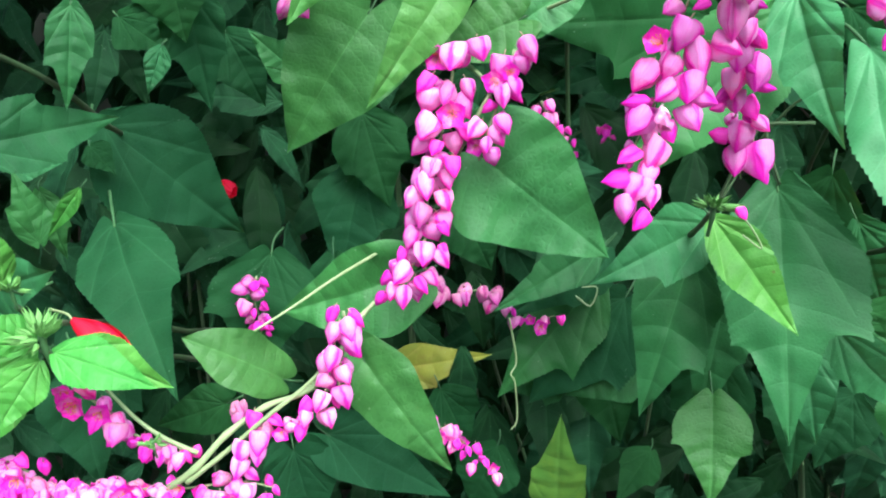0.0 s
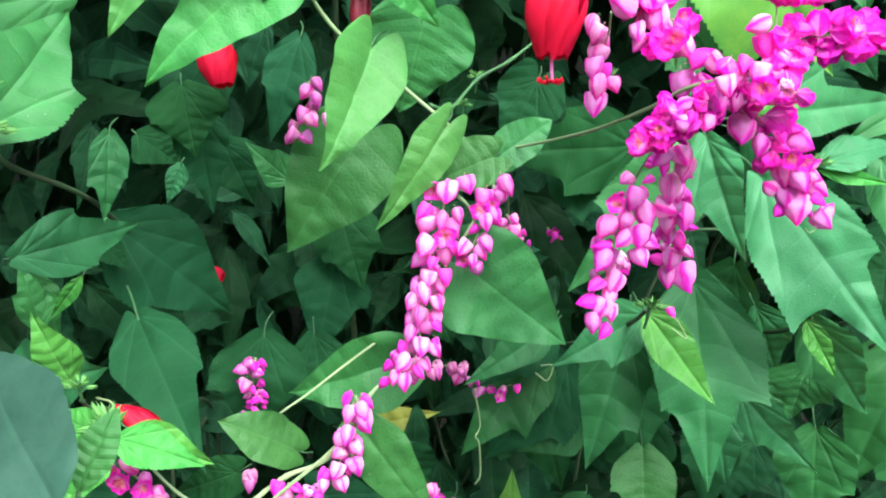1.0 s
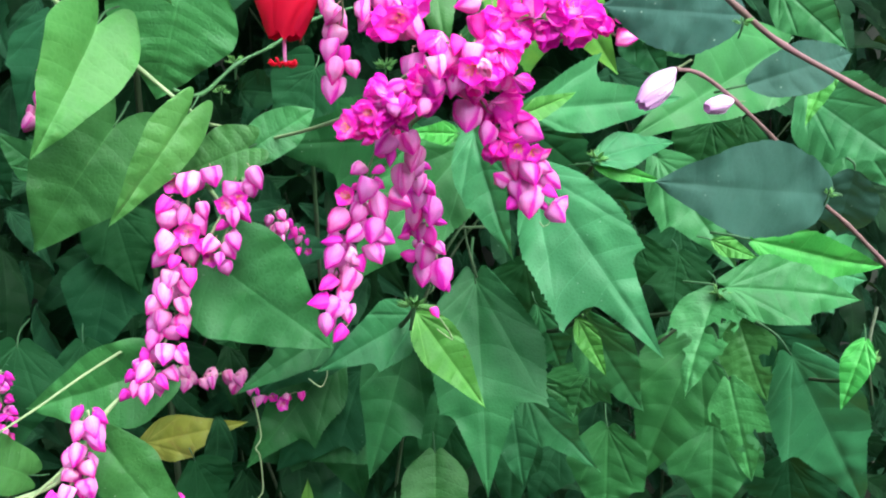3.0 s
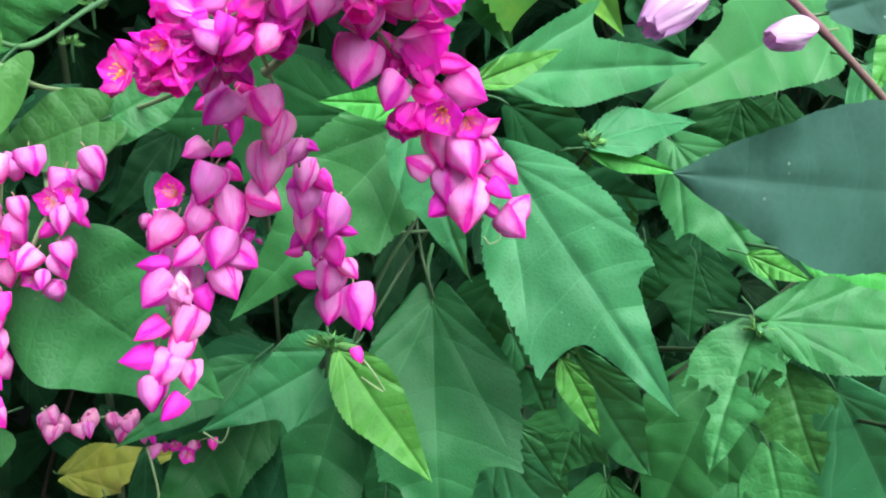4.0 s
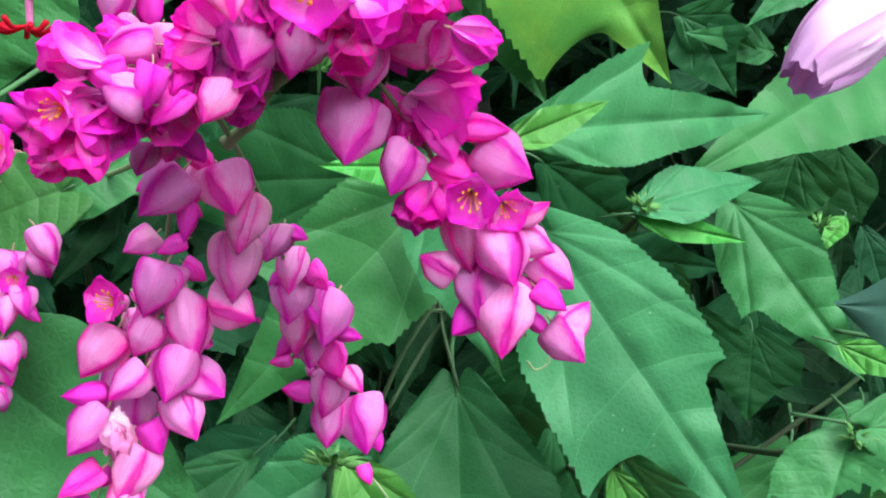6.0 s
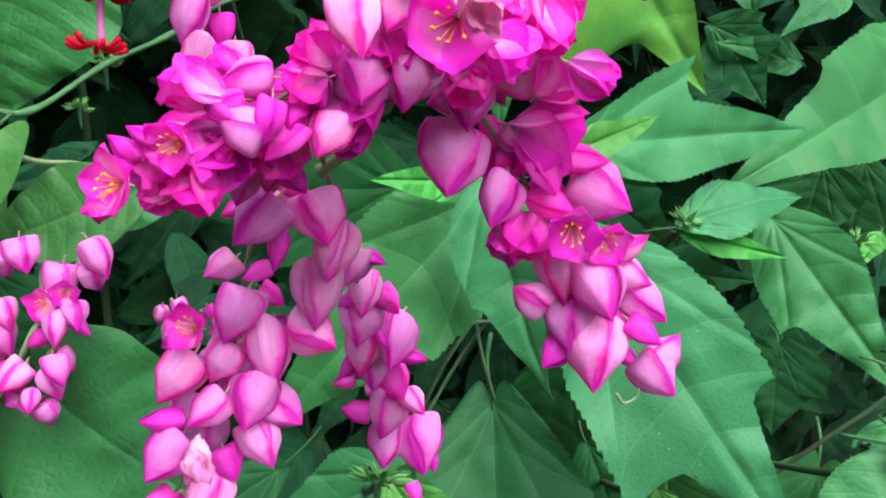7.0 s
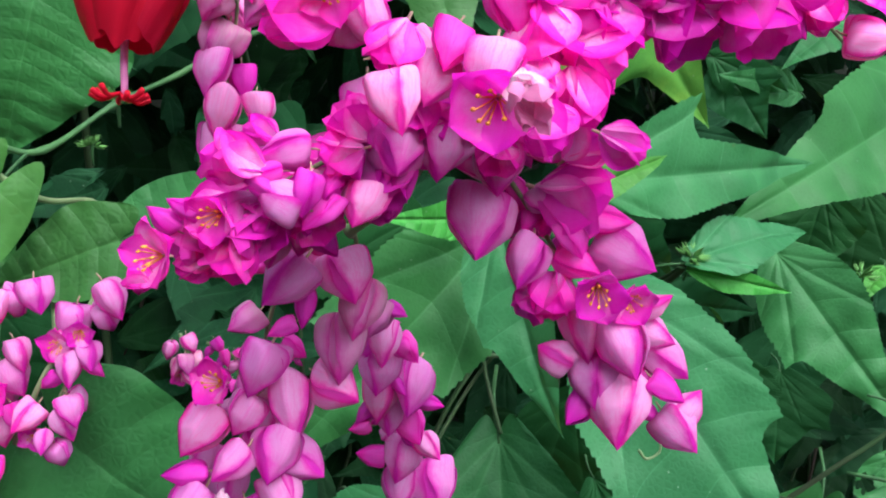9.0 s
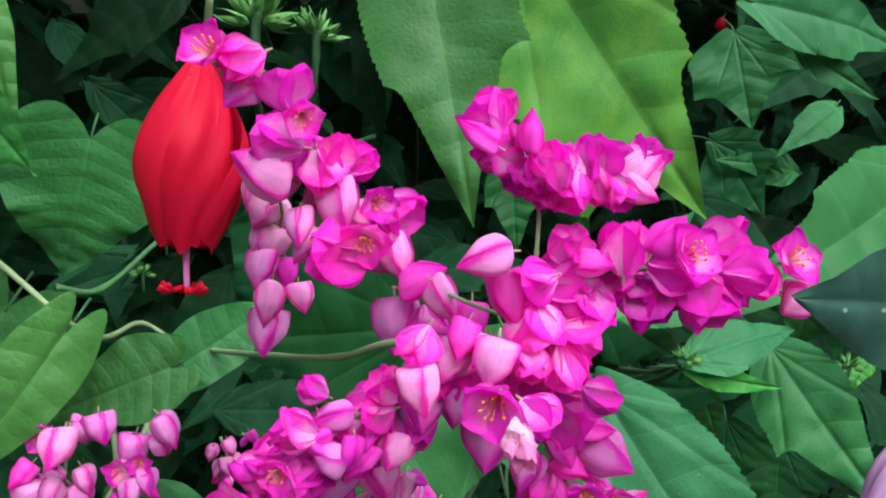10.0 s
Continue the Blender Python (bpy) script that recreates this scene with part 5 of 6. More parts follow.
tube("stem", [(0.4800, 0.7500, -0.0100), (0.4442, 0.8500, 0.5000), (0.3725, 0.8000, 0.9569), (0.3158, 0.5150, 1.1269), (0.3008, 0.3850, 1.1869), (0.3008, 0.3550, 1.2069)], 0.0024, 0.0012, WOOD, shrub_c, 8, 7, 0.2)
tube("stem", [(0.2000, 0.7500, -0.0100), (0.1729, 0.8500, 0.5000), (0.1188, 0.8000, 1.1481), (0.0796, 0.5700, 1.3181), (0.0646, 0.4400, 1.3781), (0.0646, 0.4100, 1.3981)], 0.0024, 0.0012, WOOD, shrub_c, 8, 7, 0.2)
tube("stem", [(0.5500, 0.7500, -0.0100), (0.5379, 0.8500, 0.5000), (0.5138, 0.8000, 0.8669), (0.5046, 0.5900, 1.0369), (0.4896, 0.4600, 1.0969), (0.4896, 0.4300, 1.1169)], 0.0024, 0.0012, WOOD, shrub_c, 8, 7, 0.2)
tube("stem", [(0.1407, 0.4500, 1.1535), (0.1551, 0.4400, 1.2064), (0.1723, 0.4400, 1.2371), (0.1781, 0.4300, 1.2590)], 0.0011, 0.0009, WOOD, shrub_b, 8)
tube("stem", [(0.2058, 0.4700, 1.2206), (0.1793, 0.4700, 1.2202), (0.1587, 0.4700, 1.2187)], 0.0011, 0.0009, WOOD, shrub_b, 8)
tube("stem", [(0.1573, 0.4700, 1.1742), (0.1767, 0.4800, 1.2032), (0.1895, 0.4700, 1.2275), (0.1994, 0.4600, 1.2403)], 0.0009, 0.0007, WOOD, shrub_b, 8)
tube("stem", [(0.1864, 0.4600, 1.1879), (0.1811, 0.4700, 1.2090), (0.1782, 0.4800, 1.2331)], 0.0009, 0.0008, WOOD, shrub_b, 8)
tube("stem", [(0.3502, 0.5000, 1.1173), (0.3735, 0.4800, 1.1547), (0.3869, 0.4700, 1.1739), (0.3988, 0.4600, 1.1953)], 0.0014, 0.0011, WOOD, shrub_c, 8)
tube("stem", [(0.2504, 0.5000, 1.2480), (0.2625, 0.4800, 1.2532), (0.2616, 0.4500, 1.2702)], 0.0011, 0.001, WOOD, shrub_c, 8)
tube("stem", [(0.4947, 0.4400, 1.1644), (0.4758, 0.4200, 1.1388), (0.4983, 0.4300, 1.0900)], 0.0014, 0.0012, WOOD, shrub_c, 8)
tube("stem", [(-0.7500, 0.2000, -0.0100), (-0.6600, 0.1600, 0.8000), (-0.5000, 0.1000, 1.3600), (-0.2274, 0.0700, 1.3243), (-0.1874, 0.0620, 1.3066), (-0.1621, 0.0600, 1.2947), (-0.1447, 0.0580, 1.2879), (-0.1277, 0.0580, 1.2783), (-0.1149, 0.0600, 1.2709), (-0.0983, 0.0600, 1.2620), (-0.0693, 0.0600, 1.2451), (-0.0435, 0.0600, 1.2220)], 0.001, 0.0008, PINK_STEM, branch, 8, 8, 0.3)
tube("stem", [(0.8500, 0.3000, -0.0100), (0.7000, 0.2700, 0.8000), (0.5500, 0.2600, 1.1500), (0.3741, 0.2450, 1.2070), (0.2922, 0.2270, 1.2625), (0.2649, 0.2220, 1.2811), (0.2469, 0.2190, 1.2924), (0.2259, 0.2160, 1.3112), (0.1990, 0.2130, 1.3296), (0.1827, 0.2110, 1.3383), (0.1722, 0.2100, 1.3398)], 0.0011, 0.0007, PINK_STEM, branch_b, 8, 8, 0.3)
tube("stem", [(0.8500, 0.3000, -0.0100), (0.7500, 0.3000, 0.8000), (0.6200, 0.2900, 1.2000), (0.2998, 0.2100, 1.3153), (0.2366, 0.2000, 1.3379), (0.2029, 0.1950, 1.3498), (0.1809, 0.1900, 1.3602), (0.1575, 0.1850, 1.3734), (0.1252, 0.1700, 1.3920), (0.0715, 0.1200, 1.4109)], 0.0011, 0.0009, PINK_STEM, branch_b, 8, 8, 0.3)
shoot_tip(branch, (-0.1447, 0.0560, 1.2900), 0.006, 21, 9)
shoot_tip(branch, (-0.1265, 0.0560, 1.2787), 0.006, 22, 9)
shoot_tip(branch, (-0.1057, 0.0720, 1.2654), 0.006, 23, 9)
shoot_tip(branch_b, (0.2450, 0.2120, 1.2953), 0.005, 24, 9)
shoot_tip(branch_b, (0.1829, 0.1900, 1.3557), 0.005, 25, 9)

# red flowers
hanging_flower((0.0513, 0.3450, 1.3895), (0.0484, 0.3370, 1.3399), 0.0258, 1, "large closed red hibiscus flower hanging beside pink sprays")
hanging_flower((-0.1379, 0.5000, 1.3505), (-0.1290, 0.4880, 1.3120), 0.0230, 2, "red hibiscus flower half hidden under vine leaves", column=False)
hanging_flower((-0.2207, 0.3700, 1.1139), (-0.2459, 0.3700, 1.0835), 0.0231, 3, "red hibiscus flower drooping among young leaves")
hanging_flower((-0.1704, 0.6200, 1.1478), (-0.1542, 0.6130, 1.1452), 0.0134, 4, "small far red hibiscus flower in the shade", column=False)
hanging_flower((-0.0814, 0.4200, 1.4030), (-0.0760, 0.4100, 1.3811), 0.0156, 5, "red hibiscus flower above the vine leaves", column=False)
hanging_flower((0.4524, 0.8000, 1.4589), (0.4513, 0.8000, 1.4470), 0.0107, 6, "tiny far red hibiscus flower in the shade", column=False)
hanging_flower((-0.0428, 0.4200, 1.3780), (-0.0426, 0.4100, 1.3474), 0.0107, 7, "dark red rolled hibiscus bud hanging behind the vine", material=DARK_RED, column=False, group="dark flowers")
hanging_flower((-0.1879, 0.4000, 1.1324), (-0.1586, 0.3950, 1.1128), 0.0149, 8, "red hibiscus flower drooping behind young leaves", column=False)
hanging_flower((0.1718, 0.2100, 1.3398), (0.1592, 0.2072, 1.3270), 0.0092, 11, "pale pink half-open flower on a reddish branch", material=PALE, column=False, name="pink_flower", group="pale flowers")
hanging_flower((0.1986, 0.2130, 1.3296), (0.1868, 0.2110, 1.3266), 0.0061, 12, "small pale pink bud on a reddish branch", material=PALE, column=False, name="pink_flower", group="pale flowers")
hanging_flower((-0.1887, 0.0800, 1.3177), (-0.1812, 0.0800, 1.3092), 0.0081, 13, "pale pink flower beside blue-green leaves", material=PALE, column=False, name="pink_flower", group="pale flowers")

# sprays in front, bud by bud
spray = flower_spray([(0.0912, 0.2520, 1.3203), (0.0862, 0.2700, 1.3115), (0.0818, 0.2880, 1.2922), (0.0791, 0.2950, 1.2744), (0.0750, 0.2960, 1.2571), (0.0672, 0.2980, 1.2361), (0.0637, 0.3000, 1.2245)], "dense spray of pink heart-shaped buds hanging in two tails")
bud(spray, "spent", (0.0730, 0.2810, 1.2530), (0.1, -0.5, -0.85), 0.0125)
bud(spray, "pink", (0.0852, 0.2672, 1.3113), (-0.1572, -0.5979, -0.7860), 0.0074)
bud(spray, "pink", (0.0830, 0.2732, 1.3028), (-0.7015, -0.2715, -0.6589), 0.0117)
bud(spray, "pink", (0.0938, 0.2759, 1.3028), (0.2737, -0.6198, -0.7355), 0.0109)
bud(spray, "dull", (0.0970, 0.2785, 1.2962), (-0.2010, -0.3728, -0.9059), 0.0119)
bud(spray, "deep", (0.0867, 0.2766, 1.2969), (-0.1251, -0.4278, -0.8952), 0.0080)
bud(spray, "deep", (0.0834, 0.2860, 1.2900), (-0.9135, -0.0294, -0.4057), 0.0064)
bud(spray, "dull", (0.0952, 0.2890, 1.2855), (-0.0450, -0.2742, -0.9606), 0.0150)
bud(spray, "pink", (0.0800, 0.2908, 1.2803), (-0.3255, -0.1632, -0.9314), 0.0125)
bud(spray, "pink", (0.0946, 0.2917, 1.2754), (0.6873, -0.6470, -0.3303), 0.0119)
bud(spray, "open", (0.0716, 0.2888, 1.2780), (-0.6619, -0.6741, 0.3278), 0.0107)
bud(spray, "pink", (0.0858, 0.2921, 1.2718), (0.0623, -0.5991, -0.7982), 0.0155)
bud(spray, "pink", (0.0770, 0.2943, 1.2693), (-0.5149, -0.1775, -0.8387), 0.0098)
bud(spray, "pink", (0.0683, 0.2948, 1.2661), (-0.5749, -0.2882, -0.7658), 0.0128)
bud(spray, "pink", (0.0745, 0.2881, 1.2616), (-0.6999, -0.3853, -0.6014), 0.0099)
bud(spray, "pink", (0.0826, 0.2897, 1.2626), (-0.2626, -0.5767, -0.7736), 0.0124)
bud(spray, "deep", (0.0658, 0.2919, 1.2578), (-0.9953, -0.0814, -0.0516), 0.0096)
bud(spray, "pink", (0.0885, 0.2934, 1.2592), (0.7196, -0.6486, -0.2481), 0.0124)
bud(spray, "pink", (0.0665, 0.2900, 1.2509), (-0.5715, -0.4349, -0.6959), 0.0122)
bud(spray, "dull", (0.0718, 0.2946, 1.2453), (-0.0171, -0.4031, -0.9150), 0.0094)
bud(spray, "deep", (0.0786, 0.2935, 1.2475), (0.4429, -0.3012, -0.8445), 0.0082)
bud(spray, "pink", (0.0846, 0.2914, 1.2527), (0.3393, -0.4648, -0.8178), 0.0112)
bud(spray, "pink", (0.0736, 0.2932, 1.2397), (-0.4243, -0.4081, -0.8084), 0.0134)
bud(spray, "deep", (0.0643, 0.2907, 1.2395), (-0.8115, -0.3854, -0.4393), 0.0102)
bud(spray, "pink", (0.0808, 0.2673, 1.3089), (-0.2544, -0.5084, -0.8227), 0.0065)
bud(spray, "pink", (0.0738, 0.3040, 1.2485), (-0.0296, -0.4210, -0.9066), 0.0112)
bud(spray, "pink", (0.0795, 0.3060, 1.2606), (-0.2332, -0.5419, -0.8075), 0.0113)
bud(spray, "pink", (0.0885, 0.2846, 1.3026), (-0.1852, -0.3607, -0.9141), 0.0086)
bud(spray, "deep", (0.0886, 0.2652, 1.3113), (0.6432, -0.4537, -0.6168), 0.0072)
bud(spray, "pink", (0.0690, 0.3060, 1.2530), (-0.2747, -0.5134, -0.8130), 0.0113)
bud(spray, "pink", (0.0720, 0.2928, 1.2323), (-0.2765, -0.3959, -0.8757), 0.0101)
bud(spray, "deep", (0.0610, 0.2919, 1.2309), (-0.9790, -0.0777, -0.1886), 0.0108)
bud(spray, "pink", (0.0677, 0.2904, 1.2276), (-0.4378, -0.1829, -0.8803), 0.0124)
bud(spray, "pink", (0.0643, 0.2912, 1.2208), (-0.0470, -0.2780, -0.9594), 0.0114)
bud(spray, "deep", (0.0701, 0.2895, 1.2162), (-0.5992, -0.4281, -0.6765), 0.0096)
bud(spray, "pink", (0.0744, 0.2958, 1.2238), (0.0559, -0.4819, -0.8744), 0.0092)
fill_spray(spray, [(0.0867, 0.2770, 1.3107), (0.0820, 0.2950, 1.2906), (0.0793, 0.3030, 1.2718), (0.0749, 0.3050, 1.2533), (0.0667, 0.3070, 1.2312)], 16, 0.0085, 0.0055, 61, opens=0.05, hang=0.4, dull=0.1, deep=0.6)
spray = flower_spray([(0.0917, 0.2560, 1.3184), (0.0980, 0.2850, 1.3029), (0.1045, 0.3000, 1.2840), (0.1108, 0.3200, 1.2608), (0.1202, 0.3400, 1.2344), (0.1273, 0.3500, 1.2159)], "slim spray of pink buds hanging over green leaves")
bud(spray, "pink", (0.1068, 0.3093, 1.2790), (-0.1572, -0.5979, -0.7860), 0.0114)
bud(spray, "deep", (0.1071, 0.3000, 1.2895), (0.7720, -0.5354, -0.3426), 0.0059)
bud(spray, "deep", (0.1132, 0.3126, 1.2769), (0.5384, -0.6375, -0.5511), 0.0080)
bud(spray, "pink", (0.1075, 0.3154, 1.2706), (-0.0083, -0.3248, -0.9457), 0.0117)
bud(spray, "pink", (0.1173, 0.3224, 1.2635), (-0.2416, -0.5877, -0.7722), 0.0155)
bud(spray, "pink", (0.1094, 0.3242, 1.2608), (-0.0533, -0.2943, -0.9542), 0.0133)
bud(spray, "deep", (0.1216, 0.3245, 1.2584), (0.8140, -0.5788, -0.0491), 0.0078)
bud(spray, "pink", (0.1130, 0.3310, 1.2524), (-0.0594, -0.4315, -0.9002), 0.0098)
bud(spray, "deep", (0.1190, 0.3307, 1.2501), (0.4857, -0.4249, -0.7639), 0.0107)
bud(spray, "pink", (0.1187, 0.3376, 1.2379), (-0.1757, -0.2586, -0.9499), 0.0142)
bud(spray, "deep", (0.1106, 0.3390, 1.2375), (-0.9823, -0.1369, 0.1278), 0.0091)
bud(spray, "pink", (0.1241, 0.3315, 1.2435), (0.5610, -0.6655, -0.4923), 0.0094)
bud(spray, "pink", (0.1196, 0.3429, 1.2264), (-0.1255, -0.5238, -0.8426), 0.0139)
bud(spray, "pink", (0.1281, 0.3430, 1.2262), (0.0347, -0.5888, -0.8075), 0.0177)
bud(spray, "dull", (0.1030, 0.2998, 1.2876), (-0.3711, -0.5232, -0.7672), 0.0092)
bud(spray, "deep", (0.1134, 0.3258, 1.2675), (-0.1167, -0.5078, -0.8536), 0.0118)
bud(spray, "deep", (0.1069, 0.3289, 1.2547), (-0.6714, -0.1437, -0.7270), 0.0088)
bud(spray, "deep", (0.1329, 0.3464, 1.2192), (0.1806, -0.6205, -0.7632), 0.0075)
bud(spray, "deep", (0.1057, 0.3293, 1.2501), (-0.9641, 0.0675, -0.2569), 0.0062)
fill_spray(spray, [(0.1054, 0.3060, 1.2824), (0.1119, 0.3260, 1.2587), (0.1214, 0.3460, 1.2317)], 8, 0.0085, 0.0055, 62, opens=0.05, hang=0.4, dull=0.1, deep=0.6)
bud(spray, "deep", (0.1339, 0.3673, 1.1976), (0.4, -0.6, -0.7), 0.0075)
spray = flower_spray([(0.1103, 0.2580, 1.3312), (0.1185, 0.2620, 1.3239), (0.1286, 0.2650, 1.3121), (0.1378, 0.2660, 1.2984), (0.1451, 0.2660, 1.2838), (0.1508, 0.2660, 1.2750)], "dense spray of pink buds and open flowers pointing outward")
bud(spray, "pink", (0.1145, 0.2651, 1.3152), (-0.2336, -0.5792, -0.7810), 0.0138)
bud(spray, "pink", (0.1232, 0.2644, 1.3086), (-0.3511, -0.3959, -0.8485), 0.0101)
bud(spray, "pink", (0.1248, 0.2670, 1.3309), (-0.9162, -0.2490, -0.3139), 0.0134)
bud(spray, "half", (0.1322, 0.2646, 1.3194), (0.9193, -0.3561, -0.1674), 0.0139)
bud(spray, "pink", (0.1421, 0.2670, 1.3104), (0.6663, -0.6847, -0.2955), 0.0133)
bud(spray, "deep", (0.1382, 0.2668, 1.3157), (0.9479, -0.3139, -0.0536), 0.0094)
bud(spray, "half", (0.1287, 0.2651, 1.3018), (-0.2536, -0.5136, -0.8197), 0.0093)
bud(spray, "half", (0.1264, 0.2683, 1.2996), (-0.6683, -0.2459, -0.7021), 0.0081)
bud(spray, "deep", (0.1330, 0.2661, 1.3082), (0.8270, -0.4138, -0.3806), 0.0097)
bud(spray, "open", (0.1346, 0.2590, 1.3051), (-0.2642, -0.9136, -0.3092), 0.0116)
bud(spray, "open", (0.1414, 0.2610, 1.3030), (0.0729, -0.9714, -0.2259), 0.0098)
bud(spray, "pink", (0.1361, 0.2676, 1.2959), (0.1646, -0.3526, -0.9212), 0.0131)
bud(spray, "pink", (0.1422, 0.2625, 1.2937), (0.1950, -0.6349, -0.7476), 0.0123)
bud(spray, "pink", (0.1484, 0.2648, 1.2958), (0.8073, -0.5549, -0.2007), 0.0088)
bud(spray, "pink", (0.1395, 0.2677, 1.2859), (-0.0890, -0.5005, -0.8612), 0.0113)
bud(spray, "pink", (0.1318, 0.2687, 1.2901), (-0.8722, -0.1193, 0.4744), 0.0083)
bud(spray, "pink", (0.1443, 0.2657, 1.2806), (-0.1405, -0.5919, -0.7937), 0.0139)
bud(spray, "deep", (0.1488, 0.2681, 1.2848), (0.0601, -0.5803, -0.8122), 0.0083)
bud(spray, "pink", (0.1536, 0.2677, 1.2893), (0.6730, -0.3872, -0.6302), 0.0100)
bud(spray, "deep", (0.1520, 0.2635, 1.2857), (0.7616, -0.4803, -0.4350), 0.0078)
bud(spray, "pink", (0.1474, 0.2631, 1.3013), (0.7221, -0.3431, 0.6007), 0.0072)
bud(spray, "pink", (0.1574, 0.2668, 1.2760), (0.5073, -0.6630, -0.5505), 0.0106)
bud(spray, "pink", (0.1589, 0.2675, 1.2800), (0.5358, -0.0290, 0.8439), 0.0083)
bud(spray, "half", (0.1313, 0.2629, 1.3300), (0.6898, -0.1265, 0.7128), 0.0091)
bud(spray, "pink", (0.1157, 0.2610, 1.3255), (-0.0304, -0.4008, -0.9157), 0.0105)
bud(spray, "deep", (0.1265, 0.2663, 1.3356), (0.6912, -0.4304, 0.5804), 0.0086)
bud(spray, "deep", (0.1235, 0.2730, 1.3188), (0.3087, -0.4554, -0.8350), 0.0082)
bud(spray, "half", (0.1294, 0.2710, 1.3153), (0.6077, -0.4542, -0.6515), 0.0085)
bud(spray, "deep", (0.1380, 0.2690, 1.2795), (-0.6312, -0.3913, -0.6697), 0.0082)
bud(spray, "deep", (0.1454, 0.2750, 1.2954), (0.2791, -0.6642, -0.6935), 0.0088)
bud(spray, "deep", (0.1528, 0.2710, 1.2777), (0.6651, -0.5255, -0.5305), 0.0071)
bud(spray, "deep", (0.1303, 0.2621, 1.3135), (0.3447, -0.4272, -0.8359), 0.0078)
bud(spray, "half", (0.1159, 0.2652, 1.3316), (0.2794, -0.4666, -0.8392), 0.0104)
bud(spray, "pink", (0.1434, 0.2730, 1.2860), (0.6416, -0.4875, -0.5922), 0.0090)
bud(spray, "deep", (0.1235, 0.2750, 1.3141), (-0.2693, -0.5785, -0.7700), 0.0082)
fill_spray(spray, [(0.1171, 0.2680, 1.3272), (0.1317, 0.2730, 1.3112), (0.1414, 0.2740, 1.2967), (0.1491, 0.2740, 1.2812)], 16, 0.0085, 0.0055, 63, opens=0.05, hang=0.4, dull=0.1, deep=0.6)
spray = flower_spray([(0.1217, 0.2460, 1.3468), (0.1124, 0.2480, 1.3377), (0.1005, 0.2500, 1.3318), (0.0863, 0.2500, 1.3245), (0.0724, 0.2480, 1.3172)], "arching spray of magenta flowers and buds over the hanging tails")
bud(spray, "open", (0.0642, 0.2470, 1.3121), (-0.6794, -0.7306, 0.0681), 0.0104)
bud(spray, "open", (0.0722, 0.2470, 1.3181), (-0.5650, -0.8097, -0.1589), 0.0090)
bud(spray, "deep", (0.0677, 0.2485, 1.3185), (-0.8874, 0.0317, 0.4599), 0.0050)
bud(spray, "half", (0.0736, 0.2520, 1.3106), (-0.3028, -0.2990, -0.9049), 0.0091)
bud(spray, "half", (0.0739, 0.2471, 1.3259), (-0.9365, -0.0752, 0.3424), 0.0084)
bud(spray, "pink", (0.0813, 0.2499, 1.3268), (-0.9806, -0.0907, -0.1741), 0.0082)
bud(spray, "pink", (0.0806, 0.2473, 1.3204), (-0.9241, -0.0124, 0.3820), 0.0079)
bud(spray, "half", (0.0884, 0.2509, 1.3265), (-0.9462, -0.0910, -0.3105), 0.0074)
bud(spray, "pink", (0.0927, 0.2511, 1.3197), (-0.3581, -0.5077, -0.7835), 0.0079)
bud(spray, "deep", (0.0866, 0.2501, 1.3186), (-0.5446, -0.4404, -0.7138), 0.0077)
bud(spray, "deep", (0.0957, 0.2523, 1.3285), (0.6069, -0.3483, -0.7144), 0.0076)
bud(spray, "pink", (0.1041, 0.2529, 1.3283), (0.0189, -0.2344, -0.9720), 0.0100)
bud(spray, "deep", (0.0979, 0.2518, 1.3239), (-0.3878, -0.2315, -0.8922), 0.0078)
bud(spray, "half", (0.0903, 0.2524, 1.3320), (-0.7865, -0.1078, 0.6081), 0.0080)
bud(spray, "half", (0.0992, 0.2507, 1.3326), (0.0213, -0.5941, -0.8041), 0.0082)
bud(spray, "deep", (0.1101, 0.2513, 1.3327), (0.6742, -0.6429, -0.3635), 0.0067)
bud(spray, "half", (0.1131, 0.2526, 1.3273), (-0.1675, -0.5028, -0.8480), 0.0076)
bud(spray, "half", (0.0699, 0.2492, 1.3151), (-0.8246, -0.1546, -0.5442), 0.0049)
bud(spray, "half", (0.0778, 0.2511, 1.3165), (-0.7357, -0.2998, -0.6074), 0.0060)
bud(spray, "half", (0.0833, 0.2529, 1.3166), (-0.3590, -0.3007, -0.8836), 0.0062)
bud(spray, "deep", (0.0772, 0.2476, 1.3228), (-0.8017, 0.1823, 0.5693), 0.0059)
bud(spray, "deep", (0.0869, 0.2600, 1.3221), (-0.6720, -0.0849, -0.7357), 0.0081)
bud(spray, "half", (0.0962, 0.2580, 1.3185), (0.0117, -0.4450, -0.8954), 0.0074)
bud(spray, "deep", (0.0910, 0.2527, 1.3258), (0.2873, -0.4879, -0.8242), 0.0067)
bud(spray, "half", (0.0776, 0.2600, 1.3288), (-0.8828, 0.1432, 0.4474), 0.0065)
bud(spray, "deep", (0.0650, 0.2506, 1.3166), (-0.7505, -0.0618, 0.6580), 0.0055)
bud(spray, "half", (0.0685, 0.2540, 1.3094), (-0.8985, -0.2249, -0.3770), 0.0062)
bud(spray, "half", (0.0618, 0.2466, 1.3094), (-0.8387, 0.2367, 0.4905), 0.0045)
fill_spray(spray, [(0.1210, 0.2540, 1.3356), (0.1023, 0.2580, 1.3287), (0.0873, 0.2580, 1.3210), (0.0726, 0.2560, 1.3133)], 34, 0.0105, 0.0070, 64, opens=0.08, hang=0.4, dull=0.0, deep=0.75, half=0.8, taper=0.0)
bud(spray, "spent", (0.1040, 0.2120, 1.3370), (0.0, -0.8, -0.5), 0.0105)
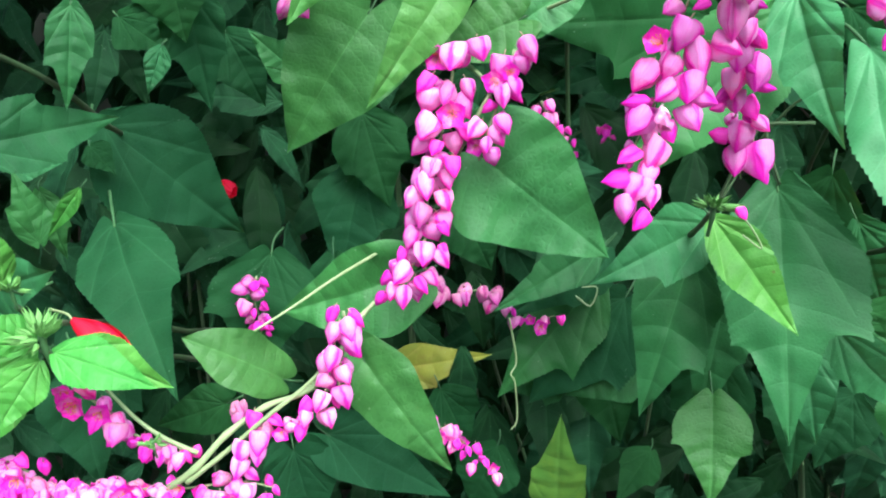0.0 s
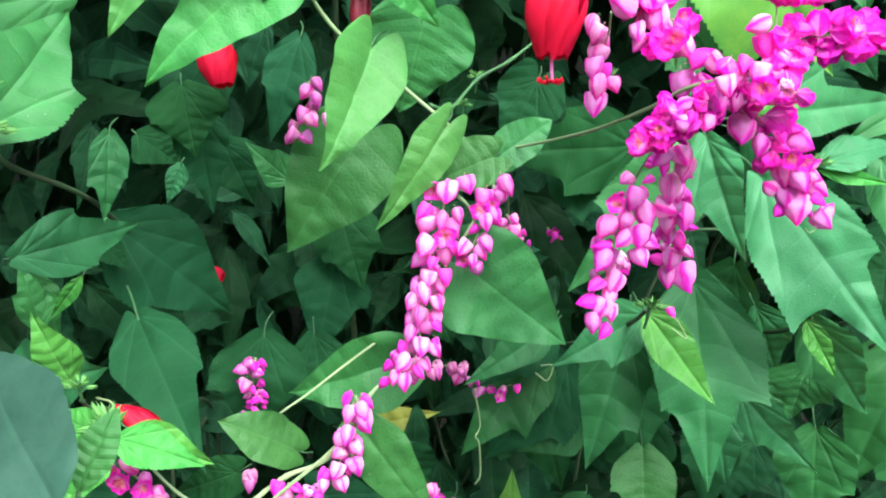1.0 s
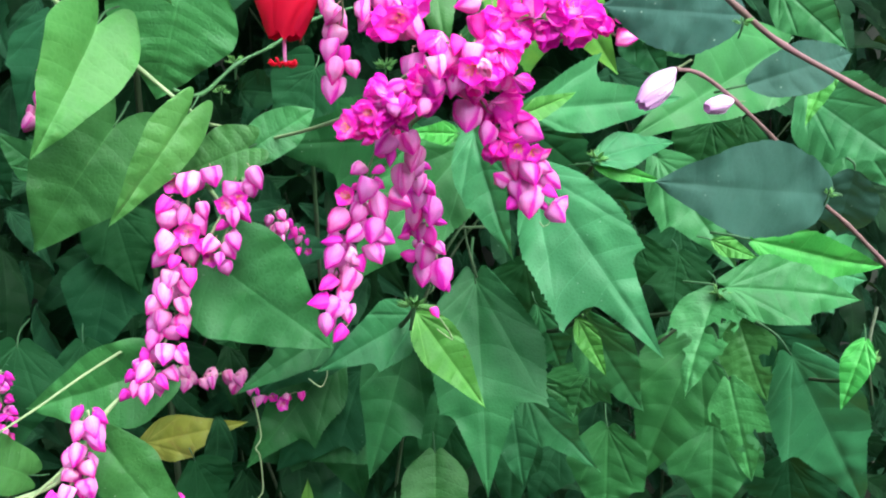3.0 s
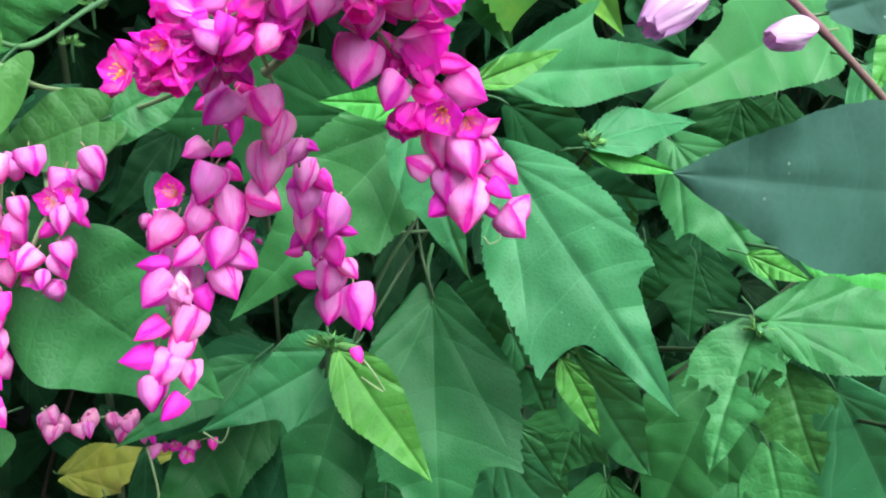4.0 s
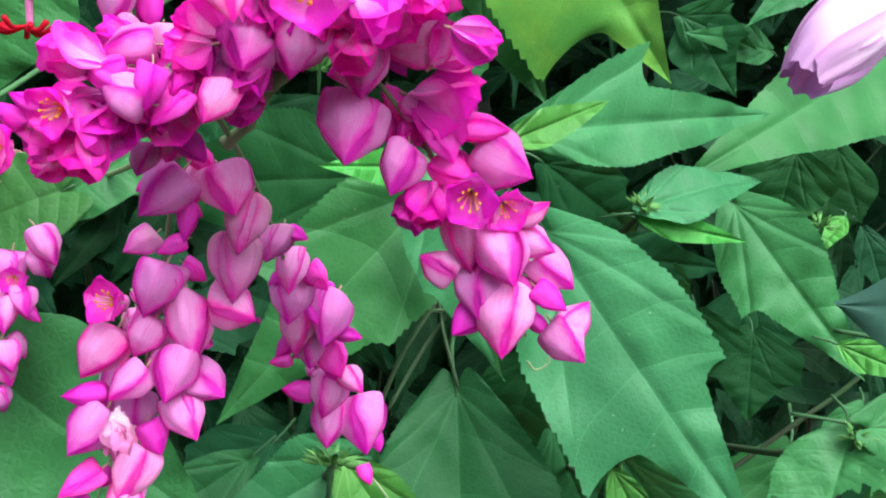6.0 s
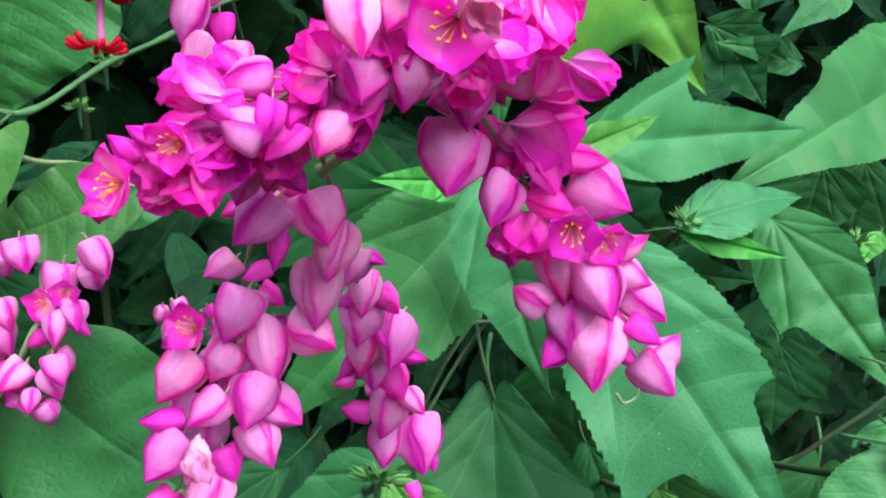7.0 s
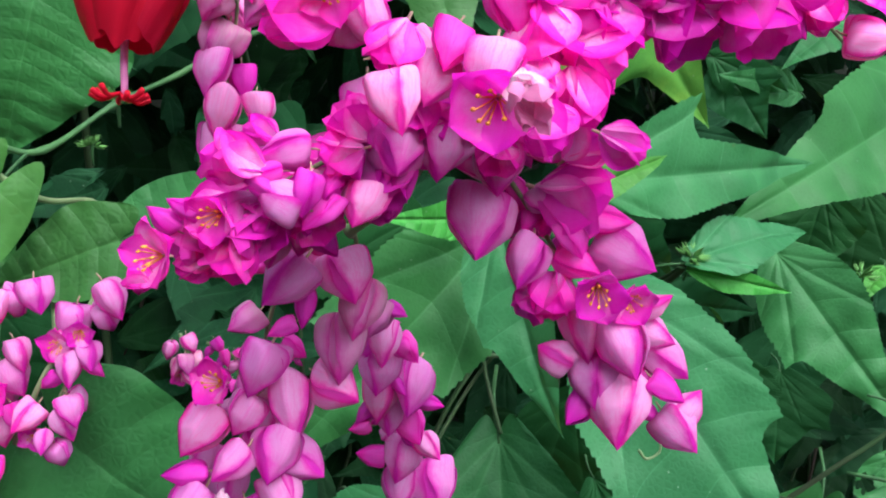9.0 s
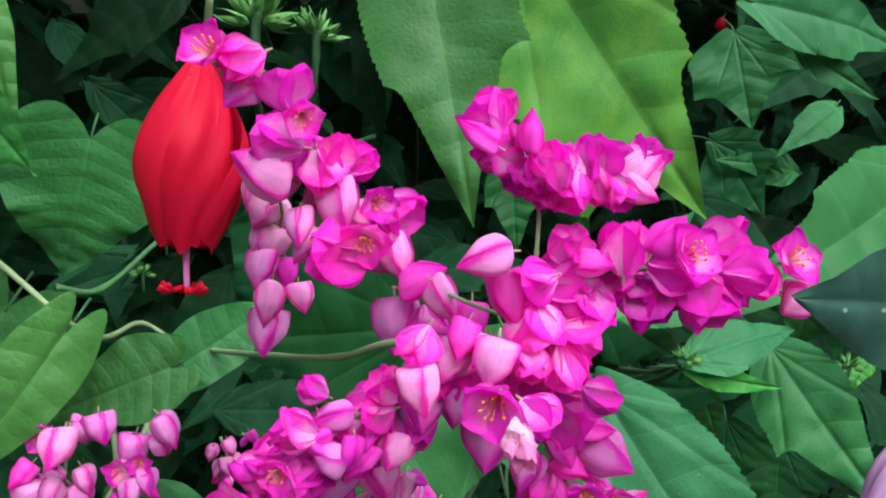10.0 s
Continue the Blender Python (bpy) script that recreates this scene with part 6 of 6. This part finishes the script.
bud(spray, "open", (0.1063, 0.2330, 1.3360), (-0.4215, -0.8587, -0.2915), 0.0131)
bud(spray, "half", (0.1144, 0.2330, 1.3329), (0.7289, -0.4230, -0.5383), 0.0081)
bud(spray, "half", (0.1316, 0.2476, 1.3304), (0.8854, -0.2784, -0.3723), 0.0082)
bud(spray, "half", (0.1224, 0.2453, 1.3364), (0.1977, -0.3753, -0.9056), 0.0098)
bud(spray, "half", (0.1148, 0.2421, 1.3386), (-0.1497, -0.4997, -0.8532), 0.0079)
bud(spray, "deep", (0.1029, 0.2449, 1.3430), (-0.3172, -0.4489, -0.8354), 0.0083)
bud(spray, "half", (0.0946, 0.2432, 1.3415), (-0.3841, -0.1544, -0.9103), 0.0082)
bud(spray, "pink", (0.1017, 0.2472, 1.3381), (-0.3692, -0.3536, -0.8594), 0.0087)
bud(spray, "pink", (0.1073, 0.2415, 1.3400), (-0.3264, -0.2417, -0.9138), 0.0100)
bud(spray, "half", (0.1163, 0.2451, 1.3439), (0.1626, -0.2954, -0.9414), 0.0112)
bud(spray, "half", (0.1266, 0.2465, 1.3424), (0.8915, -0.3484, -0.2894), 0.0100)
bud(spray, "pink", (0.1061, 0.2550, 1.3287), (-0.3514, -0.3336, -0.8748), 0.0099)
bud(spray, "pink", (0.0946, 0.2411, 1.3352), (0.1191, -0.3520, -0.9284), 0.0096)
bud(spray, "deep", (0.0840, 0.2461, 1.3219), (-0.2274, -0.2140, -0.9500), 0.0069)
bud(spray, "half", (0.0722, 0.2482, 1.3261), (-0.9160, 0.2470, 0.3162), 0.0071)
bud(spray, "deep", (0.0782, 0.2484, 1.3232), (-0.9212, -0.1931, -0.3379), 0.0067)
spray = flower_spray([(0.1177, 0.2460, 1.3437), (0.1086, 0.2650, 1.3432), (0.0997, 0.2880, 1.3454), (0.0872, 0.2930, 1.3570), (0.0769, 0.2950, 1.3727), (0.0658, 0.2950, 1.3842), (0.0565, 0.2950, 1.3918)], "upright spray of pink buds and open flowers beside the red flower")
bud(spray, "open", (0.0566, 0.2931, 1.3906), (-0.5088, -0.6802, 0.5276), 0.0125)
bud(spray, "pink", (0.0635, 0.2966, 1.3828), (-0.6115, -0.3991, -0.6832), 0.0112)
bud(spray, "half", (0.0723, 0.2934, 1.3852), (-0.2281, -0.0317, 0.9731), 0.0121)
bud(spray, "open", (0.0758, 0.2870, 1.3785), (0.0817, -0.9617, -0.2616), 0.0107)
bud(spray, "half", (0.0696, 0.2926, 1.3731), (-0.9643, 0.1462, 0.2209), 0.0126)
bud(spray, "pink", (0.0679, 0.2950, 1.3661), (-0.9187, -0.1926, 0.3448), 0.0145)
bud(spray, "deep", (0.0751, 0.2948, 1.3708), (-0.0535, -0.2596, -0.9642), 0.0113)
bud(spray, "half", (0.0813, 0.2931, 1.3656), (0.2197, -0.5777, -0.7861), 0.0113)
bud(spray, "half", (0.0896, 0.2963, 1.3687), (0.8943, -0.3809, 0.2347), 0.0098)
bud(spray, "pink", (0.0847, 0.2941, 1.3587), (0.2570, -0.3643, -0.8951), 0.0132)
bud(spray, "open", (0.0919, 0.2870, 1.3608), (0.2980, -0.9544, 0.0159), 0.0103)
bud(spray, "half", (0.0992, 0.2950, 1.3567), (0.7469, -0.5662, -0.3486), 0.0127)
bud(spray, "open", (0.0898, 0.2870, 1.3524), (-0.0814, -0.9400, -0.3313), 0.0122)
bud(spray, "half", (0.0835, 0.2905, 1.3485), (-0.9713, -0.2195, -0.0911), 0.0158)
bud(spray, "pink", (0.0978, 0.2928, 1.3476), (0.2578, -0.5328, -0.8060), 0.0119)
bud(spray, "pink", (0.0762, 0.2957, 1.3537), (-0.0869, -0.4695, -0.8787), 0.0099)
bud(spray, "dull", (0.0783, 0.2967, 1.3491), (-0.5665, -0.2730, -0.7775), 0.0102)
bud(spray, "deep", (0.1029, 0.2877, 1.3442), (0.7595, -0.3962, 0.5159), 0.0128)
bud(spray, "pink", (0.0990, 0.2956, 1.3312), (0.0291, -0.3178, -0.9477), 0.0148)
bud(spray, "pink", (0.1063, 0.2785, 1.3414), (0.4641, -0.6208, -0.6318), 0.0107)
bud(spray, "pink", (0.0792, 0.3010, 1.3672), (-0.1653, -0.4731, -0.8654), 0.0108)
bud(spray, "dull", (0.0723, 0.2990, 1.3621), (-0.3832, -0.0990, -0.9183), 0.0096)
bud(spray, "half", (0.0623, 0.2924, 1.3887), (-0.9214, -0.0697, -0.3823), 0.0109)
bud(spray, "half", (0.0843, 0.2942, 1.3712), (0.1428, -0.1543, 0.9776), 0.0091)
bud(spray, "pink", (0.0802, 0.3030, 1.3592), (-0.5793, -0.1330, -0.8042), 0.0113)
bud(spray, "half", (0.1059, 0.2895, 1.3319), (0.2100, -0.2667, -0.9406), 0.0098)
bud(spray, "deep", (0.1112, 0.2745, 1.3376), (-0.1965, -0.3299, -0.9233), 0.0105)
fill_spray(spray, [(0.1011, 0.2960, 1.3436), (0.0879, 0.3000, 1.3559), (0.0772, 0.3020, 1.3722), (0.0645, 0.3020, 1.3840)], 16, 0.0085, 0.0055, 65, opens=0.05, hang=0.4, dull=0.1, deep=0.6)
spray = flower_spray([(0.0699, 0.3100, 1.3620), (0.0730, 0.3220, 1.3520), (0.0720, 0.3300, 1.3402), (0.0708, 0.3340, 1.3268), (0.0708, 0.3360, 1.3134)], "short hanging tail of dusky pink buds")
bud(spray, "dull", (0.0697, 0.3331, 1.3426), (-0.3815, -0.1693, -0.9087), 0.0121)
bud(spray, "pink", (0.0677, 0.3315, 1.3360), (-0.2135, -0.3409, -0.9155), 0.0127)
bud(spray, "pink", (0.0700, 0.3292, 1.3273), (-0.1626, -0.3163, -0.9346), 0.0133)
bud(spray, "pink", (0.0790, 0.3314, 1.3283), (0.2939, -0.4351, -0.8511), 0.0093)
bud(spray, "pink", (0.0702, 0.3311, 1.3189), (-0.1237, -0.3960, -0.9099), 0.0139)
bud(spray, "dull", (0.0734, 0.3367, 1.3497), (0.4363, -0.5107, -0.7408), 0.0109)
bud(spray, "dull", (0.0681, 0.3303, 1.3521), (-0.5352, -0.1076, -0.8378), 0.0112)
bud(spray, "deep", (0.0744, 0.3352, 1.3344), (0.0084, -0.2127, -0.9771), 0.0092)
bud(spray, "dull", (0.0658, 0.3327, 1.3561), (-0.4063, -0.3910, -0.8259), 0.0101)
spray = flower_spray([(0.1177, 0.2460, 1.3437), (0.1173, 0.2460, 1.3510), (0.1174, 0.2460, 1.3572), (0.1180, 0.2480, 1.3629), (0.1190, 0.2500, 1.3688), (0.1273, 0.2500, 1.3721), (0.1373, 0.2500, 1.3714)], "upright spray of magenta flowers on a bare stalk")
bud(spray, "half", (0.1046, 0.2501, 1.3820), (-0.6778, 0.1272, 0.7241), 0.0097)
bud(spray, "half", (0.1087, 0.2526, 1.3762), (-0.7884, -0.0778, 0.6103), 0.0105)
bud(spray, "deep", (0.1135, 0.2486, 1.3792), (-0.0258, -0.0301, 0.9992), 0.0084)
bud(spray, "half", (0.1149, 0.2492, 1.3712), (-0.3450, -0.2464, -0.9057), 0.0078)
bud(spray, "pink", (0.1222, 0.2538, 1.3725), (0.1585, 0.0152, 0.9872), 0.0097)
bud(spray, "half", (0.1274, 0.2538, 1.3753), (-0.0572, -0.1731, 0.9832), 0.0101)
bud(spray, "half", (0.1310, 0.2533, 1.3761), (0.2904, -0.1108, 0.9505), 0.0092)
bud(spray, "pink", (0.1359, 0.2511, 1.3733), (0.6825, -0.4368, 0.5861), 0.0114)
bud(spray, "half", (0.1321, 0.2501, 1.3687), (0.2733, -0.5496, -0.7895), 0.0079)
bud(spray, "half", (0.1214, 0.2475, 1.3687), (-0.4329, -0.4661, -0.7716), 0.0083)
bud(spray, "half", (0.1288, 0.2530, 1.3692), (0.2706, -0.2436, -0.9314), 0.0083)
bud(spray, "half", (0.1079, 0.2518, 1.3836), (-0.0396, -0.1152, 0.9925), 0.0086)
bud(spray, "half", (0.1126, 0.2537, 1.3712), (-0.8188, -0.1464, -0.5551), 0.0081)
bud(spray, "half", (0.1168, 0.2462, 1.3741), (-0.4842, -0.1245, 0.8661), 0.0095)
bud(spray, "half", (0.1379, 0.2513, 1.3765), (0.4939, -0.0474, 0.8682), 0.0080)
bud(spray, "deep", (0.1039, 0.2465, 1.3784), (-0.8818, 0.0890, 0.4632), 0.0084)
bud(spray, "half", (0.1175, 0.2515, 1.3675), (-0.4734, -0.2002, -0.8578), 0.0070)
bud(spray, "half", (0.1272, 0.2580, 1.3712), (-0.0620, -0.5089, -0.8586), 0.0086)
bud(spray, "pink", (0.1351, 0.2494, 1.3694), (0.8032, -0.4296, -0.4128), 0.0076)
spray = flower_spray([(0.1199, 0.2460, 1.3437), (0.1266, 0.2460, 1.3521), (0.1391, 0.2450, 1.3546), (0.1526, 0.2470, 1.3543), (0.1647, 0.2490, 1.3528), (0.1722, 0.2500, 1.3487)], "outstretched spray of magenta flowers and pointed buds")
bud(spray, "half", (0.1322, 0.2471, 1.3603), (-0.0645, 0.0477, 0.9968), 0.0110)
bud(spray, "half", (0.1398, 0.2496, 1.3475), (0.3334, -0.5836, -0.7405), 0.0116)
bud(spray, "deep", (0.1396, 0.2456, 1.3618), (0.4483, -0.1559, 0.8802), 0.0096)
bud(spray, "open", (0.1433, 0.2430, 1.3590), (0.2529, -0.8624, 0.4386), 0.0122)
bud(spray, "half", (0.1493, 0.2451, 1.3493), (0.2143, -0.6474, -0.7314), 0.0124)
bud(spray, "half", (0.1546, 0.2488, 1.3604), (0.7816, -0.5779, 0.2348), 0.0122)
bud(spray, "half", (0.1417, 0.2439, 1.3559), (0.8508, -0.5122, -0.1174), 0.0100)
bud(spray, "half", (0.1559, 0.2433, 1.3568), (0.9630, -0.2072, 0.1724), 0.0097)
bud(spray, "open", (0.1685, 0.2498, 1.3572), (0.2529, -0.8624, 0.4386), 0.0119)
bud(spray, "pink", (0.1719, 0.2497, 1.3491), (0.9468, -0.3028, -0.1085), 0.0091)
bud(spray, "half", (0.1620, 0.2485, 1.3529), (0.4578, -0.3568, -0.8143), 0.0082)
bud(spray, "deep", (0.1570, 0.2498, 1.3514), (0.4483, -0.4827, -0.7523), 0.0085)
bud(spray, "pink", (0.1055, 0.2431, 1.3576), (-0.9459, -0.0039, -0.3243), 0.0104)
bud(spray, "deep", (0.1115, 0.2481, 1.3499), (0.1110, -0.2875, -0.9513), 0.0115)
bud(spray, "half", (0.1226, 0.2502, 1.3532), (0.9220, -0.1421, 0.3601), 0.0117)
bud(spray, "deep", (0.1190, 0.2504, 1.3456), (-0.0191, -0.4919, -0.8704), 0.0100)
bud(spray, "deep", (0.1243, 0.2491, 1.3486), (0.6785, -0.6207, -0.3929), 0.0093)
bud(spray, "deep", (0.1262, 0.2460, 1.3563), (0.8948, -0.4235, -0.1413), 0.0072)
bud(spray, "half", (0.1145, 0.2451, 1.3532), (-0.9541, -0.1576, -0.2548), 0.0089)
bud(spray, "half", (0.1226, 0.2488, 1.3598), (-0.2616, -0.1728, 0.9496), 0.0086)
bud(spray, "half", (0.1275, 0.2495, 1.3459), (0.3904, -0.3519, -0.8507), 0.0115)
fill_spray(spray, [(0.1225, 0.2540, 1.3446), (0.1299, 0.2540, 1.3502), (0.1431, 0.2530, 1.3528), (0.1636, 0.2550, 1.3525)], 22, 0.0100, 0.0060, 66, opens=0.05, hang=0.3, dull=0.0, deep=0.75, half=0.8)
tube("vine_stem", [(0.0936, 0.2750, 1.3109), (0.0973, 0.2720, 1.3148), (0.0996, 0.2700, 1.3190), (0.1030, 0.2660, 1.3234), (0.1062, 0.2620, 1.3281)], 0.0011, 0.001, STALK, vine, 8, 8, 0.4)

# sprays behind
stalk_line = [(0.0053, 0.3920, 1.2663), (0.0028, 0.3900, 1.2439), (-0.0023, 0.3880, 1.2208), (-0.0071, 0.3870, 1.1996), (-0.0086, 0.3860, 1.1777), (-0.0168, 0.3850, 1.1609), (-0.0229, 0.3840, 1.1512)]
spray = flower_spray(stalk_line, "hanging spray of pale pink buds beside a smooth leaf", 0.0007)
fill_spray(spray, stalk_line, 52, 0.0138, 0.0115, 31, opens=0.06, dull=0.06, deep=0.28, taper=0.15)
stalk_line = [(0.0321, 0.3870, 1.2668), (0.0294, 0.3860, 1.2520), (0.0225, 0.3850, 1.2357), (0.0166, 0.3850, 1.2162)]
spray = flower_spray(stalk_line, "short side spray of pale pink buds", 0.0007)
fill_spray(spray, stalk_line, 17, 0.013, 0.007, 32, opens=0.08, dull=0.1, deep=0.2)
stalk_line = [(-0.0467, 0.3650, 1.1488), (-0.0459, 0.3650, 1.1345), (-0.0520, 0.3650, 1.1140), (-0.0623, 0.3660, 1.0985), (-0.0726, 0.3670, 1.0856)]
spray = flower_spray(stalk_line, "spray of pink buds climbing along a green stem", 0.0007)
fill_spray(spray, stalk_line, 26, 0.014, 0.008, 33, opens=0.08, deep=0.35)
stalk_line = [(-0.0857, 0.3660, 1.0939), (-0.0918, 0.3650, 1.0805), (-0.1026, 0.3640, 1.0621), (-0.1075, 0.3640, 1.0525)]
spray = flower_spray(stalk_line, "small spray of pink buds over a stem", 0.0007)
fill_spray(spray, stalk_line, 14, 0.014, 0.007, 34, deep=0.3)
stalk_line = [(-0.1833, 0.3750, 1.1059), (-0.1694, 0.3740, 1.0925), (-0.1553, 0.3730, 1.0789), (-0.1359, 0.3720, 1.0731), (-0.1260, 0.3700, 1.0679)]
spray = flower_spray(stalk_line, "spray of dusky pink buds along a stem", 0.0007)
fill_spray(spray, stalk_line, 26, 0.0138, 0.0075, 35, dull=0.25, deep=0.3)
stalk_line = [(-0.2321, 0.3600, 1.0648), (-0.2120, 0.3620, 1.0587), (-0.1921, 0.3650, 1.0518), (-0.1678, 0.3680, 1.0530), (-0.1549, 0.3700, 1.0484)]
spray = flower_spray(stalk_line, "low dense spray of bright magenta buds", 0.0007)
fill_spray(spray, stalk_line, 44, 0.0138, 0.01, 36, deep=0.45, opens=0.12)
stalk_line = [(-0.2177, 0.3650, 1.0697), (-0.1924, 0.3650, 1.0529), (-0.1624, 0.3650, 1.0528), (-0.1324, 0.3660, 1.0520), (-0.1020, 0.3660, 1.0561), (-0.0829, 0.3660, 1.0518)]
spray = flower_spray(stalk_line, "low dense spray of magenta flowers among leaves", 0.0007)
fill_spray(spray, stalk_line, 34, 0.0138, 0.012, 37, deep=0.45, opens=0.12)
stalk_line = [(-0.1177, 0.5000, 1.1175), (-0.1211, 0.5050, 1.0985), (-0.1187, 0.5100, 1.0808), (-0.1213, 0.5100, 1.0688)]
spray = flower_spray(stalk_line, "small upright spray of magenta buds in shade", 0.0007)
fill_spray(spray, stalk_line, 27, 0.012, 0.008, 38, deep=0.6, opens=0.06, hang=0.4)
stalk_line = [(-0.0083, 0.4900, 1.1193), (0.0021, 0.4950, 1.1063), (0.0234, 0.5000, 1.1081), (0.0381, 0.5050, 1.0966), (0.0571, 0.5100, 1.0827), (0.0734, 0.5100, 1.0867)]
spray = flower_spray(stalk_line, "far spray of dusky pink buds in shade", 0.0007)
fill_spray(spray, stalk_line, 22, 0.0125, 0.006, 39, dull=0.3, deep=0.3)
stalk_line = [(-0.0127, 0.4370, 1.0575), (0.0003, 0.4370, 1.0447), (0.0152, 0.4370, 1.0335), (0.0286, 0.4370, 1.0183)]
spray = flower_spray(stalk_line, "low spray of magenta buds and flowers in shade", 0.0007)
fill_spray(spray, stalk_line, 24, 0.011, 0.008, 40, deep=0.4, opens=0.12)
stalk_line = [(0.0602, 0.5000, 1.2148), (0.0721, 0.5000, 1.2081), (0.0744, 0.5000, 1.1945)]
spray = flower_spray(stalk_line, "far small spray of magenta buds", 0.0007)
fill_spray(spray, stalk_line, 9, 0.0105, 0.0055, 41, deep=0.7)
stalk_line = [(0.0919, 0.5000, 1.2131), (0.1007, 0.5000, 1.2047)]
spray = flower_spray(stalk_line, "far tiny spray of magenta buds", 0.0007)
fill_spray(spray, stalk_line, 5, 0.0095, 0.004, 42, deep=0.8)
stalk_line = [(-0.0751, 0.4800, 1.3160), (-0.0728, 0.4800, 1.3016), (-0.0810, 0.4820, 1.2865), (-0.0829, 0.4820, 1.2759)]
spray = flower_spray(stalk_line, "pale dusky buds hanging behind a heart-shaped leaf", 0.0007)
fill_spray(spray, stalk_line, 10, 0.0135, 0.007, 43, dull=0.7, deep=0.1, opens=0)
stalk_line = [(-0.1417, 0.3700, 1.3884), (-0.1286, 0.3700, 1.3793), (-0.1138, 0.3720, 1.3760), (-0.0971, 0.3750, 1.3747), (-0.0862, 0.3780, 1.3672)]
spray = flower_spray(stalk_line, "loose chain of pale pink buds across a leaf", 0.0007)
fill_spray(spray, stalk_line, 10, 0.0115, 0.004, 44, deep=0.15, opens=0.02)
stalk_line = [(-0.0607, 0.4700, 1.3109), (-0.0592, 0.4700, 1.3007), (-0.0644, 0.4700, 1.2923)]
spray = flower_spray(stalk_line, "lone pair of pale buds on a stem", 0.0007)
fill_spray(spray, stalk_line, 3, 0.0125, 0.003, 45, dull=0.8, opens=0)
stalk_line = [(0.0524, 0.4500, 1.2347), (0.0555, 0.4500, 1.2247), (0.0524, 0.4500, 1.2179)]
spray = flower_spray(stalk_line, "tiny cluster of magenta buds behind the spray", 0.0007)
fill_spray(spray, stalk_line, 7, 0.0105, 0.005, 46, dull=0.4)
stalk_line = [(-0.1160, 0.4300, 1.0668), (-0.1149, 0.4300, 1.0596)]
spray = flower_spray(stalk_line, "dark dusky buds at the foot of a leaf", 0.0007)
fill_spray(spray, stalk_line, 3, 0.013, 0.004, 47, dull=0.9, opens=0)
